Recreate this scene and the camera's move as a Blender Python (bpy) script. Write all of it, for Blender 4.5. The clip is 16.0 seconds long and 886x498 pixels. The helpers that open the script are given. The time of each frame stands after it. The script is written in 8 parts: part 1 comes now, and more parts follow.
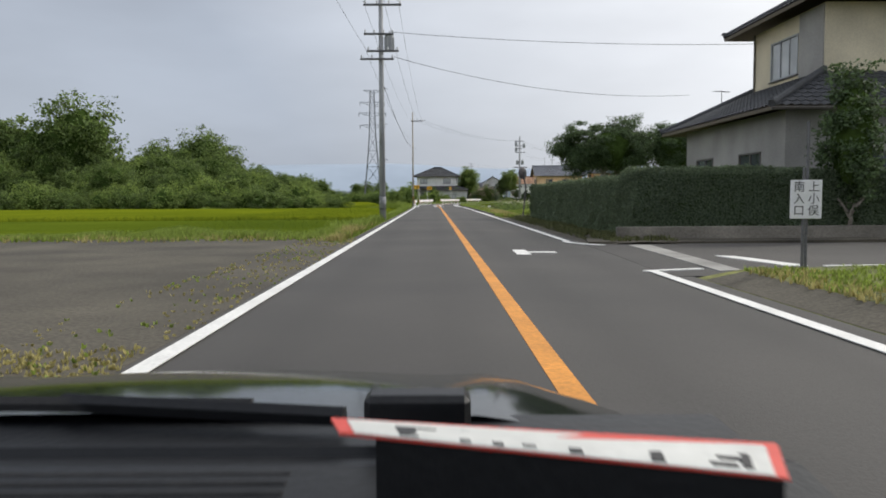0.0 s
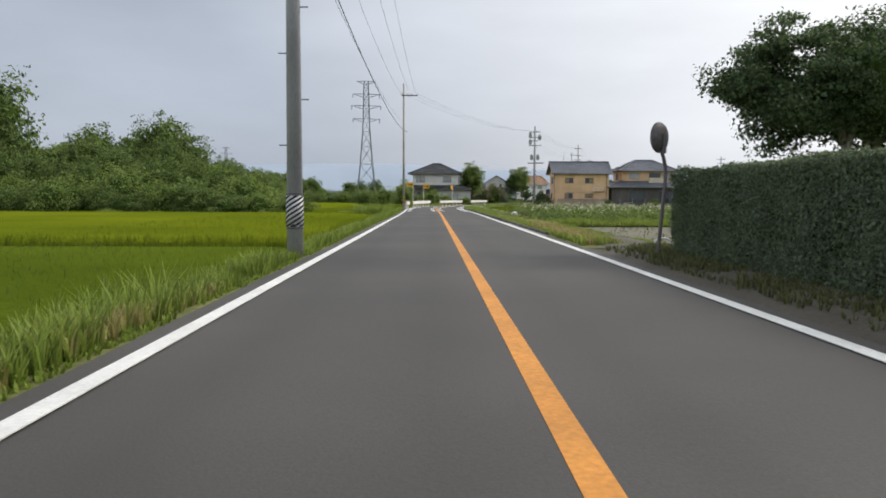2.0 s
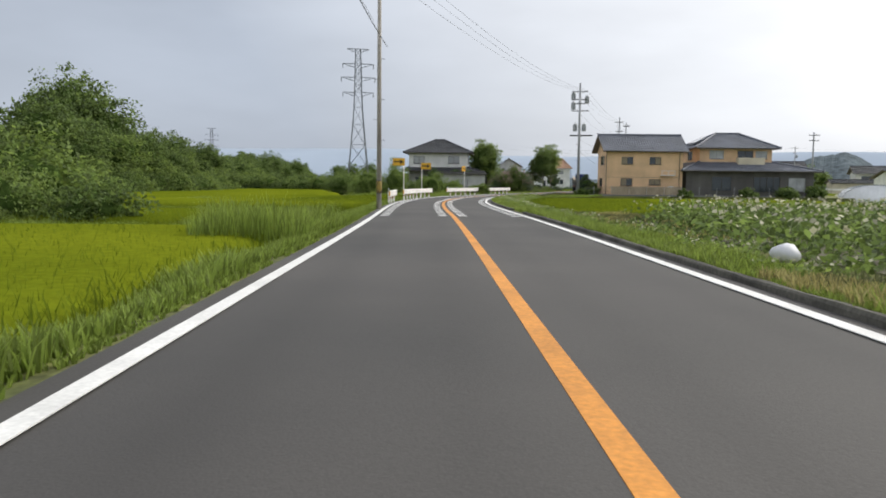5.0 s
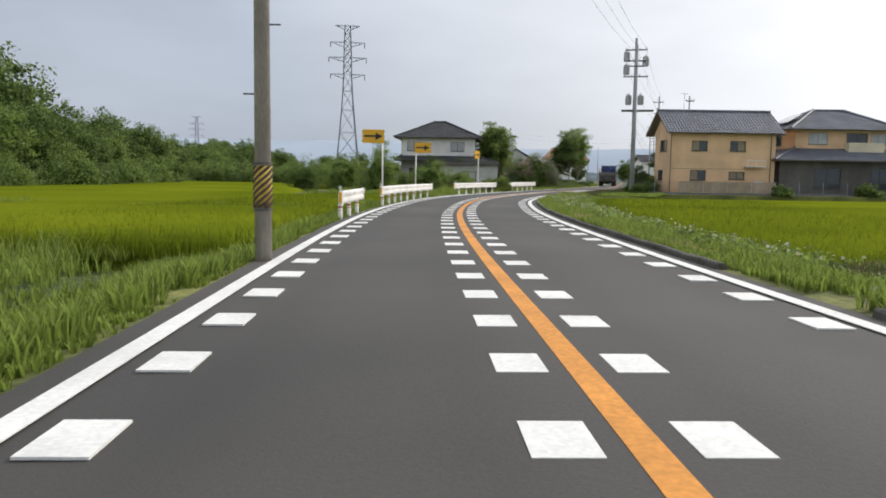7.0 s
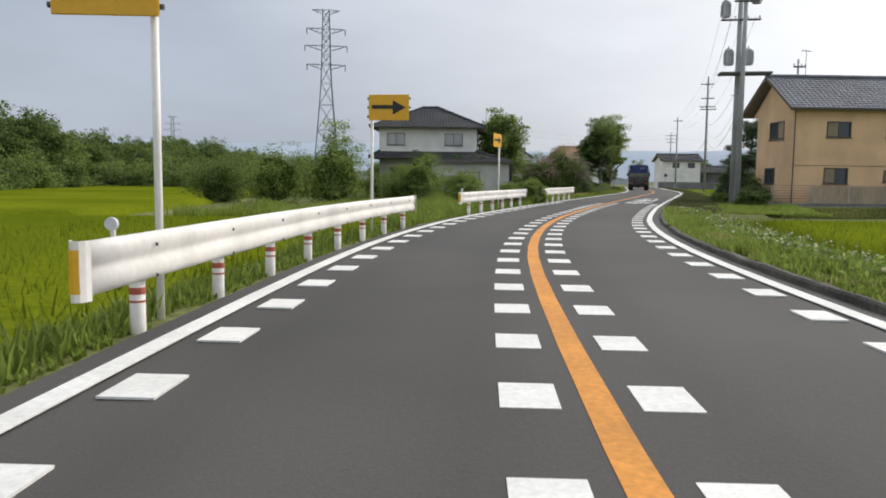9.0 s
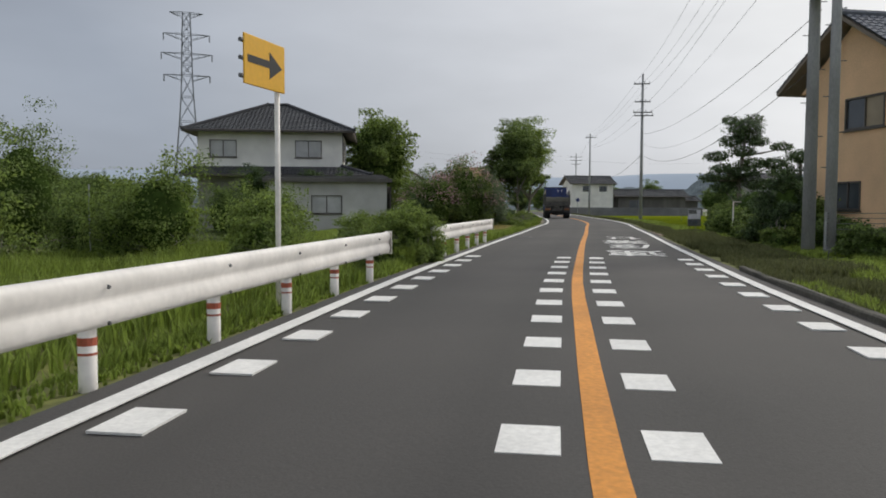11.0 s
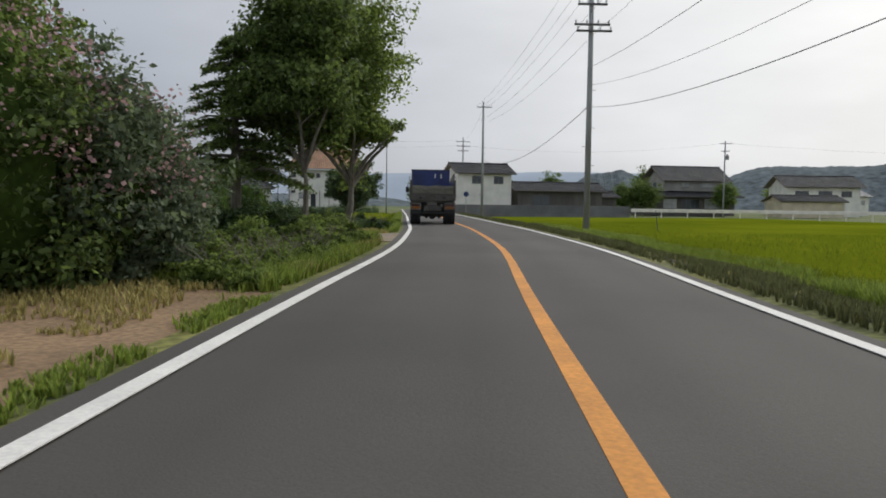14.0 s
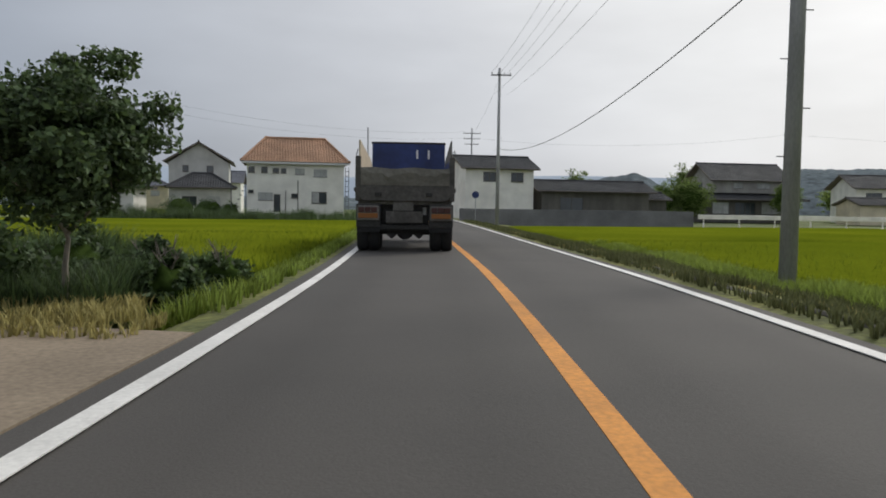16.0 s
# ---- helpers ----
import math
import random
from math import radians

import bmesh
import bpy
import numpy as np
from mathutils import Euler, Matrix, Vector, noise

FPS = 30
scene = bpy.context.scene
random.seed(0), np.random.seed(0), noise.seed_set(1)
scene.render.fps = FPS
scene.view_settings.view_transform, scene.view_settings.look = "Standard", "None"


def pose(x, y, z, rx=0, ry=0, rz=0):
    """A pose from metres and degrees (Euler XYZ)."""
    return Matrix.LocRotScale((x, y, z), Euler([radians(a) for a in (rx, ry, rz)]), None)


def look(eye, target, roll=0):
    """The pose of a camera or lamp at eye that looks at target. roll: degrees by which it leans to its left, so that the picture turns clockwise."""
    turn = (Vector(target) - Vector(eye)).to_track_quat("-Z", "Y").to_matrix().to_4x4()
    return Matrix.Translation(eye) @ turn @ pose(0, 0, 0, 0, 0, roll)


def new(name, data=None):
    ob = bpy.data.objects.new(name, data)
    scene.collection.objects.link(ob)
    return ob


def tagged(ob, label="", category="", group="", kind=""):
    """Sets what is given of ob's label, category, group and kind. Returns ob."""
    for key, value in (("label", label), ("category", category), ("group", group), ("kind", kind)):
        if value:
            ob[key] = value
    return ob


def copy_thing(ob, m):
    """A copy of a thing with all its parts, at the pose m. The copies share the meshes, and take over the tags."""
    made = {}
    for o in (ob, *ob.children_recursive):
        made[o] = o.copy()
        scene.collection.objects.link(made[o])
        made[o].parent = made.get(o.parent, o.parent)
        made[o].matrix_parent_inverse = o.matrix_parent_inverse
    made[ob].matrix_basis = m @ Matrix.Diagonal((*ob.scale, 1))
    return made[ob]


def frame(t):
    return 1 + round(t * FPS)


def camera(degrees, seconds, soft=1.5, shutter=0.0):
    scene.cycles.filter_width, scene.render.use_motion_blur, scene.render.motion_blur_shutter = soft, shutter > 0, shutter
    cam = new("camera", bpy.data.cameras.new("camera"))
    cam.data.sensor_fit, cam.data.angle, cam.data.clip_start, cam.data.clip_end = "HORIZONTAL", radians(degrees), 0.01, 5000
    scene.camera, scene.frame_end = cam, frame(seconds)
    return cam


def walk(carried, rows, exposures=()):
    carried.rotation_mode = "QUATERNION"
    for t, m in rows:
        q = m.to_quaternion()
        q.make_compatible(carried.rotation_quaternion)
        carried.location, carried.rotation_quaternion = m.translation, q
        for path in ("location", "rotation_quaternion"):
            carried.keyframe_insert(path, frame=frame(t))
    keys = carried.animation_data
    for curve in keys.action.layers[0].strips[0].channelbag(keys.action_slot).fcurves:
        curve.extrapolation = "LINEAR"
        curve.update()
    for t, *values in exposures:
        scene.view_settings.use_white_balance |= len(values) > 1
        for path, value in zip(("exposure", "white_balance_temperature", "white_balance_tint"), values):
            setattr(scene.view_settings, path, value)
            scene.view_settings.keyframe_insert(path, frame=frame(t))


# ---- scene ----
cam = camera(60.29, 16.0, soft=1.8, shutter=0.03)
PATH = [
    (0.0, pose(0.000, 0.000, 1.171, 86.09, 0.31, -1.41)),
    (0.5, pose(0.001, 6.046, 1.173, 86.18, 0.13, -1.45)),
    (1.0, pose(0.136, 12.089, 1.177, 86.16, -0.30, -1.53)),
    (1.5, pose(0.295, 18.125, 1.190, 86.20, 0.03, -1.46)),
    (2.0, pose(0.419, 24.144, 1.173, 86.14, -0.22, -1.51)),
    (2.5, pose(0.416, 30.184, 1.193, 86.09, -0.26, -1.51)),
    (3.0, pose(0.450, 36.218, 1.172, 85.69, -0.19, -1.25)),
    (3.5, pose(0.540, 42.256, 1.193, 85.31, -0.29, -1.12)),
    (4.0, pose(0.570, 48.277, 1.174, 85.28, -0.35, -1.20)),
    (6.5, pose(0.758, 78.633, 1.173, 84.66, -0.76, -1.71)),
    (7.0, pose(0.737, 84.806, 1.152, 84.56, -0.82, -1.71)),
    (7.5, pose(0.565, 90.929, 1.158, 84.45, -0.99, -1.85)),
    (8.0, pose(0.719, 97.050, 1.111, 84.48, -0.88, -1.79)),
    (8.5, pose(0.961, 103.041, 1.144, 84.53, -0.76, -1.78)),
    (9.75, pose(2.200, 117.100, 1.160, 85.40, -0.45, -4.60)),
    (10.8, pose(4.610, 128.651, 1.151, 86.63, -0.05, -9.02)),
    (11.0, pose(5.218, 130.852, 1.167, 86.80, -0.22, -10.22)),
    (11.5, pose(6.901, 136.357, 1.155, 87.09, -0.35, -13.13)),
    (12.0, pose(8.715, 141.824, 1.148, 87.31, -0.18, -15.00)),
    (12.5, pose(10.666, 147.291, 1.172, 87.07, -0.34, -17.02)),
    (13.0, pose(12.721, 152.759, 1.193, 86.86, -0.55, -17.83)),
    (13.5, pose(14.881, 158.201, 1.165, 86.76, -0.18, -18.27)),
    (14.0, pose(16.950, 163.630, 1.176, 86.57, -0.75, -18.70)),
    (14.5, pose(19.043, 169.057, 1.202, 86.58, -1.01, -18.85)),
    (15.0, pose(21.113, 174.390, 1.174, 86.61, -0.99, -18.85)),
    (15.5, pose(23.064, 179.663, 1.171, 86.67, -0.91, -18.69)),
    (16.0, pose(24.826, 184.910, 1.163, 86.86, -0.84, -18.04)),
]
walk(cam, PATH, [(0.0, 0.32), (1.0, 0.30), (2.5, 0.40), (4.0, 0.42), (6.5, 0.40), (8.5, 0.38), (10.0, 0.15), (11.0, -0.08), (12.2, -0.27), (13.0, -0.13), (13.5, -0.08), (16.0, -0.10)])

# ---- light: thin high cloud, sun behind it ahead and to the right ----
SUN_AZ, SUN_EL = 62.0, 38.0          # degrees clockwise from +y, and up
sx = math.sin(radians(SUN_AZ)) * math.cos(radians(SUN_EL))
sy = math.cos(radians(SUN_AZ)) * math.cos(radians(SUN_EL))
SUN_DIR = Vector((sx, sy, math.sin(radians(SUN_EL))))
world = bpy.data.worlds.new("hazy_sky")
scene.world = world
world.use_nodes = True
wt = world.node_tree
wt.nodes.clear()


def wnode(kind, **kw):
    n = wt.nodes.new(kind)
    for k, v in kw.items():
        setattr(n, k, v)
    return n


w_out = wnode("ShaderNodeOutputWorld")
w_sky = wnode("ShaderNodeTexSky", sky_type="NISHITA", sun_disc=False, sun_elevation=radians(SUN_EL), sun_rotation=radians(SUN_AZ),
              air_density=1.0, dust_density=3.5)
w_bgsky = wnode("ShaderNodeBackground")
w_bgsky.inputs["Strength"].default_value = 0.07
w_bgcl = wnode("ShaderNodeBackground")
w_co = wnode("ShaderNodeTexCoord")
w_dot = wnode("ShaderNodeVectorMath", operation="DOT_PRODUCT")
w_dot.inputs[1].default_value = SUN_DIR
w_half = wnode("ShaderNodeMath", operation="MULTIPLY_ADD")
w_half.inputs[1].default_value, w_half.inputs[2].default_value = 0.5, 0.5
w_ramp = wnode("ShaderNodeValToRGB")
# Unseen sky opposite the sun is raised here, added as fill light.
w_ramp.color_ramp.elements[0].position, w_ramp.color_ramp.elements[0].color = 0.08, (0.98, 1.02, 1.08, 1)
w_ramp.color_ramp.elements[1].position, w_ramp.color_ramp.elements[1].color = 0.99, (1.30, 1.30, 1.28, 1)
for spot, tone in ((0.30, (0.74, 0.77, 0.82, 1)), (0.47, (0.39, 0.43, 0.50, 1)), (0.65, (0.36, 0.40, 0.47, 1)), (0.84, (0.68, 0.70, 0.74, 1))):
    w_ramp.color_ramp.elements.new(spot).color = tone
w_map = wnode("ShaderNodeMapping")
w_map.inputs["Scale"].default_value = (1.0, 1.0, 3.2)
w_noise = wnode("ShaderNodeTexNoise")
w_noise.inputs["Scale"].default_value, w_noise.inputs["Detail"].default_value, w_noise.inputs["Roughness"].default_value = 2.1, 5.0, 0.5
w_nr = wnode("ShaderNodeMapRange")
w_nr.inputs["From Min"].default_value, w_nr.inputs["From Max"].default_value = 0.3, 0.75
w_nr.inputs["To Min"].default_value, w_nr.inputs["To Max"].default_value = 0.90, 1.19
w_mul = wnode("ShaderNodeVectorMath", operation="SCALE")
w_mix = wnode("ShaderNodeMixShader")
w_mix.inputs[0].default_value = 0.9
for a, b in ((w_co.outputs["Generated"], w_dot.inputs[0]), (w_dot.outputs["Value"], w_half.inputs[0]), (w_half.outputs[0], w_ramp.inputs[0]), (w_co.outputs["Generated"], w_map.inputs[0]),
             (w_map.outputs[0], w_noise.inputs["Vector"]), (w_noise.outputs[0], w_nr.inputs["Value"]), (w_ramp.outputs[0], w_mul.inputs[0]),
             (w_nr.outputs[0], w_mul.inputs["Scale"]), (w_mul.outputs[0], w_bgcl.inputs["Color"]), (w_sky.outputs[0], w_bgsky.inputs["Color"]),
             (w_bgsky.outputs[0], w_mix.inputs[1]), (w_bgcl.outputs[0], w_mix.inputs[2]), (w_mix.outputs[0], w_out.inputs[0])):
    wt.links.new(a, b)
sun_data = bpy.data.lights.new("sun", "SUN")
sun_data.energy, sun_data.angle, sun_data.color = 1.5, radians(10), (1.0, 0.95, 0.86)
sun = new("sun", sun_data)
sun.matrix_world = look(SUN_DIR * 300, (0, 0, 0))


# ---- materials ----
def material(name, base, rough=0.8, metal=0.0, fine=0.0, fine_scale=60.0, broad=0.0, broad_scale=1.5, bump=0.0, spec=0.5, world_space=False, tint=None,
             island=0.0, translucent=0.0, stretch=(1, 1, 1), through_tint=(1.0, 1.0, 1.0)):
    m = bpy.data.materials.new(name)
    m.use_nodes = True
    nt = m.node_tree
    b = nt.nodes["Principled BSDF"]
    b.inputs["Base Color"].default_value = (*base, 1)
    b.inputs["Roughness"].default_value, b.inputs["Metallic"].default_value = rough, metal
    b.inputs["Specular IOR Level"].default_value = spec
    if world_space:
        src = nt.nodes.new("ShaderNodeNewGeometry").outputs["Position"]
    else:
        src = nt.nodes.new("ShaderNodeTexCoord").outputs["Object"]
    mp = nt.nodes.new("ShaderNodeMapping")
    mp.inputs["Scale"].default_value = stretch
    nt.links.new(src, mp.inputs[0])
    src = mp.outputs[0]
    color, last = None, None

    def step(prev, fac_out, lo, hi):
        mixn = nt.nodes.new("ShaderNodeMix")
        mixn.data_type, mixn.blend_type = "RGBA", "MULTIPLY"
        mixn.inputs["Factor"].default_value = 1.0
        if prev is None:
            mixn.inputs["A"].default_value = (*base, 1)
        else:
            nt.links.new(prev, mixn.inputs["A"])
        ramp = nt.nodes.new("ShaderNodeValToRGB")
        ramp.color_ramp.elements[0].color, ramp.color_ramp.elements[1].color = (*lo, 1), (*hi, 1)
        ramp.color_ramp.elements[0].position, ramp.color_ramp.elements[1].position = 0.3, 0.7
        nt.links.new(fac_out, ramp.inputs[0])
        nt.links.new(ramp.outputs[0], mixn.inputs["B"])
        return mixn.outputs["Result"]

    for amount, scale, detail in ((broad, broad_scale, 3.0), (fine, fine_scale, 4.0)):
        if amount:
            n = nt.nodes.new("ShaderNodeTexNoise")
            n.inputs["Scale"].default_value, n.inputs["Detail"].default_value = scale, detail
            nt.links.new(src, n.inputs["Vector"])
            lo = [1 - amount] * 3
            hi = [1 + amount] * 3
            if tint and scale == broad_scale:
                hi = [h * t for h, t in zip(hi, tint)]
            color = step(color, n.outputs[0], lo, hi)
            last = n
    if island:
        g = nt.nodes.new("ShaderNodeNewGeometry")
        color = step(color, g.outputs["Random Per Island"], [1 - island] * 3, [1 + island] * 3)
    if color is not None:
        nt.links.new(color, b.inputs["Base Color"])
    if bump and last is not None:
        bp = nt.nodes.new("ShaderNodeBump")
        bp.inputs["Strength"].default_value, bp.inputs["Distance"].default_value = bump, 0.02
        nt.links.new(last.outputs[0], bp.inputs["Height"])
        nt.links.new(bp.outputs[0], b.inputs["Normal"])
    if translucent:
        tr = nt.nodes.new("ShaderNodeBsdfTranslucent")
        tr.inputs[0].default_value = (min(1, base[0] * 1.5), min(1, base[1] * 1.5), base[2] * 0.8, 1)
        if color is not None:
            gain = nt.nodes.new("ShaderNodeVectorMath")
            gain.operation = "MULTIPLY"
            gain.inputs[1].default_value = through_tint
            nt.links.new(color, gain.inputs[0])
            nt.links.new(gain.outputs[0], tr.inputs[0])
        ms = nt.nodes.new("ShaderNodeMixShader")
        ms.inputs[0].default_value = translucent
        nt.links.new(b.outputs[0], ms.inputs[1])
        nt.links.new(tr.outputs[0], ms.inputs[2])
        nt.links.new(ms.outputs[0], nt.nodes["Material Output"].inputs[0])
    return m


ASPHALT = material("asphalt", (0.0595, 0.056, 0.053), 0.82, fine=0.12, fine_scale=60, broad=0.24, broad_scale=0.22, bump=0.16, world_space=True, tint=(1.03, 1.0, 0.97))


def add_wear(m):
    """Wheel tracks: a wear value carried by the road's mesh lightens and darkens the surface."""
    nt = m.node_tree
    b = nt.nodes["Principled BSDF"]
    src = b.inputs["Base Color"].links[0].from_socket
    at = nt.nodes.new("ShaderNodeAttribute")
    at.attribute_name = "wear"
    k = nt.nodes.new("ShaderNodeMath")
    k.operation = "MULTIPLY_ADD"
    k.inputs[1].default_value, k.inputs[2].default_value = 0.13, 1.0
    s = nt.nodes.new("ShaderNodeVectorMath")
    s.operation = "SCALE"
    nt.links.new(at.outputs["Fac"], k.inputs[0])
    nt.links.new(src, s.inputs[0])
    nt.links.new(k.outputs[0], s.inputs["Scale"])
    nt.links.new(s.outputs[0], b.inputs["Base Color"])


add_wear(ASPHALT)
WHITE_LINE = material("white_road_paint", (0.77, 0.76, 0.73), 0.7, fine=0.10, fine_scale=30, broad=0.10, broad_scale=1.5, bump=0.1, world_space=True)
YELLOW_LINE = material("orange_road_paint", (0.64, 0.26, 0.035), 0.7, fine=0.16, fine_scale=25, broad=0.16, broad_scale=1.1, bump=0.1, world_space=True)
CONCRETE = material("concrete", (0.30, 0.29, 0.27), 0.9, fine=0.15, fine_scale=30, broad=0.3, broad_scale=0.9, bump=0.2, world_space=True)
# Weathered concrete, darkened further for the shade on the kerb's road face.
KERB_DARK = material("shaded_weathered_kerb", (0.092, 0.086, 0.070), 0.95, fine=0.3, fine_scale=16, broad=0.5, broad_scale=0.9, bump=0.4, world_space=True)
KERB = material("stained_kerb_concrete", (0.185, 0.168, 0.140), 0.92, fine=0.2, fine_scale=20, broad=0.4, broad_scale=0.7, bump=0.3, world_space=True)
DARK_SOIL = material("damp_field_soil", (0.122, 0.113, 0.070), 0.9, fine=0.35, fine_scale=6, broad=0.3, broad_scale=0.25, bump=0.6, world_space=True)
DIRT = material("bare_gravelly_dirt", (0.078, 0.068, 0.050), 0.95, fine=0.35, fine_scale=22, broad=0.4, broad_scale=0.45, bump=0.5, world_space=True)
DRY_EARTH = material("dry_brown_earth", (0.25, 0.165, 0.095), 0.95, fine=0.3, fine_scale=16, broad=0.25, broad_scale=0.7, bump=0.4, world_space=True)
TAN_DIRT = material("dry_tan_dirt", (0.27, 0.215, 0.155), 0.95, fine=0.2, fine_scale=18, broad=0.2, broad_scale=0.8, bump=0.3, world_space=True)
GROUND = material("rough_grass_ground", (0.085, 0.125, 0.030), 0.95, fine=0.4, fine_scale=3.0, broad=0.35, broad_scale=0.06, bump=0.6, world_space=True, tint=(1.2, 1.0, 0.9))
VERGE = material("grassy_verge", (0.120, 0.150, 0.042), 0.95, fine=0.45, fine_scale=8, broad=0.4, broad_scale=0.5, bump=0.7, world_space=True, tint=(1.25, 1.0, 0.9))
RICE_TOP = material("rice_canopy", (0.124, 0.162, 0.010), 1.0, fine=0.18, fine_scale=7, broad=0.22, broad_scale=0.09, bump=0.4, world_space=True, tint=(1.12, 1.0, 1.0), spec=0.0)
# Darker, greener copies of the rice colours for the nearest field.
RICE_TOP_DEEP = material("deep_green_rice_canopy", (0.078, 0.116, 0.011), 0.75, fine=0.18, fine_scale=7, broad=0.22, broad_scale=0.09, bump=0.4, world_space=True, tint=(1.12, 1.0, 1.0), spec=0.0)
RICE_DEEP = material("deep_green_rice_leaf", (0.096, 0.142, 0.017), 0.6, island=0.22, translucent=0.5, spec=0.15)
DULL_GRASS = material("dull_weathered_grass_blade", (0.125, 0.135, 0.058), 0.7, island=0.3, translucent=0.35, spec=0.15)
RICE = material("rice_leaf", (0.138, 0.180, 0.016), 0.8, island=0.22, translucent=0.5, spec=0.04)
GRASS = material("grass_blade", (0.235, 0.305, 0.060), 0.6, island=0.35, translucent=0.45, spec=0.2)
DRY_GRASS = material("dry_grass_blade", (0.40, 0.35, 0.14), 0.75, island=0.3, translucent=0.3, spec=0.2)
LEAF = material("broad_leaf", (0.118, 0.168, 0.054), 0.6, island=0.45, translucent=0.5, spec=0.25, through_tint=(1.5, 1.45, 1.15))
LEAF_LIGHT = material("light_green_leaf", (0.162, 0.222, 0.064), 0.6, island=0.4, translucent=0.5, spec=0.25, through_tint=(1.5, 1.45, 1.15))
LEAF_DARK = material("dark_green_leaf", (0.076, 0.116, 0.052), 0.6, island=0.45, translucent=0.3, spec=0.25, through_tint=(1.5, 1.45, 1.15))
LEAF_HEDGE = material("clipped_hedge_leaf", (0.130, 0.170, 0.110), 0.65, island=0.28, translucent=0.4, spec=0.25, through_tint=(1.5, 1.45, 1.15))
# Filler colour, darkened to give the shade deep in crowns and hedges.
LEAF_CORE = material("shaded_inner_core", (0.046, 0.074, 0.018), 0.95, fine=0.35, fine_scale=7, bump=1.0, spec=0.0)
PALE_FLOWER = material("pale_flower_petal", (0.50, 0.48, 0.34), 0.7, island=0.3, translucent=0.3)
PINK = material("pink_blossom", (0.46, 0.29, 0.29), 0.7, island=0.3, translucent=0.3)
BARK = material("bark", (0.23, 0.205, 0.17), 0.9, fine=0.35, fine_scale=18, broad=0.2, broad_scale=2, bump=0.7, stretch=(1, 1, 0.25))
POLE_CONC = material("pole_concrete", (0.32, 0.325, 0.335), 0.85, fine=0.12, fine_scale=30, broad=0.22, broad_scale=1.2, bump=0.1, stretch=(1, 1, 0.3))
POLE_WARM = material("weathered_warm_pole_concrete", (0.37, 0.335, 0.29), 0.85, fine=0.15, fine_scale=30, broad=0.28, broad_scale=1.5, bump=0.1, stretch=(1, 1, 0.3))
STEEL = material("galvanised_steel", (0.36, 0.37, 0.38), 0.5, metal=0.6, fine=0.12, fine_scale=20, broad=0.15, broad_scale=1.5)
DARK_STEEL = material("weathered_dark_steel", (0.12, 0.12, 0.125), 0.6, metal=0.4, fine=0.2, fine_scale=20)
PYLON = material("hazy_pylon_steel", (0.20, 0.21, 0.23), 0.7, metal=0.2, fine=0.1, fine_scale=2)
WIRE = material("black_cable", (0.04, 0.04, 0.045), 0.6)
RAIL_WHITE = material("white_rail_paint", (0.85, 0.81, 0.765), 0.45, fine=0.06, fine_scale=14, broad=0.14, broad_scale=1.2)
RED_BAND = material("faded_red_reflective_band", (0.44, 0.11, 0.06), 0.5, fine=0.2, fine_scale=20)
SIGN_YELLOW = material("yellow_sign_sheet", (0.78, 0.42, 0.02), 0.5, fine=0.05, fine_scale=20)
SLEEVE_YELLOW = material("faded_yellow_sleeve", (0.60, 0.42, 0.06), 0.6, fine=0.25, fine_scale=18, broad=0.35, broad_scale=6)
SLEEVE_DARK = material("faded_dark_stripe", (0.07, 0.045, 0.03), 0.7, fine=0.3, fine_scale=18, broad=0.4, broad_scale=6)
BLACK = material("black_paint", (0.02, 0.02, 0.022), 0.6, fine=0.1, fine_scale=20)
SIGN_WHITE = material("white_sign_sheet", (0.68, 0.68, 0.70), 0.5, fine=0.04, fine_scale=15)
PALE_PANEL = material("pale_lavender_panel", (0.74, 0.72, 0.80), 0.6, fine=0.05, fine_scale=20, broad=0.15, broad_scale=3)
PALE_DARK = material("murky_grey_print", (0.09, 0.10, 0.12), 0.6, fine=0.1, fine_scale=12, broad=0.4, broad_scale=5)
GLASS_DARK = material("dark_window_glass", (0.05, 0.06, 0.07), 0.08, spec=0.7, broad=0.2, broad_scale=0.5)
CURTAIN_GLASS = material("curtained_window_glass", (0.46, 0.47, 0.47), 0.15, spec=0.6, broad=0.2, broad_scale=1.0)
# Pane with a flat tan base colour.
TAN_GLASS = material("tan_tinted_window_glass", (0.30, 0.245, 0.165), 0.3, spec=0.4, broad=0.2, broad_scale=1.0)
DARK_ROOF = material("black_roofing_sheet", (0.020, 0.021, 0.022), 0.9, fine=0.2, fine_scale=6, broad=0.25, broad_scale=0.8, spec=0.1)
ALU = material("bronze_aluminium_frame", (0.10, 0.09, 0.08), 0.5, metal=0.3, fine=0.05, fine_scale=30)
TILE = material("grey_roof_tile", (0.060, 0.062, 0.068), 0.65, fine=0.2, fine_scale=9, broad=0.25, broad_scale=0.6, spec=0.3)
TILE_BLUE = material("blue_grey_roof_tile", (0.13, 0.14, 0.17), 0.5, fine=0.2, fine_scale=9, broad=0.2, broad_scale=0.6)
TILE_RED = material("terracotta_roof_tile", (0.36, 0.21, 0.13), 0.7, fine=0.25, fine_scale=7, broad=0.25, broad_scale=0.5)
W_YELLOW = material("ochre_render_wall", (0.74, 0.50, 0.30), 0.9, fine=0.08, fine_scale=25, broad=0.14, broad_scale=0.6, bump=0.1)
W_CREAM = material("cream_render_wall", (0.62, 0.55, 0.41), 0.9, fine=0.08, fine_scale=25, broad=0.14, broad_scale=0.7, bump=0.1)
W_WHITE = material("white_render_wall", (0.80, 0.785, 0.74), 0.9, fine=0.07, fine_scale=25, broad=0.12, broad_scale=0.7, bump=0.1)
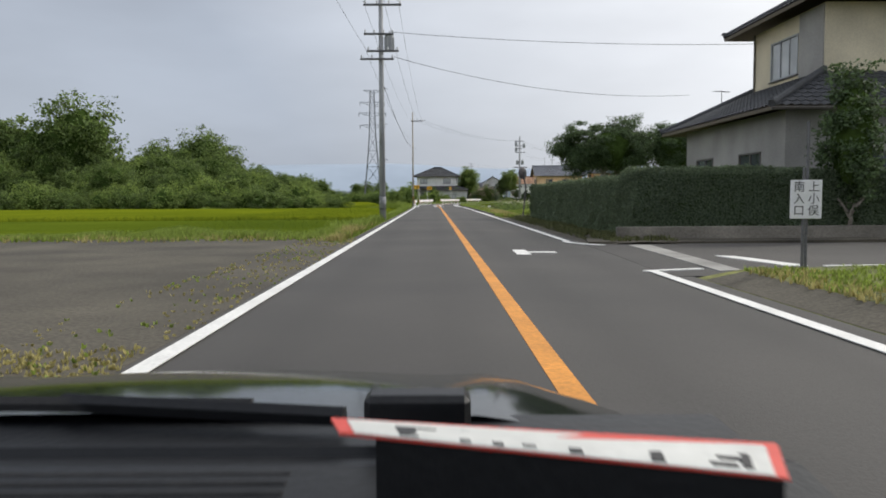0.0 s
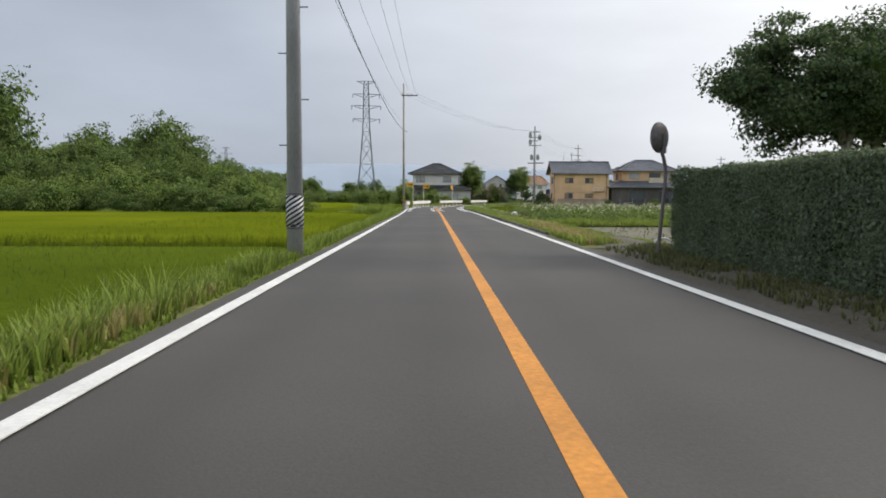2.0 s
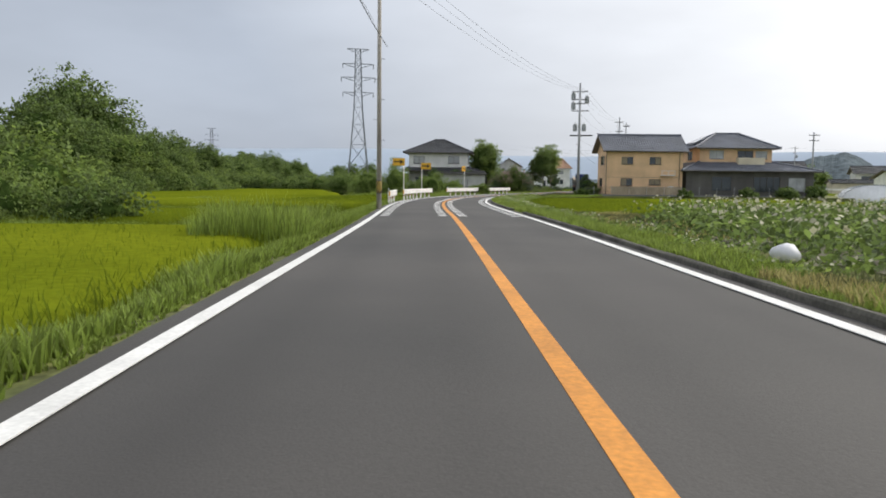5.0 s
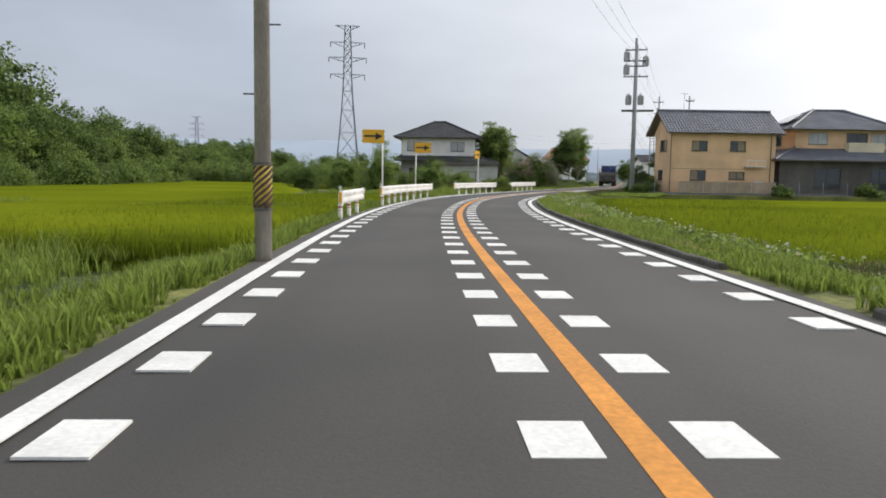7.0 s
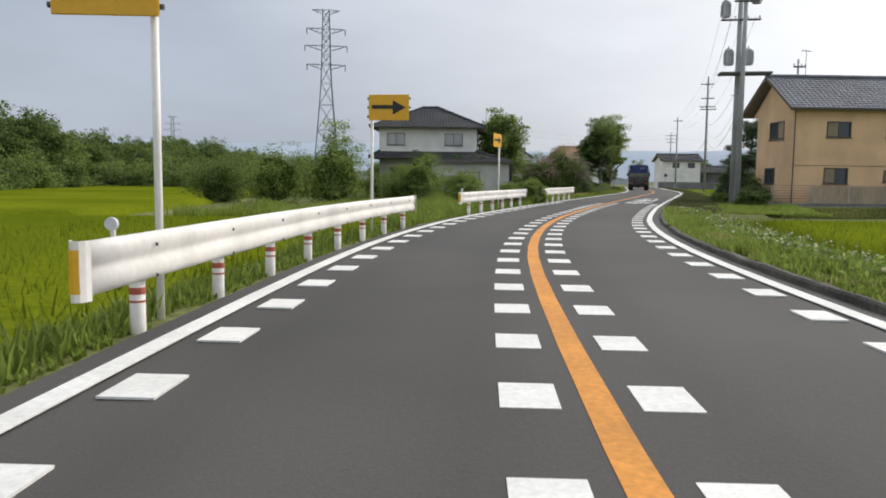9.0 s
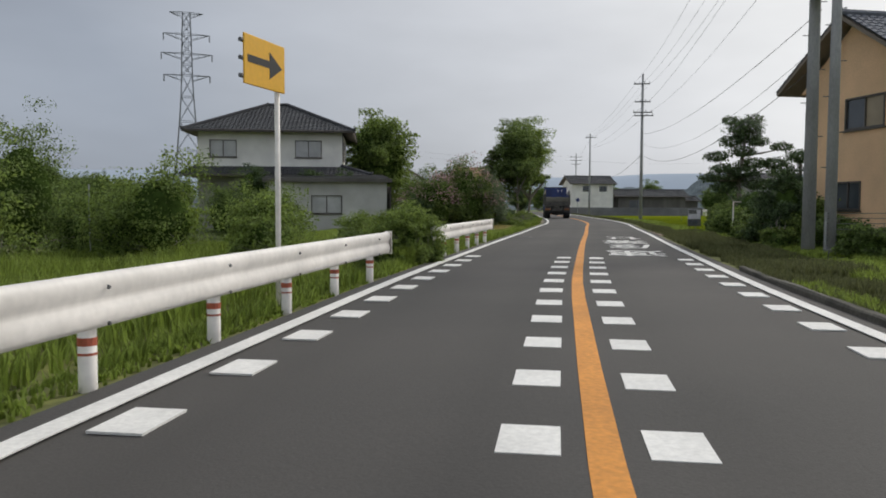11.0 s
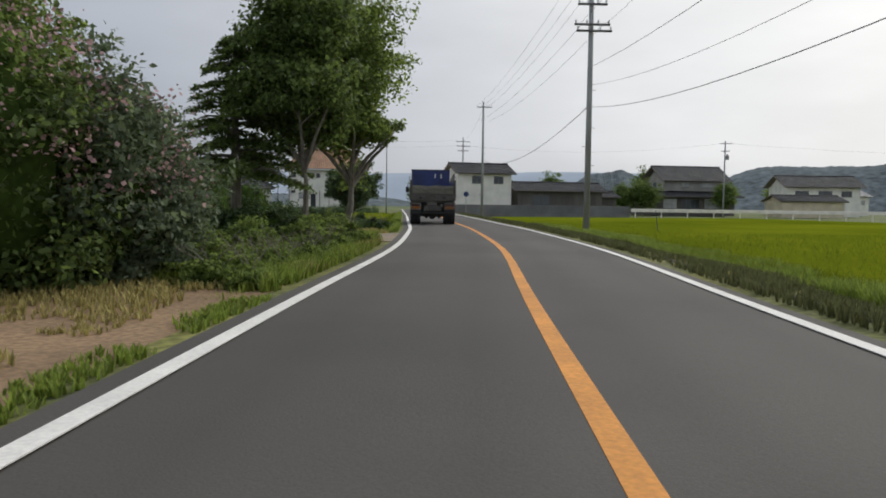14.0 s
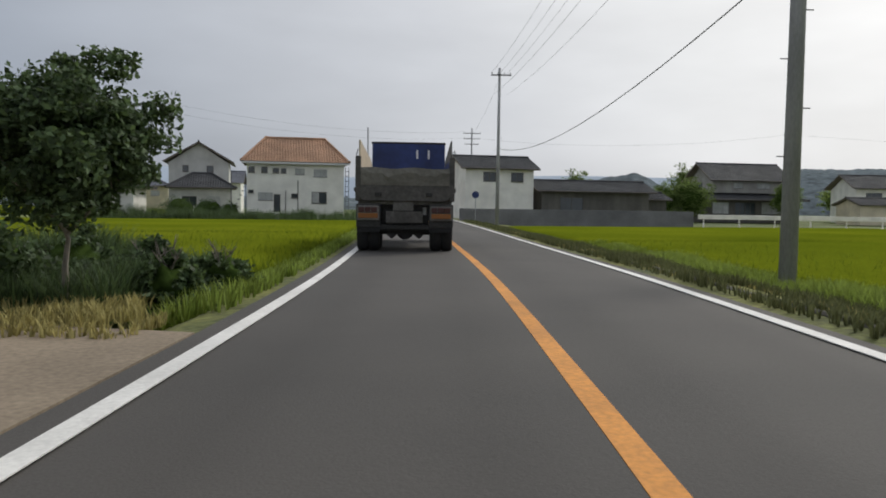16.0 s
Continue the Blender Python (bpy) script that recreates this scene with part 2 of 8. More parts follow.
W_PALE = material("pale_grey_render_wall", (0.52, 0.52, 0.50), 0.9, fine=0.08, fine_scale=25, broad=0.16, broad_scale=0.7, bump=0.1)
W_GREY = material("grey_cladding_wall", (0.32, 0.31, 0.295), 0.85, fine=0.1, fine_scale=20, broad=0.18, broad_scale=0.7, bump=0.1)
# Timber colour lifted to grey to take in haze over the far barns.
W_WOOD = material("dark_timber_boards", (0.115, 0.108, 0.100), 0.8, fine=0.25, fine_scale=20, broad=0.25, broad_scale=1.0, bump=0.2, stretch=(1, 1, 0.2))
W_BLOCK = material("grey_block_wall", (0.17, 0.17, 0.175), 0.9, fine=0.15, fine_scale=10, broad=0.25, broad_scale=0.5, bump=0.2)
SOFFIT = material("soffit_board", (0.20, 0.17, 0.14), 0.85, fine=0.1, fine_scale=20)
TRUCK_GREY = material("dusty_grey_truck_paint", (0.145, 0.138, 0.128), 0.75, fine=0.2, fine_scale=14, broad=0.3, broad_scale=1.4)
TRUCK_GRIMY = material("grimy_truck_steel", (0.085, 0.080, 0.074), 0.85, fine=0.25, fine_scale=12, broad=0.3, broad_scale=1.8)
TRUCK_DARK = material("dark_dirty_chassis", (0.035, 0.034, 0.034), 0.8, fine=0.3, fine_scale=20)
TRUCK_BLUE = material("blue_truck_bed_paint", (0.018, 0.035, 0.135), 0.55, fine=0.15, fine_scale=8, broad=0.3, broad_scale=1.2)
TRUCK_CREAM = material("faded_cream_panel", (0.50, 0.42, 0.31), 0.8, fine=0.12, fine_scale=8)
RUBBER = material("tyre_rubber", (0.018, 0.018, 0.019), 0.9, fine=0.3, fine_scale=30, bump=0.3)
AMBER = material("amber_lamp_lens", (0.26, 0.095, 0.02), 0.35, fine=0.1, fine_scale=30)
BLUE_SHEET = material("blue_plastic_sheet", (0.05, 0.13, 0.42), 0.45, fine=0.1, fine_scale=10, broad=0.25, broad_scale=2.5)
RED_LENS = material("red_lamp_lens", (0.060, 0.018, 0.016), 0.35, fine=0.1, fine_scale=30)
TARP = material("dusty_canvas_flap", (0.155, 0.148, 0.128), 0.9, fine=0.15, fine_scale=12, broad=0.25, broad_scale=1.6, bump=0.3)
MIRROR = material("convex_mirror_back", (0.105, 0.092, 0.092), 0.6, fine=0.15, fine_scale=12, broad=0.2, broad_scale=3)
# Distance haze is mixed into both hill base colours.
HILL_NEAR = material("haze_tinted_hill", (0.135, 0.160, 0.172), 1.0, fine=0.38, fine_scale=0.22, broad=0.2, broad_scale=0.02, bump=0.0, world_space=True, spec=0.0)
HILL_FAR = material("haze_tinted_far_range", (0.38, 0.44, 0.52), 1.0, broad=0.06, broad_scale=0.003, world_space=True, spec=0.0)
PLASTIC_SHEET = material("white_polytunnel_film", (0.84, 0.84, 0.85), 0.4, fine=0.05, fine_scale=3, broad=0.08, broad_scale=0.8)
CAR_DARK = material("dark_glossy_car_paint", (0.010, 0.013, 0.011), 0.10, spec=0.6, fine=0.05, fine_scale=40)
DASH = material("black_dashboard_plastic", (0.007, 0.0075, 0.009), 0.42, fine=0.15, fine_scale=90, bump=0.08, spec=0.35)
PLATE_WHITE = material("dull_white_plate_enamel", (0.60, 0.60, 0.57), 0.5, fine=0.06, fine_scale=60, broad=0.1, broad_scale=9)
PLATE_RED = material("red_plate_border", (0.62, 0.06, 0.04), 0.5, fine=0.08, fine_scale=60)
FENCE_TAN = material("faded_tan_fence_sheet", (0.36, 0.29, 0.21), 0.8, fine=0.15, fine_scale=12, broad=0.25, broad_scale=0.8, stretch=(1, 1, 0.3))
CAR_WHITE = material("white_car_paint", (0.70, 0.70, 0.70), 0.25, spec=0.6)


# ---- building helpers ----
class Mesh:
    """Collects vertices and faces for one mesh."""

    def __init__(self):
        self.v, self.f = [], []

    def add(self, verts, faces):
        k = len(self.v)
        self.v.extend(verts)
        self.f.extend([tuple(i + k for i in q) for q in faces])
        return self

    def box(self, x0, x1, y0, y1, z0, z1, m=None, bevel=0.0):
        if bevel:
            b = min(bevel, (x1 - x0) / 2.01, (y1 - y0) / 2.01, (z1 - z0) / 2.01)
            ring = lambda z, d: [(x0 + d, y0 + b, z), (x0 + b, y0 + d, z), (x1 - b, y0 + d, z), (x1 - d, y0 + b, z),
                                 (x1 - d, y1 - b, z), (x1 - b, y1 - d, z), (x0 + b, y1 - d, z), (x0 + d, y1 - b, z)]
            vs = ring(z0, b) + ring(z0 + b, 0) + ring(z1 - b, 0) + ring(z1, b)
            fs = [tuple(range(7, -1, -1)), tuple(range(24, 32))]
            for r in range(3):
                for i in range(8):
                    j = (i + 1) % 8
                    fs.append((r * 8 + i, r * 8 + j, r * 8 + 8 + j, r * 8 + 8 + i))
        else:
            vs = [(x, y, z) for z in (z0, z1) for x, y in ((x0, y0), (x1, y0), (x1, y1), (x0, y1))]
            fs = [(3, 2, 1, 0), (4, 5, 6, 7), (0, 1, 5, 4), (1, 2, 6, 5), (2, 3, 7, 6), (3, 0, 4, 7)]
        if m is not None:
            vs = [tuple(m @ Vector(q)) for q in vs]
        return self.add(vs, fs)

    def cyl(self, p0, p1, r0, r1=None, n=10, caps=True):
        r1 = r0 if r1 is None else r1
        p0, p1 = Vector(p0), Vector(p1)
        d = (p1 - p0).normalized()
        a = d.orthogonal().normalized()
        b = d.cross(a)
        vs = []
        for p, r in ((p0, r0), (p1, r1)):
            vs += [tuple(p + (a * math.cos(2 * math.pi * i / n) + b * math.sin(2 * math.pi * i / n)) * r) for i in range(n)]
        fs = [(i, (i + 1) % n, n + (i + 1) % n, n + i) for i in range(n)]
        if caps:
            fs += [tuple(range(n - 1, -1, -1)), tuple(range(n, 2 * n))]
        return self.add(vs, fs)

    def tube(self, pts, radii, n=7):
        pts = [Vector(p) for p in pts]
        if not isinstance(radii, (list, tuple)):
            radii = [radii] * len(pts)
        vs, fs = [], []
        a = None
        for i, p in enumerate(pts):
            d = (pts[min(i + 1, len(pts) - 1)] - pts[max(i - 1, 0)]).normalized()
            a = d.orthogonal().normalized() if a is None else (a - d * a.dot(d)).normalized()
            b = d.cross(a)
            vs += [tuple(p + (a * math.cos(2 * math.pi * k / n) + b * math.sin(2 * math.pi * k / n)) * radii[i]) for k in range(n)]
            if i:
                for k in range(n):
                    fs.append(((i - 1) * n + k, (i - 1) * n + (k + 1) % n, i * n + (k + 1) % n, i * n + k))
        fs += [tuple(range(n - 1, -1, -1)), tuple(range((len(pts) - 1) * n, len(pts) * n))]
        return self.add(vs, fs)

    def prism(self, poly, z0, z1):
        n = len(poly)
        vs = [(x, y, z0) for x, y in poly] + [(x, y, z1) for x, y in poly]
        return self.add(vs, [tuple(range(n - 1, -1, -1)), tuple(range(n, 2 * n))] + [(i, (i + 1) % n, n + (i + 1) % n, n + i) for i in range(n)])

    def rings(self, loops, close=True):
        """Skins a list of equally long loops of points."""
        n = len(loops[0])
        vs = [tuple(p) for lp in loops for p in lp]
        fs = []
        for r in range(len(loops) - 1):
            for i in range(n if close else n - 1):
                j = (i + 1) % n
                fs.append((r * n + i, r * n + j, (r + 1) * n + j, (r + 1) * n + i))
        if close:
            fs += [tuple(range(n - 1, -1, -1)), tuple(range((len(loops) - 1) * n, len(loops) * n))]
        return self.add(vs, fs)


def thing(name, label, category, loc=(0, 0, 0), rz=0.0, group="", kind=""):
    ob = new(name)
    ob.empty_display_size = 0.2
    ob.matrix_world = pose(*loc, 0, 0, rz)
    return tagged(ob, label, category, group, kind)


def part(name, m, mat, parent=None, label="", smooth=False, kind=""):
    """One mesh object, in its parent's space."""
    me = bpy.data.meshes.new(name)
    me.from_pydata(m.v, [], m.f)
    me.materials.append(mat)
    if smooth:
        me.polygons.foreach_set("use_smooth", [True] * len(me.polygons))
    me.update()
    ob = new(name, me)
    if parent is not None:
        ob.parent = parent
    return tagged(ob, label, "", "", kind)


def lone(name, m, mat, label, category="", kind="", group="", smooth=False):
    """A top-level thing, or a piece of the setting, that is one mesh."""
    return tagged(part(name, m, mat, None, label, smooth), "", category, group, kind)


def leaf_mesh(name, centres, normals, size, mat, parent=None, label="", seed=1, aspect=0.55, kind="", jitter=0.8):
    """Many small pointed leaves at the given centres, turned at random about their normals."""
    rng = np.random.default_rng(seed)
    n = len(centres)
    nrm = normals + rng.normal(0, jitter, (n, 3))
    nrm /= np.linalg.norm(nrm, axis=1, keepdims=True) + 1e-9
    t = np.cross(nrm, rng.normal(0, 1, (n, 3)))
    t /= np.linalg.norm(t, axis=1, keepdims=True) + 1e-9
    b = np.cross(nrm, t)
    s = (size * rng.uniform(0.6, 1.4, n))[:, None]
    v = np.stack([centres - t * s, centres + b * s * aspect + nrm * s * 0.15, centres + t * s, centres - b * s * aspect + nrm * s * 0.15], 1).reshape(-1, 3)
    me = bpy.data.meshes.new(name)
    me.vertices.add(4 * n)
    me.vertices.foreach_set("co", v.ravel())
    me.loops.add(4 * n)
    me.loops.foreach_set("vertex_index", np.arange(4 * n))
    me.polygons.add(n)
    me.polygons.foreach_set("loop_start", np.arange(0, 4 * n, 4))
    me.materials.append(mat)
    me.update(calc_edges=True)
    ob = new(name, me)
    if parent is not None:
        ob.parent = parent
    return tagged(ob, label, "", "", kind)


def blade_mesh(name, base, height, width, mat, seed=1, lean=0.35, blades=3, label="", category="", kind="stuff", parent=None):
    """Tufts of narrow bent blades: base is an n x 3 array."""
    rng = np.random.default_rng(seed)
    base = np.repeat(base, blades, 0)
    n = len(base)
    ang = rng.uniform(0, 2 * math.pi, n)
    d = np.stack([np.cos(ang), np.sin(ang), np.zeros(n)], 1)
    side = np.stack([-np.sin(ang), np.cos(ang), np.zeros(n)], 1)
    h = (np.asarray(height) if np.ndim(height) == 0 else np.repeat(height, blades)) * rng.uniform(0.65, 1.25, n)
    w = width * rng.uniform(0.7, 1.3, n)
    ln = (lean * rng.uniform(0.3, 1.3, n) * h)[:, None]
    up = np.array([0, 0, 1.0])
    base = base + d * (w * 1.2)[:, None]
    a0 = base - side * w[:, None]
    a1 = base + side * w[:, None]
    mid = base + up * (h * 0.62)[:, None] + d * ln * 0.35
    m0, m1 = mid - side * (w * 0.8)[:, None], mid + side * (w * 0.8)[:, None]
    tip = base + up * h[:, None] + d * ln
    v = np.stack([a0, a1, m1, m0, tip], 1).reshape(-1, 3)
    k = (np.arange(n) * 5)[:, None]
    quads = (k + np.array([[0, 1, 2, 3]])).ravel()
    tris = (k + np.array([[3, 2, 4]])).ravel()
    me = bpy.data.meshes.new(name)
    me.vertices.add(5 * n)
    me.vertices.foreach_set("co", v.ravel())
    me.loops.add(7 * n)
    me.loops.foreach_set("vertex_index", np.concatenate([quads, tris]))
    me.polygons.add(2 * n)
    me.polygons.foreach_set("loop_start", np.concatenate([np.arange(0, 4 * n, 4), 4 * n + np.arange(0, 3 * n, 3)]))
    me.materials.append(mat)
    me.update(calc_edges=True)
    ob = new(name, me)
    if parent is not None:
        ob.parent = parent
    return tagged(ob, label, category, "", kind)


# ---- the road's line: the orange centre line, x by y ----
ROAD = [(-60, 0.13), (0, 0.82), (40, 1.28), (70, 1.61), (88, 1.72), (95.5, 1.68), (101.5, 1.73), (107.4, 1.92), (111, 2.15), (115, 2.53), (120.9, 3.27),
        (127, 4.50), (133.2, 6.27), (138, 7.92), (141, 8.97), (146, 10.85), (151.6, 13.0), (157.1, 15.15), (162.7, 17.36), (173.4, 21.48), (180.6, 24.30),
        (189.2, 27.20), (197, 29.62), (205.3, 31.95), (225, 37.5), (245, 43.0), (300, 58.0)]
RY, RX = np.array([p[0] for p in ROAD], float), np.array([p[1] for p in ROAD], float)


def spline(xs, ys):
    n = len(xs)
    h = np.diff(xs)
    A, rhs = np.eye(n), np.zeros(n)
    for i in range(1, n - 1):
        A[i, i - 1], A[i, i], A[i, i + 1] = h[i - 1], 2 * (h[i - 1] + h[i]), h[i]
        rhs[i] = 3 * ((ys[i + 1] - ys[i]) / h[i] - (ys[i] - ys[i - 1]) / h[i - 1])
    c = np.linalg.solve(A, rhs)
    b = np.diff(ys) / h - h * (2 * c[:-1] + c[1:]) / 3
    d = np.diff(c) / (3 * h)

    def at(q):
        i = np.clip(np.searchsorted(xs, q) - 1, 0, n - 2)
        u = q - xs[i]
        return ys[i] + u * (b[i] + u * (c[i] + u * d[i])), b[i] + u * (2 * c[i] + 3 * u * d[i])
    return at


ROAD_AT = spline(RY, RX)


def road(y, off=0.0):
    """The plan point beside the centre line at y, off metres to the right of it."""
    x, s = ROAD_AT(np.float64(y))
    k = 1 / math.hypot(1, s)
    return float(x + off * k), float(y - off * s * k)


def heading(y):
    """Degrees by which the road turns clockwise from +y."""
    return math.degrees(math.atan(float(ROAD_AT(np.float64(y))[1])))


def ribbon(m, ys, section):
    """Sweeps a section, a list of (off, z), along the road."""
    loops = []
    for y in ys:
        loops.append([(*road(y, o), z) for o, z in section])
    k = len(section)
    vs = [p for lp in loops for p in lp]
    fs = []
    for r in range(len(loops) - 1):
        for i in range(k - 1):
            fs.append((r * k + i, r * k + i + 1, (r + 1) * k + i + 1, (r + 1) * k + i))
    return m.add(vs, fs)


def solid_ribbon(m, ys, o0, o1, z0, z1):
    loops = [[(*road(y, o), z) for o, z in ((o0, z0), (o1, z0), (o1, z1), (o0, z1))] for y in ys]
    return m.rings(loops)


def steps(y0, y1, d=2.0):
    return list(np.linspace(y0, y1, max(2, int(abs(y1 - y0) / d) + 1)))


# ---- large structure: ground, road, verges, kerbs ----
def ground_sheet():
    xs = np.concatenate([np.linspace(-3500, -200, 12), np.linspace(-150, 200, 36), np.linspace(260, 3500, 12)])
    ys = np.concatenate([np.linspace(-900, -60, 6), np.linspace(-40, 330, 38), np.linspace(400, 4200, 12)])
    m = Mesh()
    vs = []
    for y in ys:
        for x in xs:
            vs.append((x, y, -0.62))
    n = len(xs)
    fs = [(r * n + i, r * n + i + 1, (r + 1) * n + i + 1, (r + 1) * n + i) for r in range(len(ys) - 1) for i in range(n - 1)]
    lone("ground", m.add(vs, fs), GROUND, "rough green lowland ground", "ground", "structure")


ground_sheet()
L_EDGE, R_EDGE = -3.14, 2.98
ALONG = steps(-40, 298, 2.0)
LANES = [-3.1 + 6.05 * k / 30 for k in range(31)]
SECTION = [(L_EDGE, -0.35), (L_EDGE, -0.012)] + [(o, 0.010 - 0.0023 * o * o) for o in LANES] + [(R_EDGE, -0.012), (R_EDGE, -0.35)]
road_ob = lone("road", ribbon(Mesh(), ALONG, SECTION), ASPHALT, "grey worn asphalt two-lane country road", "road", "structure")


def wear_at(o, y):
    """Paler in the middle of each lane and at its edges, darker and smoother under the wheels."""
    lane = abs(abs(o) - 1.35)
    track = math.exp(-((lane - 0.72) / 0.26) ** 2)
    return 0.45 - 1.1 * track + 0.5 * noise.noise((o * 1.2, y * 0.06, 5.0)) + (0.5 if abs(o) > 2.75 else 0.0)


wear = road_ob.data.attributes.new("wear", "FLOAT", "POINT")
wear.data.foreach_set("value", [wear_at(SECTION[i % len(SECTION)][0], ALONG[i // len(SECTION)]) for i in range(len(road_ob.data.vertices))])


def paint(name, ys, o, w, mat, label):
    m = ribbon(Mesh(), ys, [(o - w / 2, 0.0055 + 0.004 * (abs(o) < 2)), (o - w / 2, 0.0135), (o + w / 2, 0.0135), (o + w / 2, 0.0055)])
    lone(name, m, mat, label, "road marking", "structure")


paint("road_line_left", ALONG, -2.82, 0.16, WHITE_LINE, "worn white edge line along the road")
paint("road_line_centre", ALONG, 0.0, 0.17, YELLOW_LINE, "worn orange centre line of the road")
paint("road_line_right", steps(19.6, 298), 2.65, 0.16, WHITE_LINE, "worn white edge line along the road")
paint("road_line_right_near", steps(-40, 11.75), 2.58, 0.16, WHITE_LINE, "worn white edge line before the side road")
lone("road_line_turn", Mesh().prism([(3.44, 11.64), (4.44, 11.97), (4.42, 12.10), (3.40, 11.78)], -0.01, 0.012), WHITE_LINE, "white line turning into the side road", "road marking", "structure")
# the edge line bends into the mouth of the side road
bend = Mesh()
for k in range(6):
    a0, a1 = k / 6, (k + 1) / 6
    p = lambda a: (3.62 + 0.62 * a * a, 19.6 - 1.5 * a)
    (xa, ya), (xb, yb) = p(a0), p(a1)
    bend.prism([(xa - 0.07, ya), (xa + 0.08, ya), (xb + 0.08, yb), (xb - 0.07, yb)], -0.01, 0.013)
lone("road_line_bend", bend, WHITE_LINE, "white edge line bending into the side road", "road marking", "structure")


def strip_poly(name, poly, z0, z1, mat, label, category="ground", kind="structure"):
    return lone(name, Mesh().prism(poly, z0, z1), mat, label, category, kind)


# side road and its mouth
strip_poly("side_road", [(3.6, 11.0), (42, 12.2), (42, 18.0), (3.9, 18.6), (3.8, 15)], -0.4, -0.004, ASPHALT, "grey asphalt side road", "road")
strip_poly("gutter_slab", [(4.55, 11.6), (4.95, 11.7), (5.35, 17.9), (4.85, 18.0)], -0.2, 0.012, CONCRETE, "pale concrete gutter slab across the side road", "gutter")
strip_poly("stop_line", [(5.62, 14.6), (5.95, 14.5), (6.35, 12.45), (6.0, 12.4)], -0.1, 0.010, WHITE_LINE, "white stop line on the side road", "road marking")
strip_poly("side_road_line", [(6.6, 12.32), (30, 12.75), (30, 12.88), (6.6, 12.45)], -0.1, 0.010, WHITE_LINE, "white edge line of the side road", "road marking")


def end_marking():
    """T-shaped white mark in the oncoming lane."""
    m = Mesh()
    m.prism([(1.86, 15.2), (2.14, 15.18), (2.19, 16.5), (1.91, 16.58)], -0.01, 0.0145)
    m.prism([(2.15, 15.74), (2.74, 15.62), (2.74, 15.92), (2.16, 15.98)], -0.01, 0.0145)
    lone("junction_mark", m, WHITE_LINE, "white T-shaped junction mark on the asphalt", "road marking", "structure")


end_marking()


def verges():
    ys = steps(-40, 298, 2.0)
    lone("verge_left", ribbon(Mesh(), ys, [(L_EDGE + 0.02, -0.02), (-3.5, -0.05), (-4.1, -0.30), (-4.5, -0.55), (-6.0, -0.66)]), VERGE, "weedy grass verge sloping from the road", "verge", "structure")
    lone("verge_right", ribbon(Mesh(), steps(42, 298), [(2.96, -0.015), (3.3, 0.0), (3.9, -0.02), (4.6, -0.20), (5.4, -0.30), (7.2, -0.34), (8.0, -0.66)]), VERGE, "weedy grass verge beside the kerb", "verge", "structure")
    lone("verge_right_near", ribbon(Mesh(), steps(-40, 10.9), [(R_EDGE - 0.02, -0.02), (3.6, 0.10), (6.5, 0.18), (12, 0.0), (18, -0.66)]), VERGE, "grassy bank beside the road", "verge", "structure")


verges()
# Dark strip put in for the shadowed lower slope and its bare soil.
lone("bank_foot", ribbon(Mesh(), steps(-40, 10.6), [(3.0, -0.008), (3.3, 0.052), (3.55, 0.105)]), DIRT, "bare earth strip giving the shadowed foot of the bank", "verge", "structure")
lone("verge_under_hedge", ribbon(Mesh(), steps(18.4, 48.2), [(2.96, -0.016), (3.5, -0.02), (3.7, 0.03), (4.4, 0.06), (5.2, 0.0), (5.9, -0.36)]), DIRT, "dark weedy earth below a hedge", "verge", "structure")


def wob(y, k):
    return 0.022 * noise.noise((y * 0.9, k * 0.4, 3.1)) + 0.012 * noise.noise((y * 3.1, k * 0.7, 1.1))


def kerbs():
    for i, (a, b) in enumerate(((48.5, 64.5), (65.4, 91.2), (94.6, 128), (128.6, 145))):
        m = Mesh()
        loops = []
        for y in steps(a, b, 0.4):
            loops.append([(*road(y, o), z) for o, z in ((2.97, -0.3), (2.97, 0.05 + wob(y, 0)), (2.99, 0.075 + wob(y, 1)), (3.07, 0.075 + wob(y, 2)), (3.09, 0.05 + wob(y, 3)), (3.11, -0.3))])
        m.rings(loops)
        lone("kerb" if i == 0 else f"kerb.{i:03d}", m, KERB_DARK, "weathered low concrete kerb, dark colour includes its shaded face", "kerb", "structure", "roadside kerbs")
    for i, (a, b) in enumerate(((168, 176.5), (177.4, 187), (187.6, 199), (199.5, 246))):
        m = Mesh()
        m.rings([[(*road(y, o), z) for o, z in ((3.42, -0.4), (3.42, 0.0 + wob(y, 0)), (3.45, 0.03 + wob(y, 1)), (3.54, 0.03 + wob(y, 2)), (3.56, -0.4))] for y in steps(a, b, 0.4)])
        lone(f"kerb.{i + 20:03d}", m, KERB_DARK, "sunken crumbling concrete edging beside the rice", "kerb", "structure", "roadside kerbs")
    m = solid_ribbon(Mesh(), steps(48, 60, 1.5), 2.75, 2.97, -0.2, -0.006)
    lone("gutter", m, CONCRETE, "narrow concrete gutter", "gutter", "structure")


kerbs()


def deceleration_dots():
    """Rows of white blocks on both sides of each lane."""
    m = bmesh.new()
    bmesh.ops.create_cube(m, size=1.0)
    me = bpy.data.meshes.new("paint_block")
    m.to_mesh(me)
    m.free()
    me.materials.append(WHITE_LINE)
    owner = thing("slow_down_markings", "rows of white slow-down blocks on the asphalt", "road marking", kind="structure")
    y = 88.05
    while y < 148.3:
        for off in (-2.45, -0.36, 0.36, 2.30):
            ob = new("block", me)
            x, yy = road(y, off)
            ob.parent = owner
            ob.matrix_basis = Matrix.Translation((x, yy, 0.0075)) @ pose(0, 0, 0, 0, 0, -heading(y)) @ Matrix.Diagonal((0.31, 0.47, 0.014, 1))
        y += 1.3755 * math.cos(radians(heading(y)))


deceleration_dots()


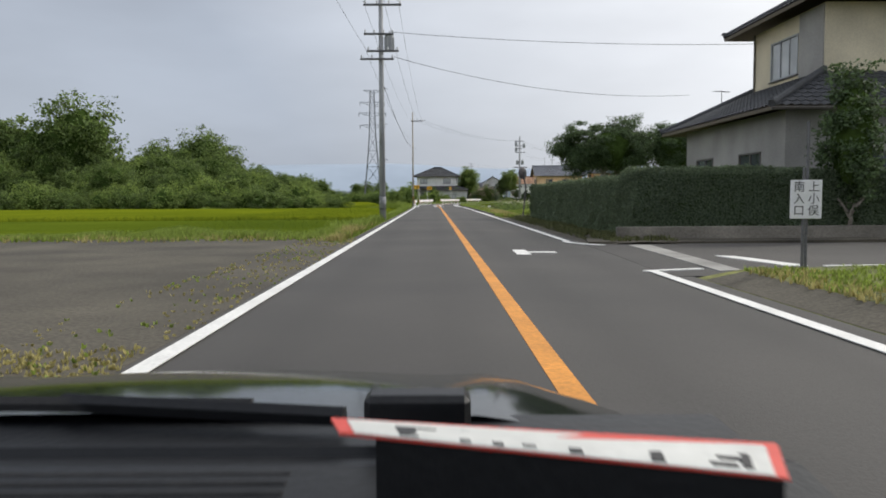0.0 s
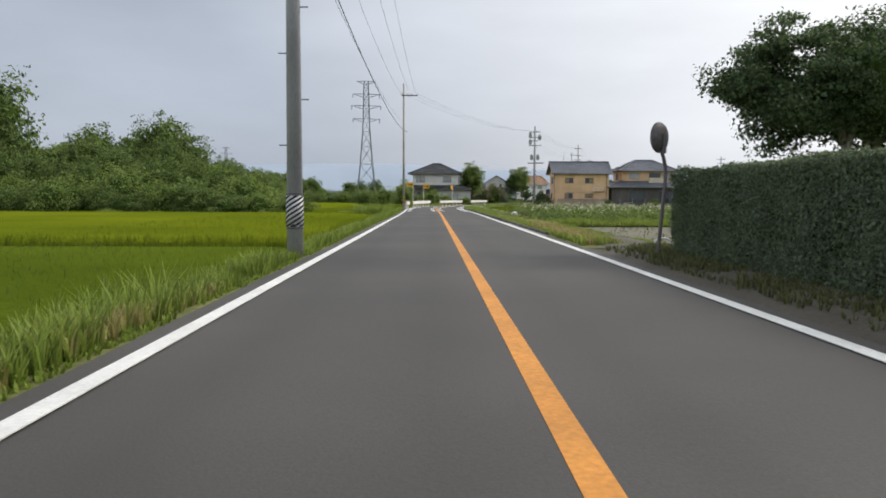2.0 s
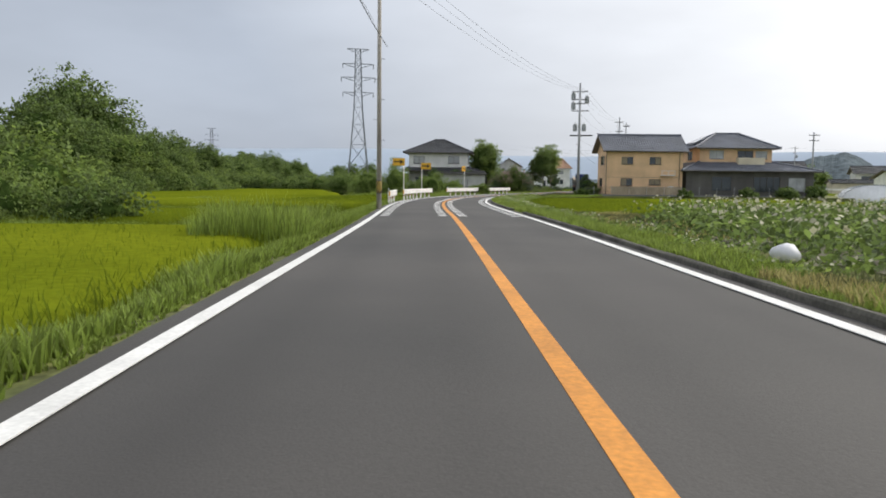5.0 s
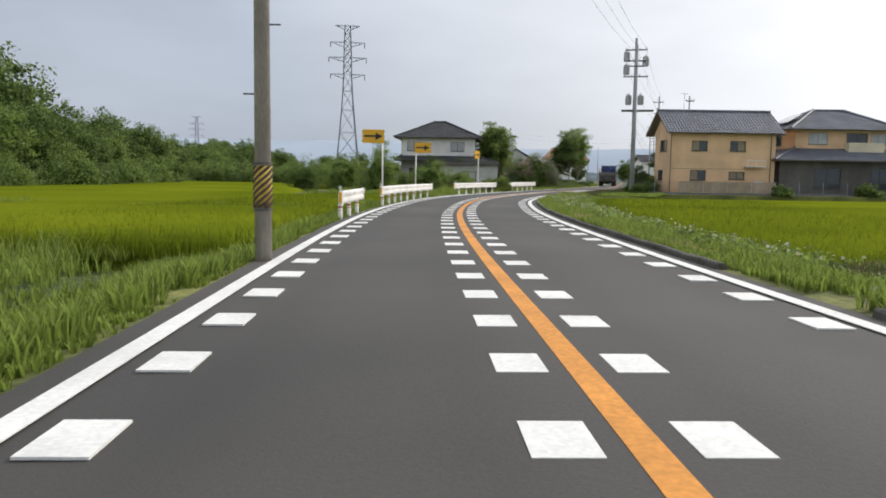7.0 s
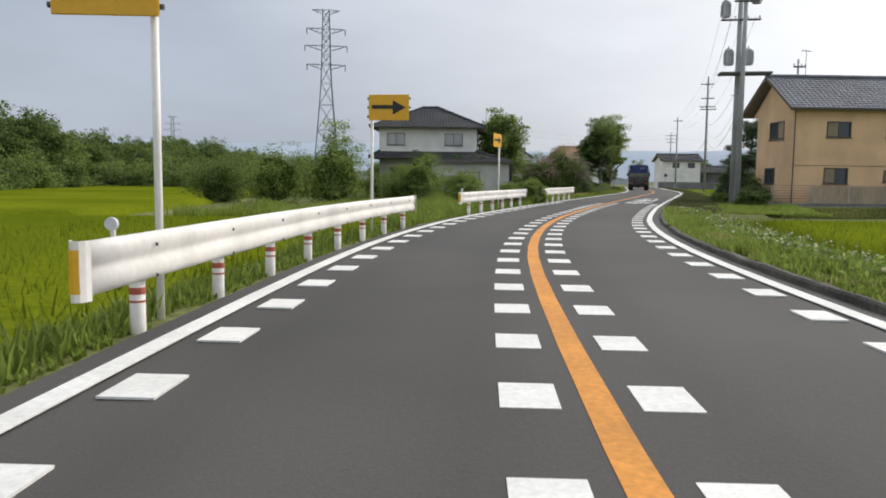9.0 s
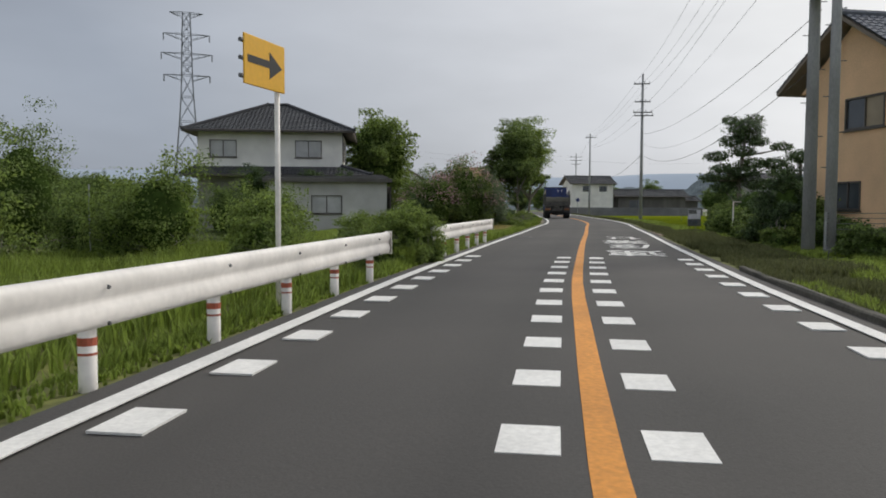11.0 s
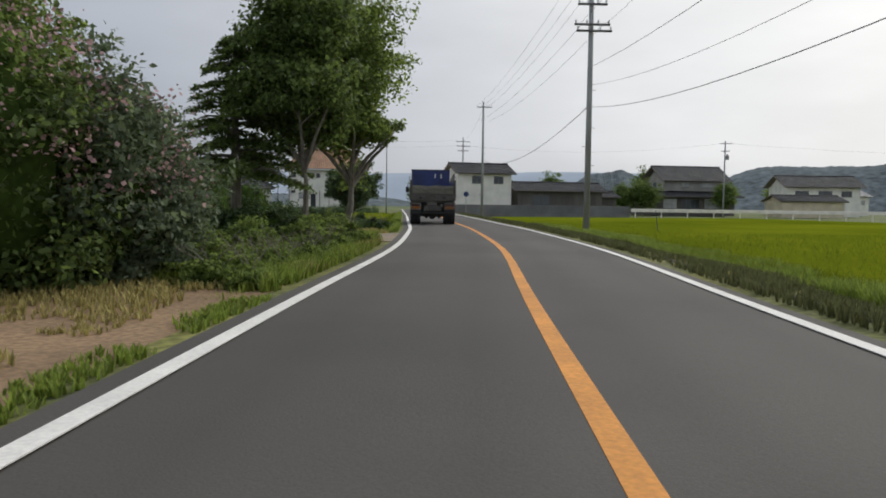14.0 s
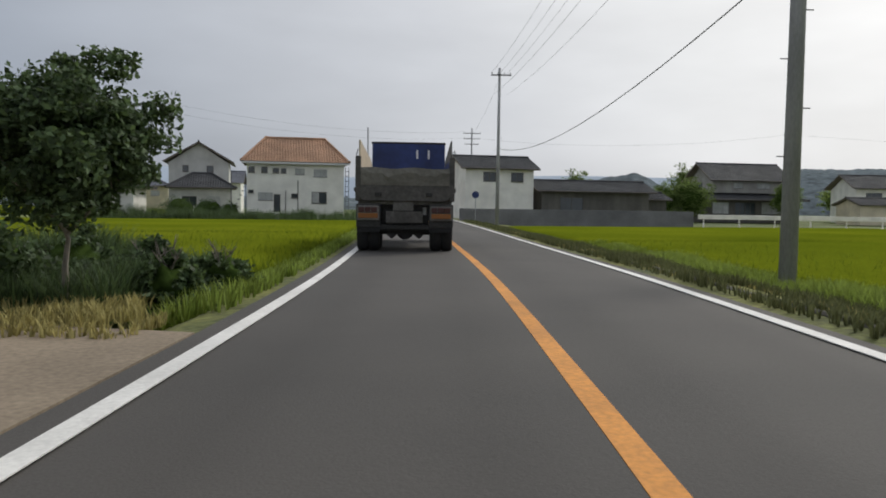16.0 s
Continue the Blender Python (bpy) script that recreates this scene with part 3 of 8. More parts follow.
def road_text():
    """Two of the four characters that tell oncoming drivers to slow down."""
    for ch, y0 in (("速", 149.45), ("落", 155.3)):
        cu = bpy.data.curves.new("letter", "FONT")
        cu.body, cu.size, cu.align_x, cu.align_y, cu.extrude = ch, 1.0, "CENTER", "CENTER", 0.002
        cu.offset = 0.012
        ob = new("road_lettering", cu)
        x, y = road(y0, 1.36)
        ob.matrix_world = Matrix.Translation((x, y, 0.013)) @ pose(0, 0, 0, 0, 0, 180 - heading(y0)) @ Matrix.Diagonal((1.5, 2.4, 1, 1))
        cu.materials.append(WHITE_LINE)
        tagged(ob, "tall white painted road character, worn", "road marking", "slow down lettering", "structure")


road_text()


def painted_character(strokes, x, y, rz):
    """A character laid in straight-edged strokes of road paint; it faces oncoming drivers."""
    m = Mesh()
    for k, st in enumerate(strokes):
        m.prism(st, -0.004, 0.001 + 0.0005 * k)
    ob = lone("road_lettering", m, WHITE_LINE, "tall white painted road character, worn", "road marking", "structure", "slow down lettering")
    ob.matrix_world = Matrix.Translation((x, y, 0.013)) @ pose(0, 0, 0, 0, 0, rz)


# the second character: a dot and bar, a long falling stroke, a box with two uprights, and a cross below
painted_character(([(-0.56, -0.70), (0.38, -0.74), (0.38, -0.60), (-0.56, -0.56)],
                   [(-0.25, -0.72), (-0.17, -0.91), (-0.03, -0.88), (-0.12, -0.72)],
                   [(0.30, -0.72), (0.45, -0.72), (0.66, 1.22), (0.49, 1.20)],
                   [(-0.57, -0.24), (0.26, -0.32), (0.28, -0.20), (-0.56, -0.10)],
                   [(-0.37, -0.40), (-0.25, -0.40), (-0.26, 0.16), (-0.38, 0.16)],
                   [(-0.02, -0.44), (0.11, -0.44), (0.11, 0.17), (-0.01, 0.17)],
                   [(-0.38, 0.06), (0.10, 0.07), (0.11, 0.18), (-0.38, 0.16)],
                   [(-0.54, 0.28), (0.28, 0.25), (0.26, 0.34), (-0.52, 0.39)],
                   [(-0.54, 0.38), (-0.35, 0.38), (0.21, 1.28), (0.02, 1.25)],
                   [(0.22, 0.27), (0.31, 0.29), (0.04, 0.70), (-0.40, 1.24), (-0.54, 1.35), (-0.18, 0.86)]), *road(152.25, 1.36), -heading(152.25))
# the last character, three straight strokes and a hook
painted_character(([(-0.70, 1.03), (0.13, 0.84), (0.19, 0.74), (0.16, -1.12), (0.36, -1.10), (0.33, 0.86), (0.24, 1.0), (-0.67, 1.19)],
                   [(-0.67, -0.25), (0.50, -0.40), (0.54, -0.28), (-0.64, -0.12)],
                   [(-0.52, -1.05), (-0.36, -1.04), (-0.35, 0.51), (-0.48, 0.48)]), 17.0, 157.75, -heading(157.8))
t = thing("manhole", "small rectangular iron cover set in the asphalt", "manhole cover", (13.46, 158.87, 0.0), -heading(158.9))
part("cover", Mesh().box(-0.17, 0.17, -0.10, 0.10, -0.03, 0.008), DARK_STEEL, t)
rim_ = Mesh()
for a, b in (((-0.22, -0.15), (0.22, -0.10)), ((-0.22, 0.10), (0.22, 0.15)), ((-0.22, -0.10), (-0.17, 0.10)), ((0.17, -0.10), (0.22, 0.10))):
    rim_.box(a[0], b[0], a[1], b[1], -0.03, 0.014)
part("frame", rim_, CONCRETE, t, "pale concrete surround")


# ---- fields ----
def rim(y, off):
    return road(y, off)


def paddy(name, poly, z, label, mat=RICE_TOP):
    """A dense block of rice, its top a little uneven."""
    area = sum(a[0] * b[1] - b[0] * a[1] for a, b in zip(poly, poly[1:] + poly[:1]))
    poly = [Vector((*p, 0)) for p in (poly if area > 0 else poly[::-1])]
    n = len(poly)
    loops = []
    # the canopy rounds over towards the rim of the field
    for inset, top in ((0.0, -0.66), (0.0, z - 0.42), (0.22, z - 0.20), (0.5, z - 0.09), (0.9, z - 0.045)):
        lp = []
        for i in range(n):
            a, b = (poly[i] - poly[i - 1]).normalized(), (poly[(i + 1) % n] - poly[i]).normalized()
            na, nb = Vector((-a.y, a.x, 0)), Vector((-b.y, b.x, 0))
            q = poly[i] + (na + nb) * (inset / max(1 + na.dot(nb), 0.3))
            lp.append((q.x, q.y, top))
        loops.append(lp)
    faces = [(r * n + i, r * n + (i + 1) % n, (r + 1) * n + (i + 1) % n, (r + 1) * n + i) for r in range(4) for i in range(n)]
    m = Mesh().add([q for lp in loops for q in lp], faces + [tuple(range(4 * n, 5 * n))])
    lone(name, m, mat, label, "rice field", "stuff")


def rice_rows(name, y0, y1, off0, off1, z, seed, spacing=0.20, tall=0.5, full=False, mat=None):
    """Rice plants in rows along the road, between two distances from its centre line."""
    rng = np.random.default_rng(seed)
    pts = []
    for o in np.arange(off0, off1, spacing if off1 > off0 else -spacing):
        far = abs(o) - 4
        keep = 1.0 if far < 4 or full else max(0.25, 1 - (far - 4) / 14)
        for y in np.arange(y0, y1, spacing):
            if rng.random() < keep:
                x, yy = road(y + rng.uniform(-0.08, 0.08), o + rng.uniform(-0.08, 0.08))
                pts.append((x, yy, z - tall * 1.04 + rng.uniform(-0.05, 0.03)))
    blade_mesh(name, np.array(pts), tall, 0.012, mat or RICE, seed, 0.45, 5, "bright green rice plants in dense rows", "rice")


Z_RICE = 0.10
L_RICE = -4.0


def left_poly(y0, y1, far_x, off=L_RICE):
    off -= 0.1
    return [rim(y, off) for y in steps(y0, y1, 6)] + [(far_x, rim(y1, off)[1]), (far_x, rim(y0, off)[1])]


def right_poly(y0, y1, far_x, off=5.1):
    return [(far_x, rim(y0, off)[1]), (far_x, rim(y1, off)[1])] + [rim(y, off) for y in steps(y1, y0, 6)]


for i, (a, b, fx, dz) in enumerate(((25.3, 44.8, -48, -0.17), (45.2, 81, -48, 0), (98.5, 112, -40, 0), (113, 131, -34, -0.05))):
    paddy("rice_field" if i == 0 else f"rice_field.{i:03d}", left_poly(a, b, fx), Z_RICE + dz, "bright green rice field beside the road", RICE_TOP if i else RICE_TOP_DEEP)
for i, (x0, x1, a, b) in enumerate(((-40, -5.4, 83.5, 93.5), (-60, -9, 133, 150), (-75, -12, 152, 176), (-70, -10, 178, 215), (-65, 4, 217, 262), (-70, 20, 300, 420))):
    paddy(f"rice_field.{10 + i:03d}", [(x0, a), (x1, a), (x1, b), (x0, b)], Z_RICE, "bright green rice field behind a bund")
rice_rows("rice_plants", 25.3, 44.9, L_RICE, -13, Z_RICE - 0.17, 11, mat=RICE_DEEP)
rice_rows("rice_plants.001", 45.2, 81, L_RICE, -13, Z_RICE, 12)
rice_rows("rice_plants.002", 83.5, 92.6, -6.9, -13, Z_RICE, 13)
rice_rows("rice_plants.003", 98.5, 131, L_RICE - 0.2, -11, Z_RICE, 14)
# beyond the white house
for i, (a, b, fx, off) in enumerate(((197, 216, -12, -4.0), (217, 243, -10, -4.0))):
    paddy(f"rice_field.{20 + i:03d}", left_poly(a, b, fx, off), Z_RICE, "bright green rice field beside the road")
rice_rows("rice_plants.004", 196.8, 216, -4.0, -18, Z_RICE, 15)
rice_rows("rice_plants.005", 217, 243, -4.0, -9, Z_RICE, 16, 0.3)
# right of the road
for i, (a, b, fx, off) in enumerate(((97.5, 121, 62, 5.9), (121.6, 137, 38, 6.0), (169, 214, 92, 6.1), (215, 238, 80, 5.4))):
    paddy(f"rice_field.{30 + i:03d}", right_poly(a, b, fx, off), Z_RICE - 0.16, "bright green rice field beside the road")
rice_rows("rice_plants.006", 97.5, 136.8, 5.75, 15, Z_RICE - 0.12, 17)
rice_rows("rice_plants.007", 169, 197, 5.5, 20, Z_RICE - 0.12, 18)
rice_rows("rice_plants.008", 197, 214, 5.4, 12, Z_RICE - 0.12, 19, 0.3)
for i, (a, b, o0, o1, dz) in enumerate(((25.0, 25.9, -4, -34, -0.17), (45.0, 45.8, -4, -26, 0), (83.3, 84.2, -7, -30, 0), (98.3, 99.2, -4.4, -24, 0), (196.6, 197.6, -4, -18, 0), (168.6, 169.6, 5.6, 20, -0.12), (97.3, 98.2, 6.5, 26, -0.12))):
    rice_rows("rice_edge" if i == 0 else f"rice_edge.{i:03d}", a, b, o0, o1, Z_RICE + dz + 0.02, 160 + i, 0.19, 0.62, True, RICE if i else RICE_DEEP)
# bare ground
strip_poly("corner_earth", [(4.05, 18.72), (5.4, 18.5), (22, 19.7), (22, 20.3), (5.4, 20.6), (4.3, 20.2)], -0.4, 0.045, DIRT, "weedy earth at the corner of the side road")
strip_poly("dirt_lot", [(-2.42, -40), (-2.0, 22.0), (-14, 22.4), (-70, 23.2), (-70, -40)], -0.6, -0.008, DIRT, "bare trampled dirt lot beside the road")
strip_poly("field_edge", [road(21.6, -3.2), road(25.4, -3.2), (-14, 25.6), (-70, 26.0), (-70, 23.1), (-14, 22.2)], -0.66, -0.11, VERGE, "grassy strip between the dirt lot and the rice")
strip_poly("field_margin", [(4.6, 44), (46, 44), (46, 64.5), (5.0, 64.5)], -0.66, -0.38, VERGE, "low grassy field margin")
strip_poly("bare_field", [(6.5, 45.5), (46, 45.5), (46, 63.4), (7.6, 63.4)], -0.66, -0.33, DARK_SOIL, "bare damp ploughed field")
strip_poly("bank", [(5.2, 64.5), (46, 64.5), (46, 68.6), (5.4, 68.6)], -0.66, -0.24, VERGE, "grassy bank between fields")
strip_poly("crop_bed", [(8.5, 68.6), (58, 68.6), (58, 94.5), (8.8, 94.5)], -0.66, -0.30, DARK_SOIL, "brown soil of the vegetable field")
strip_poly("tan_lot", [road(185.4, -3.16), road(186.5, -3.16), road(188.5, -3.16), road(191.2, -3.16), (21.5, 193.9), (12.0, 195.0), (12.0, 187.6), (20.4, 186.6)], -0.5, -0.006, TAN_DIRT, "dry tan dirt entrance beside the road")
strip_poly("dry_patch", [road(164.5, -3.16), road(168, -3.16), road(171, -3.16), road(173.6, -3.16), (16.4, 176.0), (10.2, 174.6), (11.2, 170.2), (14.0, 167.2)], -0.5, -0.045, DRY_EARTH, "trampled dry earth under the bushes")
strip_poly("drive", [(8, 176.5), (18.4, 179.0), (17.6, 186.5), (6, 184.5)], -0.5, -0.05, CONCRETE, "pale concrete forecourt")
strip_poly("lawn", [(6.0, 157.0), (11.2, 157.8), (15.4, 169.2), (12.0, 170.6), (2, 172)], -0.6, -0.16, VERGE, "bright green grassy plot", "grass", "stuff")
strip_poly("rough_plot", [(-14, 132.5), (2.2, 133.2), (5.4, 143.5), (6.4, 150.5), (10.6, 157.0), (1, 158), (-14, 160)], -0.6, -0.30, VERGE, "rough grassy plot behind the guard rail", "grass", "stuff")
strip_poly("dirt_entrance", [road(161.2, 3.0), road(162.6, 3.0), road(164.4, 3.0), road(166.2, 3.0), road(166.0, 3.9), road(164.8, 4.7), road(163.4, 4.9), road(161.9, 4.2)], -0.3, 0.024, TAN_DIRT, "pale stony dirt entrance beside the road")
strip_poly("yard", [(20, 146.5), (62, 146.5), (62, 170), (24.6, 168), (20, 158)], -0.6, -0.07, VERGE, "grassy yard round the houses")


# ---- grass and weeds along the road ----
def weeds(name, y0, y1, off0, off1, count, h, mat, seed, label, zf=None, bare=-0.25):
    rng = np.random.default_rng(seed)
    y = rng.uniform(y0, y1, count)
    o = rng.uniform(min(off0, off1), max(off0, off1), count)
    # patchy growth
    keep = np.array([noise.noise((a * 0.7, b * 0.9, seed)) > bare for a, b in zip(y, o)])
    y, o = y[keep], o[keep]
    prof = ([-6.0, -4.5, -4.1, -3.5, -3.1, 3.1, 3.9, 4.6, 5.4, 6.5], [-0.66, -0.55, -0.30, -0.05, -0.02, 0.0, -0.02, -0.20, -0.34, -0.66])
    base = np.array([(*road(a, b), float(np.interp(b, *prof)) if zf is None else zf) for a, b in zip(y, o)])
    hh = np.array([h * (0.55 + 0.9 * max(0, noise.noise((a * 0.35, b * 0.5, seed + 3)) + 0.4)) for a, b in zip(y, o)])
    blade_mesh(name, base, hh, 0.011, mat, seed, 0.55, 4, label, "grass")


weeds("verge_grass", 21.3, 96, -3.3, -4.5, 15000, 0.26, GRASS, 21, "unkempt green grass on the verge")
weeds("verge_grass.001", 93, 160, -3.3, -5.6, 13000, 0.24, GRASS, 22, "unkempt green grass behind the guard rail")
weeds("verge_grass.002", 172, 184.2, -3.35, -4.6, 2200, 0.24, GRASS, 23, "unkempt green grass on the verge")
weeds("verge_grass.003", 43, 138, 3.06, 5.6, 20000, 0.20, GRASS, 24, "short green grass behind the kerb")
weeds("verge_grass.004", 164, 246, 3.10, 6.2, 22000, 0.15, DULL_GRASS, 25, "short green grass behind the kerb")
weeds("verge_grass.005", -3, 10.8, 3.6, 9.0, 9000, 0.10, GRASS, 26, "green grass on the bank", 0.08)
weeds("dry_grass", 20.6, 34, -3.3, -5.2, 3600, 0.26, DRY_GRASS, 27, "dry yellow grass on the verge")
weeds("dry_grass.001", -3, 10.5, 3.5, 8.0, 5200, 0.09, DRY_GRASS, 28, "dry yellow grass on the bank", 0.08)
weeds("dry_grass.002", 43, 70, 3.2, 5.0, 6500, 0.2, DRY_GRASS, 29, "dry yellow grass behind the kerb")
weeds("dry_grass.003", 166, 174, -4.0, -7.5, 2600, 0.11, DRY_GRASS, 30, "dry brown grass under the bushes", -0.04)
weeds("lot_weeds", 2, 22, -3.0, -4.4, 240, 0.035, GRASS, 150, "scattered low weeds on the dirt", -0.01)
weeds("lot_weeds.002", 1.8, 6.5, -3.05, -4.3, 900, 0.045, DRY_GRASS, 169, "mossy yellow weeds on the dirt", -0.012)
weeds("lot_weeds.001", 4, 22, -2.95, -4.4, 500, 0.035, DRY_GRASS, 151, "scattered dry weeds on the dirt", -0.01)
weeds("bund_grass", 80.6, 84, -4.2, -30, 5200, 0.36, GRASS, 152, "rough grass on a field bund", -0.36)
weeds("bund_grass.001", 111.5, 113.6, -4.4, -26, 2600, 0.34, GRASS, 153, "rough grass on a field bund", -0.36)
weeds("bund_grass.002", 92.5, 98.8, -6.0, -26, 5200, 0.32, GRASS, 154, "rough grass on a field bund", -0.40)
weeds("tall_weeds", 22.0, 25.4, -3.6, -30.0, 9000, 0.24, GRASS, 31, "low weedy grass at the edge of the rice", -0.12)
weeds("edge_weeds", 20.9, 22.8, -3.4, -24.0, 1500, 0.13, GRASS, 157, "ragged weeds spreading onto the dirt", -0.012)
weeds("edge_weeds.001", 20.4, 23.2, -3.4, -24.0, 900, 0.12, DRY_GRASS, 158, "ragged dry weeds spreading onto the dirt", -0.012)
weeds("tall_weeds.001", 76, 83.5, -3.6, -6.0, 900, 0.75, GRASS, 32, "tall seeding weeds on the verge", -0.15)
weeds("tall_weeds.002", 25, 34, -3.3, -4.4, 350, 0.45, GRASS, 33, "tall weeds on the verge", -0.15)
weeds("tall_weeds.003", 66, 70.2, 3.4, 4.9, 300, 0.40, DULL_GRASS, 34, "tall weeds behind the kerb", -0.1)
weeds("rough_grass", 131, 157, -4.4, -13, 16000, 0.42, GRASS, 38, "rough long green grass", -0.32)
weeds("lawn_grass", 155, 166.5, -3.7, -12.5, 18000, 0.20, GRASS, 35, "bright green long grass", -0.17, -2.0)
weeds("verge_grass.006", 156, 166.5, -3.25, -5.4, 4500, 0.22, GRASS, 36, "green grass on the verge")
weeds("verge_grass.007", 83, 96, -3.3, -7.5, 2200, 0.22, GRASS, 37, "patchy grass round the pole", -0.3)


weeds("hedge_weeds", 18.8, 42, 3.55, 5.3, 3800, 0.13, DULL_GRASS, 140, "straggling weeds under the hedge", 0.03)
weeds("hedge_weeds.001", 18.8, 42, 3.3, 4.6, 1500, 0.10, DULL_GRASS, 141, "thin straggling weeds under the hedge", -0.01)
weeds("field_grass", 43.5, 66, 4.4, 5.9, 6500, 0.13, GRASS, 142, "uneven grass at the field's edge", -0.2)
weeds("field_weeds", 46, 62.5, 6.0, 40, 2400, 0.09, DULL_GRASS, 146, "sparse low weeds on the bare field", -0.34)
weeds("field_grass.002", 84, 97, 4.6, 10.5, 5200, 0.18, DULL_GRASS, 173, "low weeds between crops and rice", -0.28)
weeds("dry_grass.006", 80, 97, 3.6, 8.5, 2600, 0.16, DRY_GRASS, 174, "dry grass between crops and rice", -0.24)
weeds("field_grass.001", 63.2, 68, 5.6, 40, 9000, 0.30, GRASS, 143, "uneven grass on the bank", -0.26)
weeds("yard_grass", 139, 167, 3.06, 5.2, 13000, 0.17, DULL_GRASS, 144, "dull olive weeds between the road and a garden", -0.05)
weeds("yard_grass.003", 139, 166, 4.6, 9.0, 15000, 0.13, GRASS, 171, "short green grass before garden bushes", -0.06)
weeds("yard_grass.001", 84, 140, 3.5, 5.4, 13000, 0.18, GRASS, 145, "rough yellowish grass between kerb and rice")
weeds("yard_grass.002", 96, 138, 3.3, 5.0, 3800, 0.15, DRY_GRASS, 155, "dry grass between kerb and rice")


weeds("verge_grass.008", 192.6, 245, -3.3, -4.4, 5200, 0.24, GRASS, 147, "unkempt green grass on the verge")
weeds("dry_grass.004", 190.8, 192.8, -3.6, -9, 1500, 0.16, DRY_GRASS, 148, "dry brown grass at the dirt's edge", -0.03)
# Weeds take the dark leaf colour to paint the tree's shadow on them.
weeds("tall_weeds.004", 192.6, 198.0, -4.6, -11, 6500, 0.66, LEAF_DARK, 149, "tall weeds before the rice, coloured dark as in tree shadow", -0.2)


weeds("dry_grass.005", 164, 246, 3.2, 5.4, 2600, 0.08, DRY_GRASS, 156, "dry grass on the verge before the rice")


weeds("field_edge_weeds", 168.5, 214, 5.0, 6.35, 15000, 0.34, GRASS, 162, "uneven green weeds along the edge of the rice", -0.40)
weeds("field_edge_weeds.001", 97, 137, 5.1, 5.8, 5000, 0.26, GRASS, 163, "uneven green weeds along the edge of the rice", -0.34)
weeds("bush_weeds", 145.2, 150.0, -3.75, -6.5, 3800, 0.78, GRASS, 164, "tall bright weeds growing round the guard rail's end", -0.35)
weeds("bush_weeds.001", 143.0, 146.5, -4.2, -8.0, 2600, 0.62, GRASS, 165, "tall bright weeds behind the guard rail", -0.4)


weeds("bush_weeds.002", 144.7, 146.1, -3.3, -4.3, 1500, 0.80, GRASS, 172, "tall soft weeds hiding the guard rail's end", -0.12)
weeds("kerb_grass", 46, 142, 3.10, 3.5, 9000, 0.13, GRASS, 166, "ragged grass leaning over the kerb", 0.0)
weeds("edge_grass", 20, 172, -3.18, -3.6, 16000, 0.07, GRASS, 168, "short ragged grass at the asphalt's edge", -0.03)
weeds("house_weeds", 249, 254, -6.0, -34, 5200, 0.95, LEAF_DARK, 167, "dark tall weeds before distant houses", -0.3)


def crops():
    """Leafy vegetable plants with pale flowers, in rows."""
    rng = np.random.default_rng(40)
    c, nn, fl = [], [], []
    for y in np.arange(67.6, 94, 1.25):
        for x in np.arange(7.6, 57, 0.9):
            if y > 84 and x < 11:
                continue
            h = rng.uniform(0.6, 0.95)
            k = 90 if x < 26 else 40
            p = rng.normal(0, 0.30, (k, 3)) * np.array([1, 1, 0.0]) + np.array([x, y, -0.3]) + np.stack([np.zeros(k), np.zeros(k), rng.uniform(0.04, 1, k) * h], 1)
            c.append(p)
            nn.append(np.tile([0, 0, 1.0], (k, 1)))
            if rng.random() < 0.8:
                f = rng.normal(0, 0.28, (5, 3)) * np.array([1, 1, 0.25]) + np.array([x, y, -0.25 + h])
                fl.append(f)
    ob = leaf_mesh("vegetable_plants", np.concatenate(c), np.concatenate(nn), 0.08, LEAF, None, "leafy green vegetable plants in rows", 41, 0.6, "stuff")
    tagged(ob, "", "vegetables")
    fl = np.concatenate(fl)
    ob = leaf_mesh("pale_flowers", fl, np.tile([0, -0.5, 1.0], (len(fl), 1)), 0.062, PALE_FLOWER, None, "pale flower heads above the vegetable plants", 42, 0.9, "stuff")
    tagged(ob, "", "flowers")


crops()


def verge_plants():
    """Clumps of broad-leaved weeds with small pale flowers between the kerb and the rice."""
    rng = np.random.default_rng(43)
    c, nn, fl = [], [], []
    for y in np.concatenate([rng.uniform(92, 137, 150), rng.uniform(62, 92, 60)]):
        o = rng.uniform(3.7, 5.3)
        h = rng.uniform(0.18, 0.42)
        x, yy = road(y, o)
        k = 60
        z0 = float(np.interp(o, [3.9, 4.6, 5.4], [-0.02, -0.20, -0.32]))
        c.append(np.array([x, yy, z0]) + rng.normal(0, 0.16, (k, 3)) * np.array([1, 1, 0.0]) + np.stack([np.zeros(k), np.zeros(k), rng.uniform(0.05, 1, k) * h], 1))
        nn.append(np.tile([0, 0, 1.0], (k, 1)))
        fl.append(np.array([x, yy, z0 + h]) + rng.normal(0, 0.13, (5, 3)) * np.array([1, 1, 0.25]))
    tagged(leaf_mesh("verge_plants", np.concatenate(c), np.concatenate(nn), 0.045, LEAF_LIGHT, None, "clumps of broad-leaved weeds behind the kerb", 44, 0.6, "stuff"), "", "weeds")
    fl = np.concatenate(fl)
    tagged(leaf_mesh("weed_flowers", fl, np.tile([0, -0.5, 1.0], (len(fl), 1)), 0.028, PALE_FLOWER, None, "small pale flowers on the verge weeds", 45, 0.9, "stuff"), "", "flowers")


verge_plants()


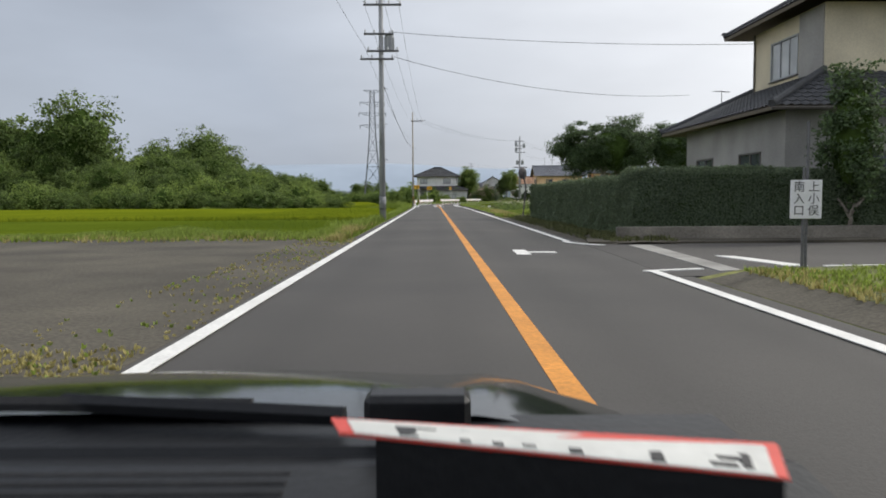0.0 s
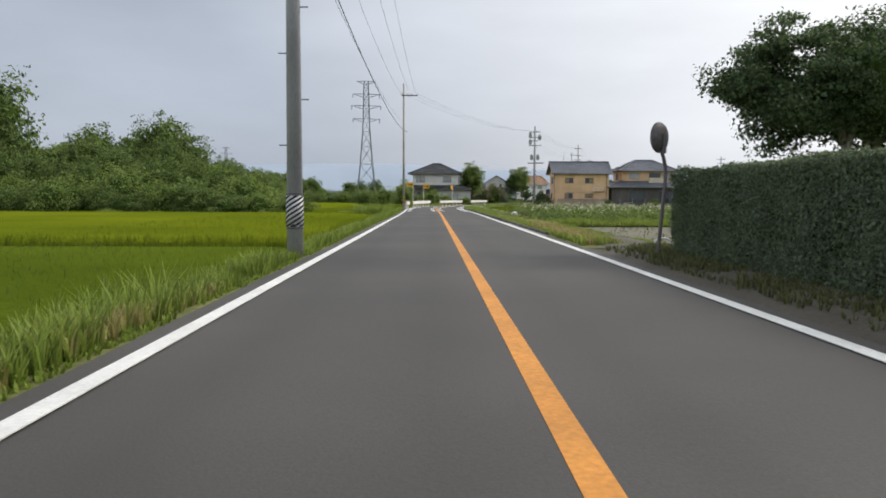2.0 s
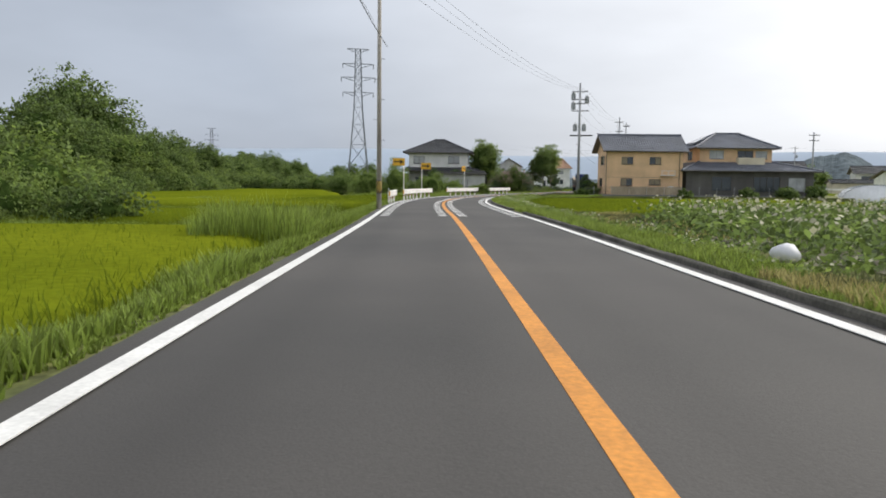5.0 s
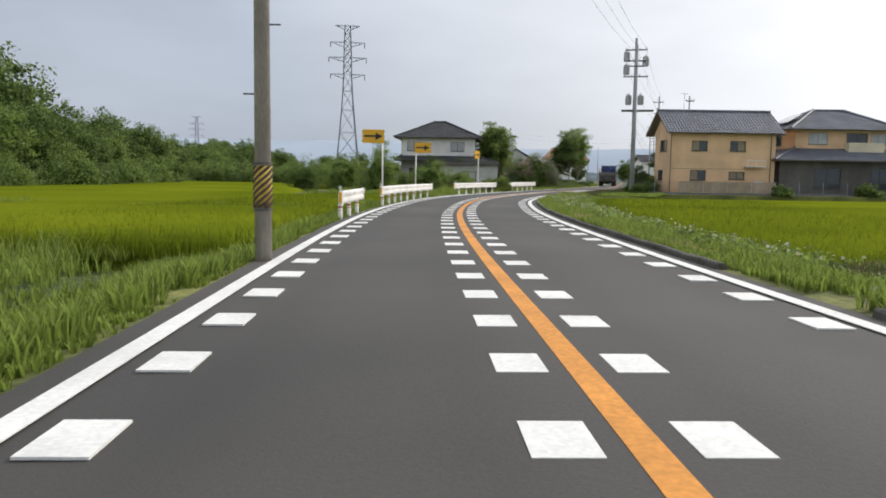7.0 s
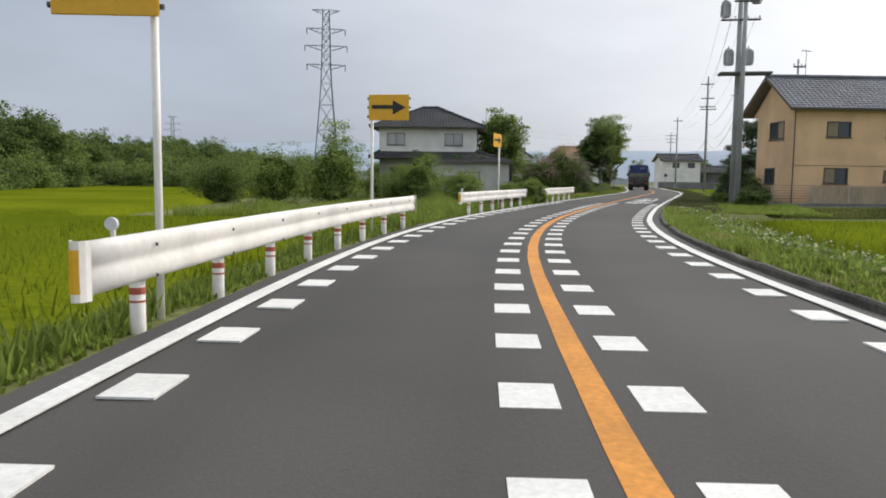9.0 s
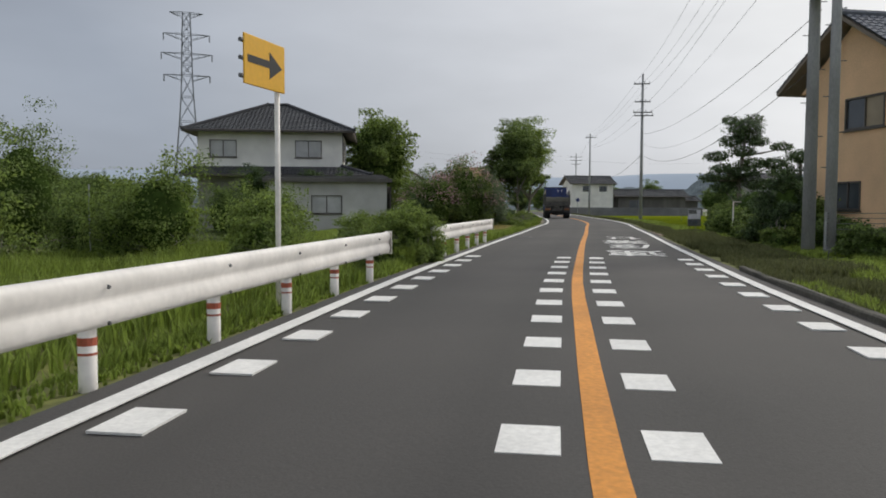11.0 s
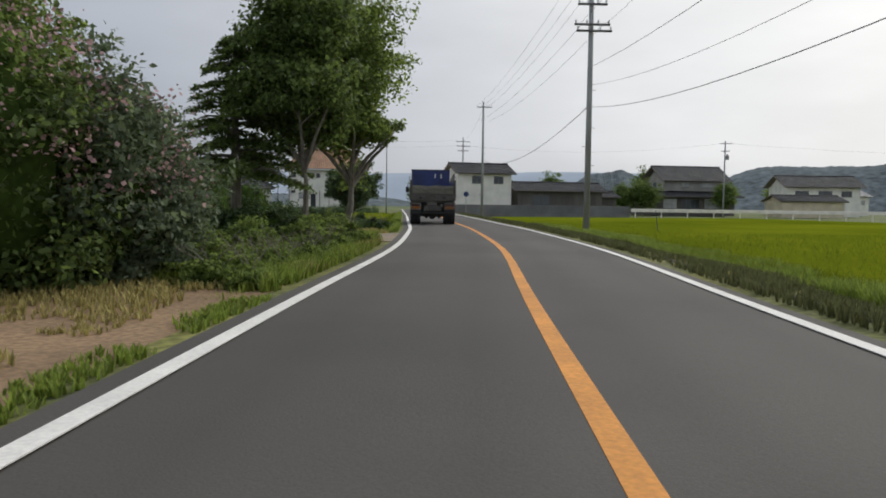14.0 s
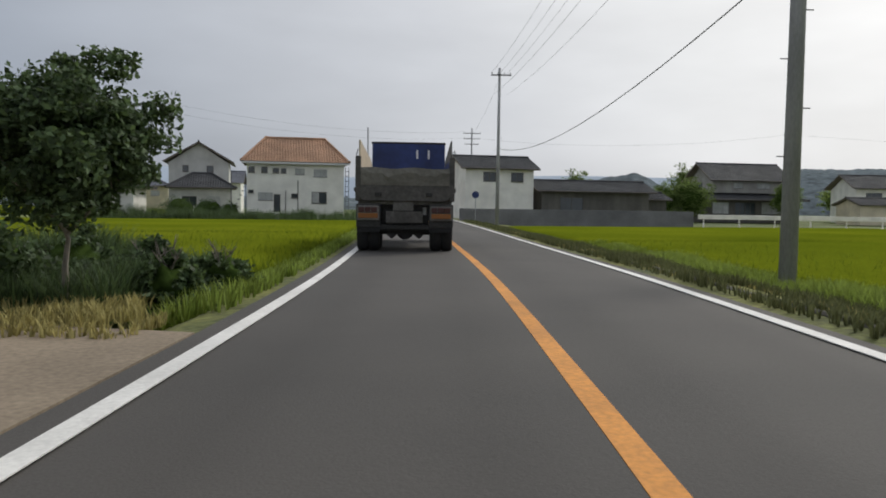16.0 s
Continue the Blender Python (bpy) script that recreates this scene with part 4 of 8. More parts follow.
# ---- trees, bushes and hedges ----
def crown_points(rng, n, clumps, rx, ry, rz, centre, hollow=0.55, ragged=0.25):
    """Leaf places in many uneven sprays over an ellipsoid, with outward normals."""
    clumps = int(clumps * 3.2)
    u = rng.normal(0, 1, (clumps, 3))
    u /= np.linalg.norm(u, axis=1, keepdims=True)
    rad = rng.uniform(hollow, 1.0, clumps) ** 0.6 * rng.uniform(1 - ragged, 1 + ragged * 0.25, clumps)
    lump = np.array([0.94 + 0.28 * noise.noise((a * 1.7 + centre[2], b * 1.7 + n * 0.01, c * 1.7)) for a, b, c in u])
    cc = u * (rad * lump)[:, None] * np.array([rx, ry, rz])
    size = rng.uniform(0.10, 0.24, (clumps, 1)) * (rx + ry + rz) / 3 * rng.uniform(0.55, 1.5, (clumps, 3)) * np.array([1.15, 1.15, 0.7])
    weight = size.mean(1) ** 1.5
    which = rng.choice(clumps, n, p=weight / weight.sum())
    p = cc[which] + np.clip(rng.normal(0, 0.55, (n, 3)), -1.0, 1.0) * size[which]
    d = rng.normal(0, 0.6, (n, 3)) + u[which] * 0.8 + np.array([0, 0, 0.5])
    return p + np.array(centre), d


def limbs(m, rng, base, top, r, spread, count=6, lean=(0, 0)):
    """A tapered trunk with limbs that fork into the crown."""
    base, top = Vector(base), Vector(top)
    pts = [base.lerp(top, k / 5) + Vector((rng.uniform(-1, 1), rng.uniform(-1, 1), 0)) * r * 0.7 * (k > 0) for k in range(6)]
    m.tube(pts, [r * (1.25 if k == 0 else 1 - 0.13 * k) for k in range(6)], 8)
    h = (top - base).length
    for i in range(count):
        a = 2 * math.pi * i / count + rng.uniform(-0.4, 0.4)
        s = pts[4].lerp(pts[5], rng.uniform(0, 1))
        e = s + Vector((math.cos(a) * spread, math.sin(a) * spread, h * rng.uniform(0.25, 0.6)))
        mid = s.lerp(e, 0.5) + Vector((0, 0, h * 0.05))
        m.tube([s, mid, e], [r * 0.5, r * 0.33, r * 0.14], 6)
        for j in range(2):
            q = mid.lerp(e, rng.uniform(0.1, 0.8))
            f = q + Vector((rng.uniform(-1, 1) * spread * 0.6, rng.uniform(-1, 1) * spread * 0.6, h * rng.uniform(0.1, 0.3)))
            m.tube([q, q.lerp(f, 0.5), f], [r * 0.2, r * 0.14, r * 0.05], 5)
    return m


def tree(name, label, loc, height, rx, ry, trunk, mat, n, leaf, seed, r=0.14, clumps=34, ragged=0.25, hollow=0.5, core=0.0, group="", category="tree", rz=None, blossom=0, skirt=0, lean=(0.0, 0.0)):
    """A whole tree: trunk with limbs, and a crown of single leaves."""
    rng = np.random.default_rng(seed)
    t = thing(name, label, category, loc, 0, group)
    rz_ = rz or (height - trunk) / 2
    if category == "bush":
        rz_ = height * 0.64
    centre = (lean[0], lean[1], height - rz_)
    part("trunk", limbs(Mesh(), rng, (0, 0, -0.3), (lean[0] * 0.35, lean[1] * 0.35, max(trunk * 1.25, 0.5)), r, (rx + ry) * (0.32 if core < 0.7 else 0.2)), BARK, t)
    p, d = crown_points(rng, n, clumps, rx, ry, rz_, centre, hollow, ragged)
    low = p[:, 2] < 0.02
    p[low, 2] = rng.uniform(0.02, height * 0.4, int(low.sum()))
    leaf_mesh("crown", p, d, leaf, mat, t, "", seed)
    if skirt:
        p2, d2 = crown_points(rng, skirt, 20, rx * 1.02, ry * 0.9, 0.75, (lean[0], lean[1], trunk + 1.65), 0.2, 0.3)
        leaf_mesh("lower_crown", p2, d2, leaf, mat, t, "", seed + 5)
    # Solid lump behind the leaves; its dark colour paints the crown's inner shade.
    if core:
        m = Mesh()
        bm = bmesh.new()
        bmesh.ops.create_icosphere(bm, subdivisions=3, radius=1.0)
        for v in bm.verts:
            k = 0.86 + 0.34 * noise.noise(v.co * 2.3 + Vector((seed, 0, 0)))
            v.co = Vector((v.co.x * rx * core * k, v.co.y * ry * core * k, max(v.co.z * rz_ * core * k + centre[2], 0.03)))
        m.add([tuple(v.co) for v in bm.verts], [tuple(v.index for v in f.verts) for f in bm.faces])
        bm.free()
        part("shade_core", m, LEAF_CORE, t, "", True)
    if blossom:
        p, d = crown_points(rng, blossom, clumps, rx * 0.93, ry * 0.95, rz_ * 0.90, centre, 0.9, 0.12)
        keep = p[:, 2] > centre[2] * 1.15
        leaf_mesh("blossom", p[keep], d[keep], leaf * 0.7, PINK, t, "clusters of pink blossom", seed + 1, 0.8)
    return t


def hedge(name, label, boxes, seed, leaf=0.055, per=480, mat=LEAF_HEDGE, loc=(0, 0, 0), category="hedge"):
    """A clipped hedge: a solid core coloured dark for the shade inside, and single leaves over its faces. boxes: x0,
    x1, y0, y1, z0, z1.
    """
    rng = np.random.default_rng(seed)
    t = thing(name, label, category, loc)
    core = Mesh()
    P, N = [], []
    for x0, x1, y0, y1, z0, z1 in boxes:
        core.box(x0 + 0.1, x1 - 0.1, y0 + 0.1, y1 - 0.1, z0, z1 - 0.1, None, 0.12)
        for nx, ny, nz, area in ((-1, 0, 0, (y1 - y0) * (z1 - z0)), (1, 0, 0, (y1 - y0) * (z1 - z0)), (0, -1, 0, (x1 - x0) * (z1 - z0)),
                                 (0, 1, 0, (x1 - x0) * (z1 - z0)), (0, 0, 1, (x1 - x0) * (y1 - y0))):
            k = int(area * per * (0.08 if nx > 0 or ny > 0 else 1))
            q = rng.uniform(0, 1, (k, 3)) * np.array([x1 - x0, y1 - y0, z1 - z0]) + np.array([x0, y0, z0])
            if nx:
                q[:, 0] = x0 if nx < 0 else x1
            if ny:
                q[:, 1] = y0 if ny < 0 else y1
            if nz:
                q[:, 2] = z1
            bulge = np.array([noise.noise((a * 1.1, b * 1.1, c * 1.3)) for a, b, c in q]) * 0.13 + rng.normal(0, 0.035, k)
            q += np.array([nx, ny, nz]) * bulge[:, None]
            P.append(q)
            N.append(np.tile([nx, ny, nz + 0.3], (k, 1)))
    part("shade_core", core, LEAF_CORE, t)
    leaf_mesh("leaves", np.concatenate(P), np.concatenate(N), leaf, mat, t, "", seed)
    return t


# hedge of the corner house, along the main road and round the corner
hedge("clipped_hedge", "long dark clipped hedge round a house garden", [(5.56, 6.9, 20.9, 39.7, 0.0, 1.70), (5.6, 22, 20.2, 21.7, 0.0, 1.85)], 51, per=3300, leaf=0.027)
m = Mesh().box(5.06, 22, 19.88, 20.05, -0.2, 0.36, None, 0.02)
lone("garden_wall", m, KERB, "low weathered concrete garden wall", "wall", "structure")


def wood_edge():
    """Trees and scrub along the far side of the rice fields: a few kinds, copied."""
    protos = []
    for i, (h, r, mat, n, leaf, clumps) in enumerate(((9, 3.6, LEAF, 7200, 0.155, 40), (11, 4.2, LEAF, 8400, 0.17, 46), (7.5, 3.8, LEAF_LIGHT, 6800, 0.15, 36), (10, 3.5, LEAF, 7400, 0.16, 40))):
        protos.append(tree("woodland_tree", "broad-leaved woodland tree in full summer leaf", (-400 - 20 * i, 60, -0.6), h, r, r * 1.05, h * 0.10, mat, n, leaf, 60 + i, 0.2, clumps, 0.3, 0.45, 0.68, "woodland trees"))
    scrub = []
    for i, (h, r, mat) in enumerate(((2.6, 2.2, LEAF), (3.2, 2.6, LEAF_LIGHT), (2.1, 2.4, LEAF))):
        scrub.append(tree("scrub_bush", "dense green scrub bush at the field's edge", (-400 - 20 * i, 30, -0.6), h, r, r, 0.2, mat, 5600, 0.088, 70 + i, 0.05, 34, 0.28, 0.40, 0.64, "scrub bushes", "bush"))
    rng = random.Random(7)

    def put(proto, x, y, s, z=-0.6):
        o = copy_thing(proto, Matrix.Translation((x, y, z)) @ pose(0, 0, 0, 0, 0, rng.uniform(0, 360)))
        o.scale = (s * rng.uniform(0.9, 1.15), s * rng.uniform(0.9, 1.15), s)

    # near island of scrub and trees: its front runs away from the road
    for k in range(20):
        x = -9.8 - k * 2.6
        put(scrub[k % 3], x, 85.0 + rng.uniform(-0.8, 0.8) + 0.10 * k, rng.uniform(0.95, 1.25) * (0.75 if k < 2 else 1))
    for k in range(15):
        x = -14.5 - k * 3.3
        put(scrub[(k + 1) % 3], x, 90 + rng.uniform(-1, 1.5), rng.uniform(1.15, 1.5))
    for k in range(13):
        x = -19 - k * 4.0
        put(protos[k % 4], x, 95 + rng.uniform(-2, 4) + 0.5 * k, rng.uniform(0.46, 0.58) + 0.016 * k)
    for k in range(10):
        x = -33 - k * 4.6
        put(protos[(k + 1) % 4], x, 108 + rng.uniform(-3, 5), rng.uniform(0.60, 0.74) + 0.03 * k)
    put(protos[1], -50.7, 114, 1.62)
    put(protos[3], -47.0, 113, 1.05)
    put(protos[0], -56.5, 113, 1.52)
    put(protos[3], -62.5, 115, 1.55)
    put(protos[0], -53.5, 110, 1.1)
    put(protos[2], -43.5, 116, 1.15)
    put(protos[3], -40.0, 118, 0.95)
    put(protos[2], -59.0, 108, 1.2)
    put(protos[0], -37.0, 121, 0.85)
    put(protos[1], -48.0, 168, 1.6)
    put(protos[3], -51.8, 167, 1.45)
    put(protos[0], -43.9, 168, 1.5)
    put(protos[0], -45, 170, 1.5)
    put(protos[1], -46, 168, 1.15)
    # the far wood: its edge runs beside the road and draws away from it
    edge = ((138, -34.0), (160, -31.5), (200, -36.0), (290, -45.0), (470, -58.0))
    for k in range(58):
        y = 140 + 320 * (k / 57) ** 1.35 + rng.uniform(-2, 2)
        x = float(np.interp(y, [e[0] for e in edge], [e[1] for e in edge]))
        low = 0.80 if 147 < y < 270 else 1.0
        put(protos[k % 4], x + rng.uniform(-2.5, 1.5), y, rng.uniform(0.58, 1.08) * low)
        if k % 2 == 0:
            put(protos[(k + 1) % 4], x - 5.5 + rng.uniform(-1.5, 1.5), y + 2, rng.uniform(0.9, 1.12) * low)
    for k in range(16):
        put(protos[(k + 2) % 4], -47 + k * 0.9 + rng.uniform(-2, 2), 122 + k * 4.0, (rng.uniform(1.0, 1.2) - 0.02 * k) * (0.84 if k > 4 else 1.0))
    # scrub before the wood, and across the end of the fields towards the road
    for k in range(34):
        y = 132 + 120 * (k / 33) ** 1.2
        x = float(np.interp(y, [e[0] for e in edge], [e[1] for e in edge]))
        put(scrub[k % 3], x + 3.4 + rng.uniform(-0.8, 0.8), y, rng.uniform(0.95, 1.3))
    for k in range(17):
        f = k / 16
        put(scrub[(k + 1) % 3], -30 + 23 * f + rng.uniform(-0.8, 0.8), 192 - 12 * f + rng.uniform(-1.5, 1.5), rng.uniform(0.85, 1.15))
        if k % 3 == 0:
            put(scrub[k % 3], -29 + 22 * f, 197 - 12 * f, rng.uniform(1.15, 1.45))
    for k in range(14):
        put(protos[k % 4], -80 + k * 7 + rng.uniform(-3, 3), 330 + rng.uniform(-8, 8), rng.uniform(0.7, 1.0))
    # far clumps to the right and ahead
    for x, y, s in ((86, 292, 0.7), (60, 305, 0.8), (114, 292, 0.9), (120, 296, 1.0), (150, 300, 1.0), (75, 300, 0.8), (84, 296, 0.9), (126, 300, 1.0), (142, 300, 1.0), (108, 300, 1.1), (93, 279, 0.62), (89.5, 280, 0.55), (107.5, 276, 0.68)):
        put(protos[int(x) % 4], x, y, s)
    # the first of each kind stand in the wood too
    for o, (x, y) in zip(protos + scrub, ((-72, 122), (-76, 126), (-80, 121), (-84, 126), (-64, 91), (-67, 92), (-70, 93))):
        o.location = (x, y, -0.6)


wood_edge()

# garden trees behind the hedge
for i, (x, y, h, r, dx) in enumerate(((9.9, 40.5, 5.15, 1.8, -1.5), (10.4, 41.1, 5.3, 2.1, 0.3), (13.6, 41.2, 5.2, 1.9, 0.0), (16.0, 41.0, 5.5, 2.0, 0.0), (18.8, 41.5, 5.4, 2.0, 0.0))):
    tree("garden_tree", "dark evergreen garden tree on a bare trunk behind a hedge", (x, y, 0), h, r, r, 2.1, LEAF_DARK, 34000, 0.045, 80 + i, 0.15, 44, 0.18, 0.3, 0.72, "garden trees", lean=(dx, 0.0))
tree("conifer", "dark clipped conifer in front of the house", (11.3, 20.0, 0.2), 4.7, 0.85, 0.85, 0.4, LEAF_DARK, 8000, 0.055, 90, 0.1, 40, 0.12, 0.4, 0.7)

# trees and bushes of the second half
def pad_points(rng, n, c, rx, ry, rz):
    """Leaf places over one flattened pad of foliage."""
    u = rng.normal(0, 1, (n, 3))
    u /= np.linalg.norm(u, axis=1, keepdims=True)
    k = np.array([0.82 + 0.32 * noise.noise((a * 2.2 + c[0] * 3, b * 2.2 + c[2] * 3, d * 2.2)) for a, b, d in u])
    rad = rng.uniform(0.55, 1.05, n) * k
    return u * rad[:, None] * np.array([rx, ry, rz]) + np.array(c), u + np.array([0, 0, 0.8])


def pad_tree(name, label, loc, rz, trunk, pads, mat, leaf, per, seed, r=0.12):
    """A pruned tree: bent trunk, and a pad of foliage on the end of each limb. pads: x, y, z, rx, ry, rz."""
    rng = np.random.default_rng(seed)
    t = thing(name, label, "tree", loc, rz)
    m = Mesh()
    m.tube(trunk, [r * (1.3 - 0.16 * k) for k in range(len(trunk))], 8)
    P, N = [], []
    for x, y, z, rx, ry, rz_ in pads:
        near = min((Vector(q) for q in trunk), key=lambda q: (q - Vector((x, y, z - 0.6))).length)
        end = Vector((x, y, z - rz_ * 0.3))
        m.tube([near, near.lerp(end, 0.5) + Vector((0, 0, -0.05)), end], [r * 0.55, r * 0.4, r * 0.15], 6)
        p, d = pad_points(rng, int(per * rx * ry * (0.6 + rz_)), (x, y, z), rx, ry, rz_)
        P.append(p)
        N.append(d)
    part("trunk", m, BARK, t)
    leaf_mesh("crown", np.concatenate(P), np.concatenate(N), leaf, mat, t, "", seed)
    return t


def tiered_conifer(name, label, loc, h, r0, mat, seed, z0=1.6):
    """A tall conifer with tiers of drooping branches, each a flat spray of needles."""
    rng = np.random.default_rng(seed)
    t = thing(name, label, "tree", loc)
    m = Mesh().tube([(0, 0, -0.3), (0.04, 0, h * 0.3), (0, 0.05, h * 0.65), (0.03, 0, h)], [0.15, 0.12, 0.08, 0.02], 8)
    P, N = [], []
    z = z0
    while z < h - 0.2:
        f = (z - z0) / (h - z0)
        reach = r0 * (1 - f) ** 0.75 * rng.uniform(0.8, 1.1) + 0.15
        for k in range(7):
            a = 2 * math.pi * (k + rng.uniform(-0.3, 0.3)) / 7
            L = reach * rng.uniform(0.7, 1.1)
            d = Vector((math.cos(a), math.sin(a), 0))
            s = Vector((0, 0, z + rng.uniform(-0.15, 0.15)))
            pts = [s, s + d * L * 0.5 + Vector((0, 0, 0.02 * L)), s + d * L + Vector((0, 0, -0.20 * L))]
            m.tube(pts, [0.035, 0.022, 0.006], 5)
            n = int(210 * L)
            q = rng.uniform(0.18, 1.0, n)
            w = rng.normal(0, 0.17, n) * L * (1.15 - q * 0.75)
            side = np.array([-d.y, d.x, 0])
            base = np.outer(q * L, np.array(d)) + np.outer(w, side) + np.array(s)
            base[:, 2] += -0.20 * L * q ** 2 - 0.25 * np.abs(w) + rng.normal(0, 0.035, n)
            P.append(base)
            N.append(np.tile([0, 0, 1.0], (n, 1)))
        z += 0.33
    part("trunk", m, BARK, t)
    leaf_mesh("crown", np.concatenate(P), np.concatenate(N), 0.075, mat, t, "", seed, 0.32, "", 0.45)
    return t


tree("roadside_tree", "tall spreading roadside tree with pale bark", (21.35, 184.9, -0.15), 8.3, 1.85, 2.0, 1.8, LEAF_LIGHT, 38000, 0.06, 101, 0.15, 60, 0.42, 0.2, 0.0, skirt=15000, lean=(-0.15, 0.1))
tree("roadside_tree", "tall spreading roadside tree, thin trunk", (19.7, 182.1, -0.15), 7.7, 1.7, 1.7, 1.9, LEAF, 24000, 0.065, 102, 0.11, 50, 0.35, 0.2, 0.0, skirt=6500, lean=(-0.2, 0.0))
tiered_conifer("drooping_conifer", "tall dark conifer with drooping tiers beside the forecourt", (18.1, 182.7, -0.1), 5.5, 1.9, LEAF, 104, 2.1)
tree("weeping_tree", "dense drooping green tree beside a house", (11.0, 191.5, -0.2), 8.9, 2.9, 2.6, 0.9, LEAF_LIGHT, 26000, 0.10, 103, 0.18, 50, 0.15, 0.35, 0.75)
for i, (x, y, h, rx) in enumerate(((12.3, 173.8, 3.6, 1.9), (14.4, 174.9, 4.5, 2.1), (15.9, 175.8, 3.55, 1.4), (13.3, 176.4, 3.9, 2.0), (16.35, 176.5, 3.0, 0.85))):
    tree("flowering_bush", "large bushy shrub with faded pink blossom", (x, y, -0.2), h, rx, 1.5, 0.25, LEAF if i < 2 else LEAF_HEDGE, 19000, 0.052, 110 + i, 0.07, 54, 0.2, 0.3, 0.62, "flowering bushes", "bush", None, 3800 if i < 2 else 2400)
tree("round_topped_tree", "small dense round-topped evergreen tree with pale trunk", (23.45, 194.3, -0.1), 3.0, 1.12, 1.1, 0.9, LEAF_DARK, 36000, 0.042, 120, 0.055, 60, 0.26, 0.3, 0.55)
PINE_PADS = [(0.25, 0, 5.5, 1.25, 1.1, 0.62), (0.75, 0.1, 5.9, 0.6, 0.6, 0.35), (-0.5, 0.1, 5.85, 0.55, 0.5, 0.3), (-0.35, 0.2, 4.75, 0.85, 0.8, 0.4), (-1.15, 0, 3.95, 0.85, 0.8, 0.36), (0.9, -0.2, 4.7, 0.7, 0.7, 0.3), (2.2, 0.1, 4.45, 0.75, 0.7, 0.30), (-0.9, -0.4, 3.3, 0.9, 0.8, 0.34),
             (0.7, 0.4, 3.6, 1.0, 0.9, 0.4), (1.7, -0.3, 3.6, 0.9, 0.8, 0.35), (0.1, -0.3, 4.2, 0.9, 0.7, 0.4), (0.4, 0.2, 5.0, 1.0, 0.9, 0.4), (0.2, -0.4, 3.1, 1.1, 0.8, 0.45), (-0.2, 0.5, 2.75, 1.0, 0.9, 0.4),
             (-1.5, -0.1, 2.85, 0.8, 0.7, 0.34), (-0.7, 0.2, 2.35, 0.9, 0.8, 0.4), (0.9, -0.2, 2.5, 1.0, 0.8, 0.4)]
pad_tree("layered_pine", "dark garden pine with layered pads of foliage", (27.7, 167.8, -0.1), -15, [(0, 0, -0.3), (0.1, 0, 1.3), (0.0, 0.05, 2.7), (0.2, 0, 4.0), (0.35, 0, 5.4)], PINE_PADS, LEAF_DARK, 0.055, 1500, 121)
pad_tree("layered_pine", "dark low garden pine", (31.9, 168.8, -0.1), -15, [(0, 0, -0.3), (-0.1, 0, 1.2), (0.1, 0, 2.4), (0.1, 0, 3.8)],
         [(0.1, 0, 4.1, 1.1, 1.0, 0.5), (-0.9, 0, 3.3, 1.1, 0.9, 0.5), (1.1, 0, 3.4, 1.2, 1.0, 0.5), (0.1, 0.2, 2.6, 1.5, 1.2, 0.6)], LEAF_DARK, 0.055, 1500, 122)
for i, (x, y, h, r, mat) in enumerate(((26.8, 164.8, 2.5, 1.5, LEAF_DARK), (27.8, 162.0, 2.6, 1.8, LEAF_DARK), (24.6, 159.4, 2.1, 1.5, LEAF_DARK), (28.4, 158.2, 3.1, 2.1, LEAF_DARK), (22.6, 155.4, 1.9, 1.4, LEAF_DARK),
                                      (29.8, 165.4, 3.0, 2.0, LEAF_DARK), (21.0, 152.4, 1.7, 1.0, LEAF_LIGHT), (30.6, 161.2, 3.4, 2.0, LEAF_DARK), (20.4, 154.4, 1.2, 0.8, LEAF), (32.6, 166.0, 3.2, 2.0, LEAF_DARK), (25.4, 156.4, 2.8, 1.7, LEAF_DARK),
                                      (18.9, 147.3, 1.0, 0.8, LEAF), (24.4, 162.6, 1.5, 1.2, LEAF), (26.0, 166.0, 1.2, 1.0, LEAF_DARK), (34.5, 167.6, 3.6, 2.1, LEAF_DARK), (19.2, 151.6, 0.8, 0.6, LEAF_LIGHT), (22.4, 158.2, 1.1, 0.9, LEAF), (27.0, 168.3, 1.5, 0.85, LEAF), (28.6, 169.6, 1.9, 1.2, LEAF), (34.8, 169.0, 5.4, 2.3, LEAF_DARK), (23.4, 157.0, 1.6, 1.2, LEAF_DARK), (21.6, 154.0, 1.1, 0.9, LEAF_DARK), (20.2, 150.4, 1.2, 0.9, LEAF))):
    tree("garden_bush", "dense dark garden bush beside the road", (x, y, -0.15), h, r, r * 0.9, 0.2, mat, 9000, 0.052, 130 + i, 0.05, 36, 0.16, 0.3, 0.78, "garden bushes", "bush")
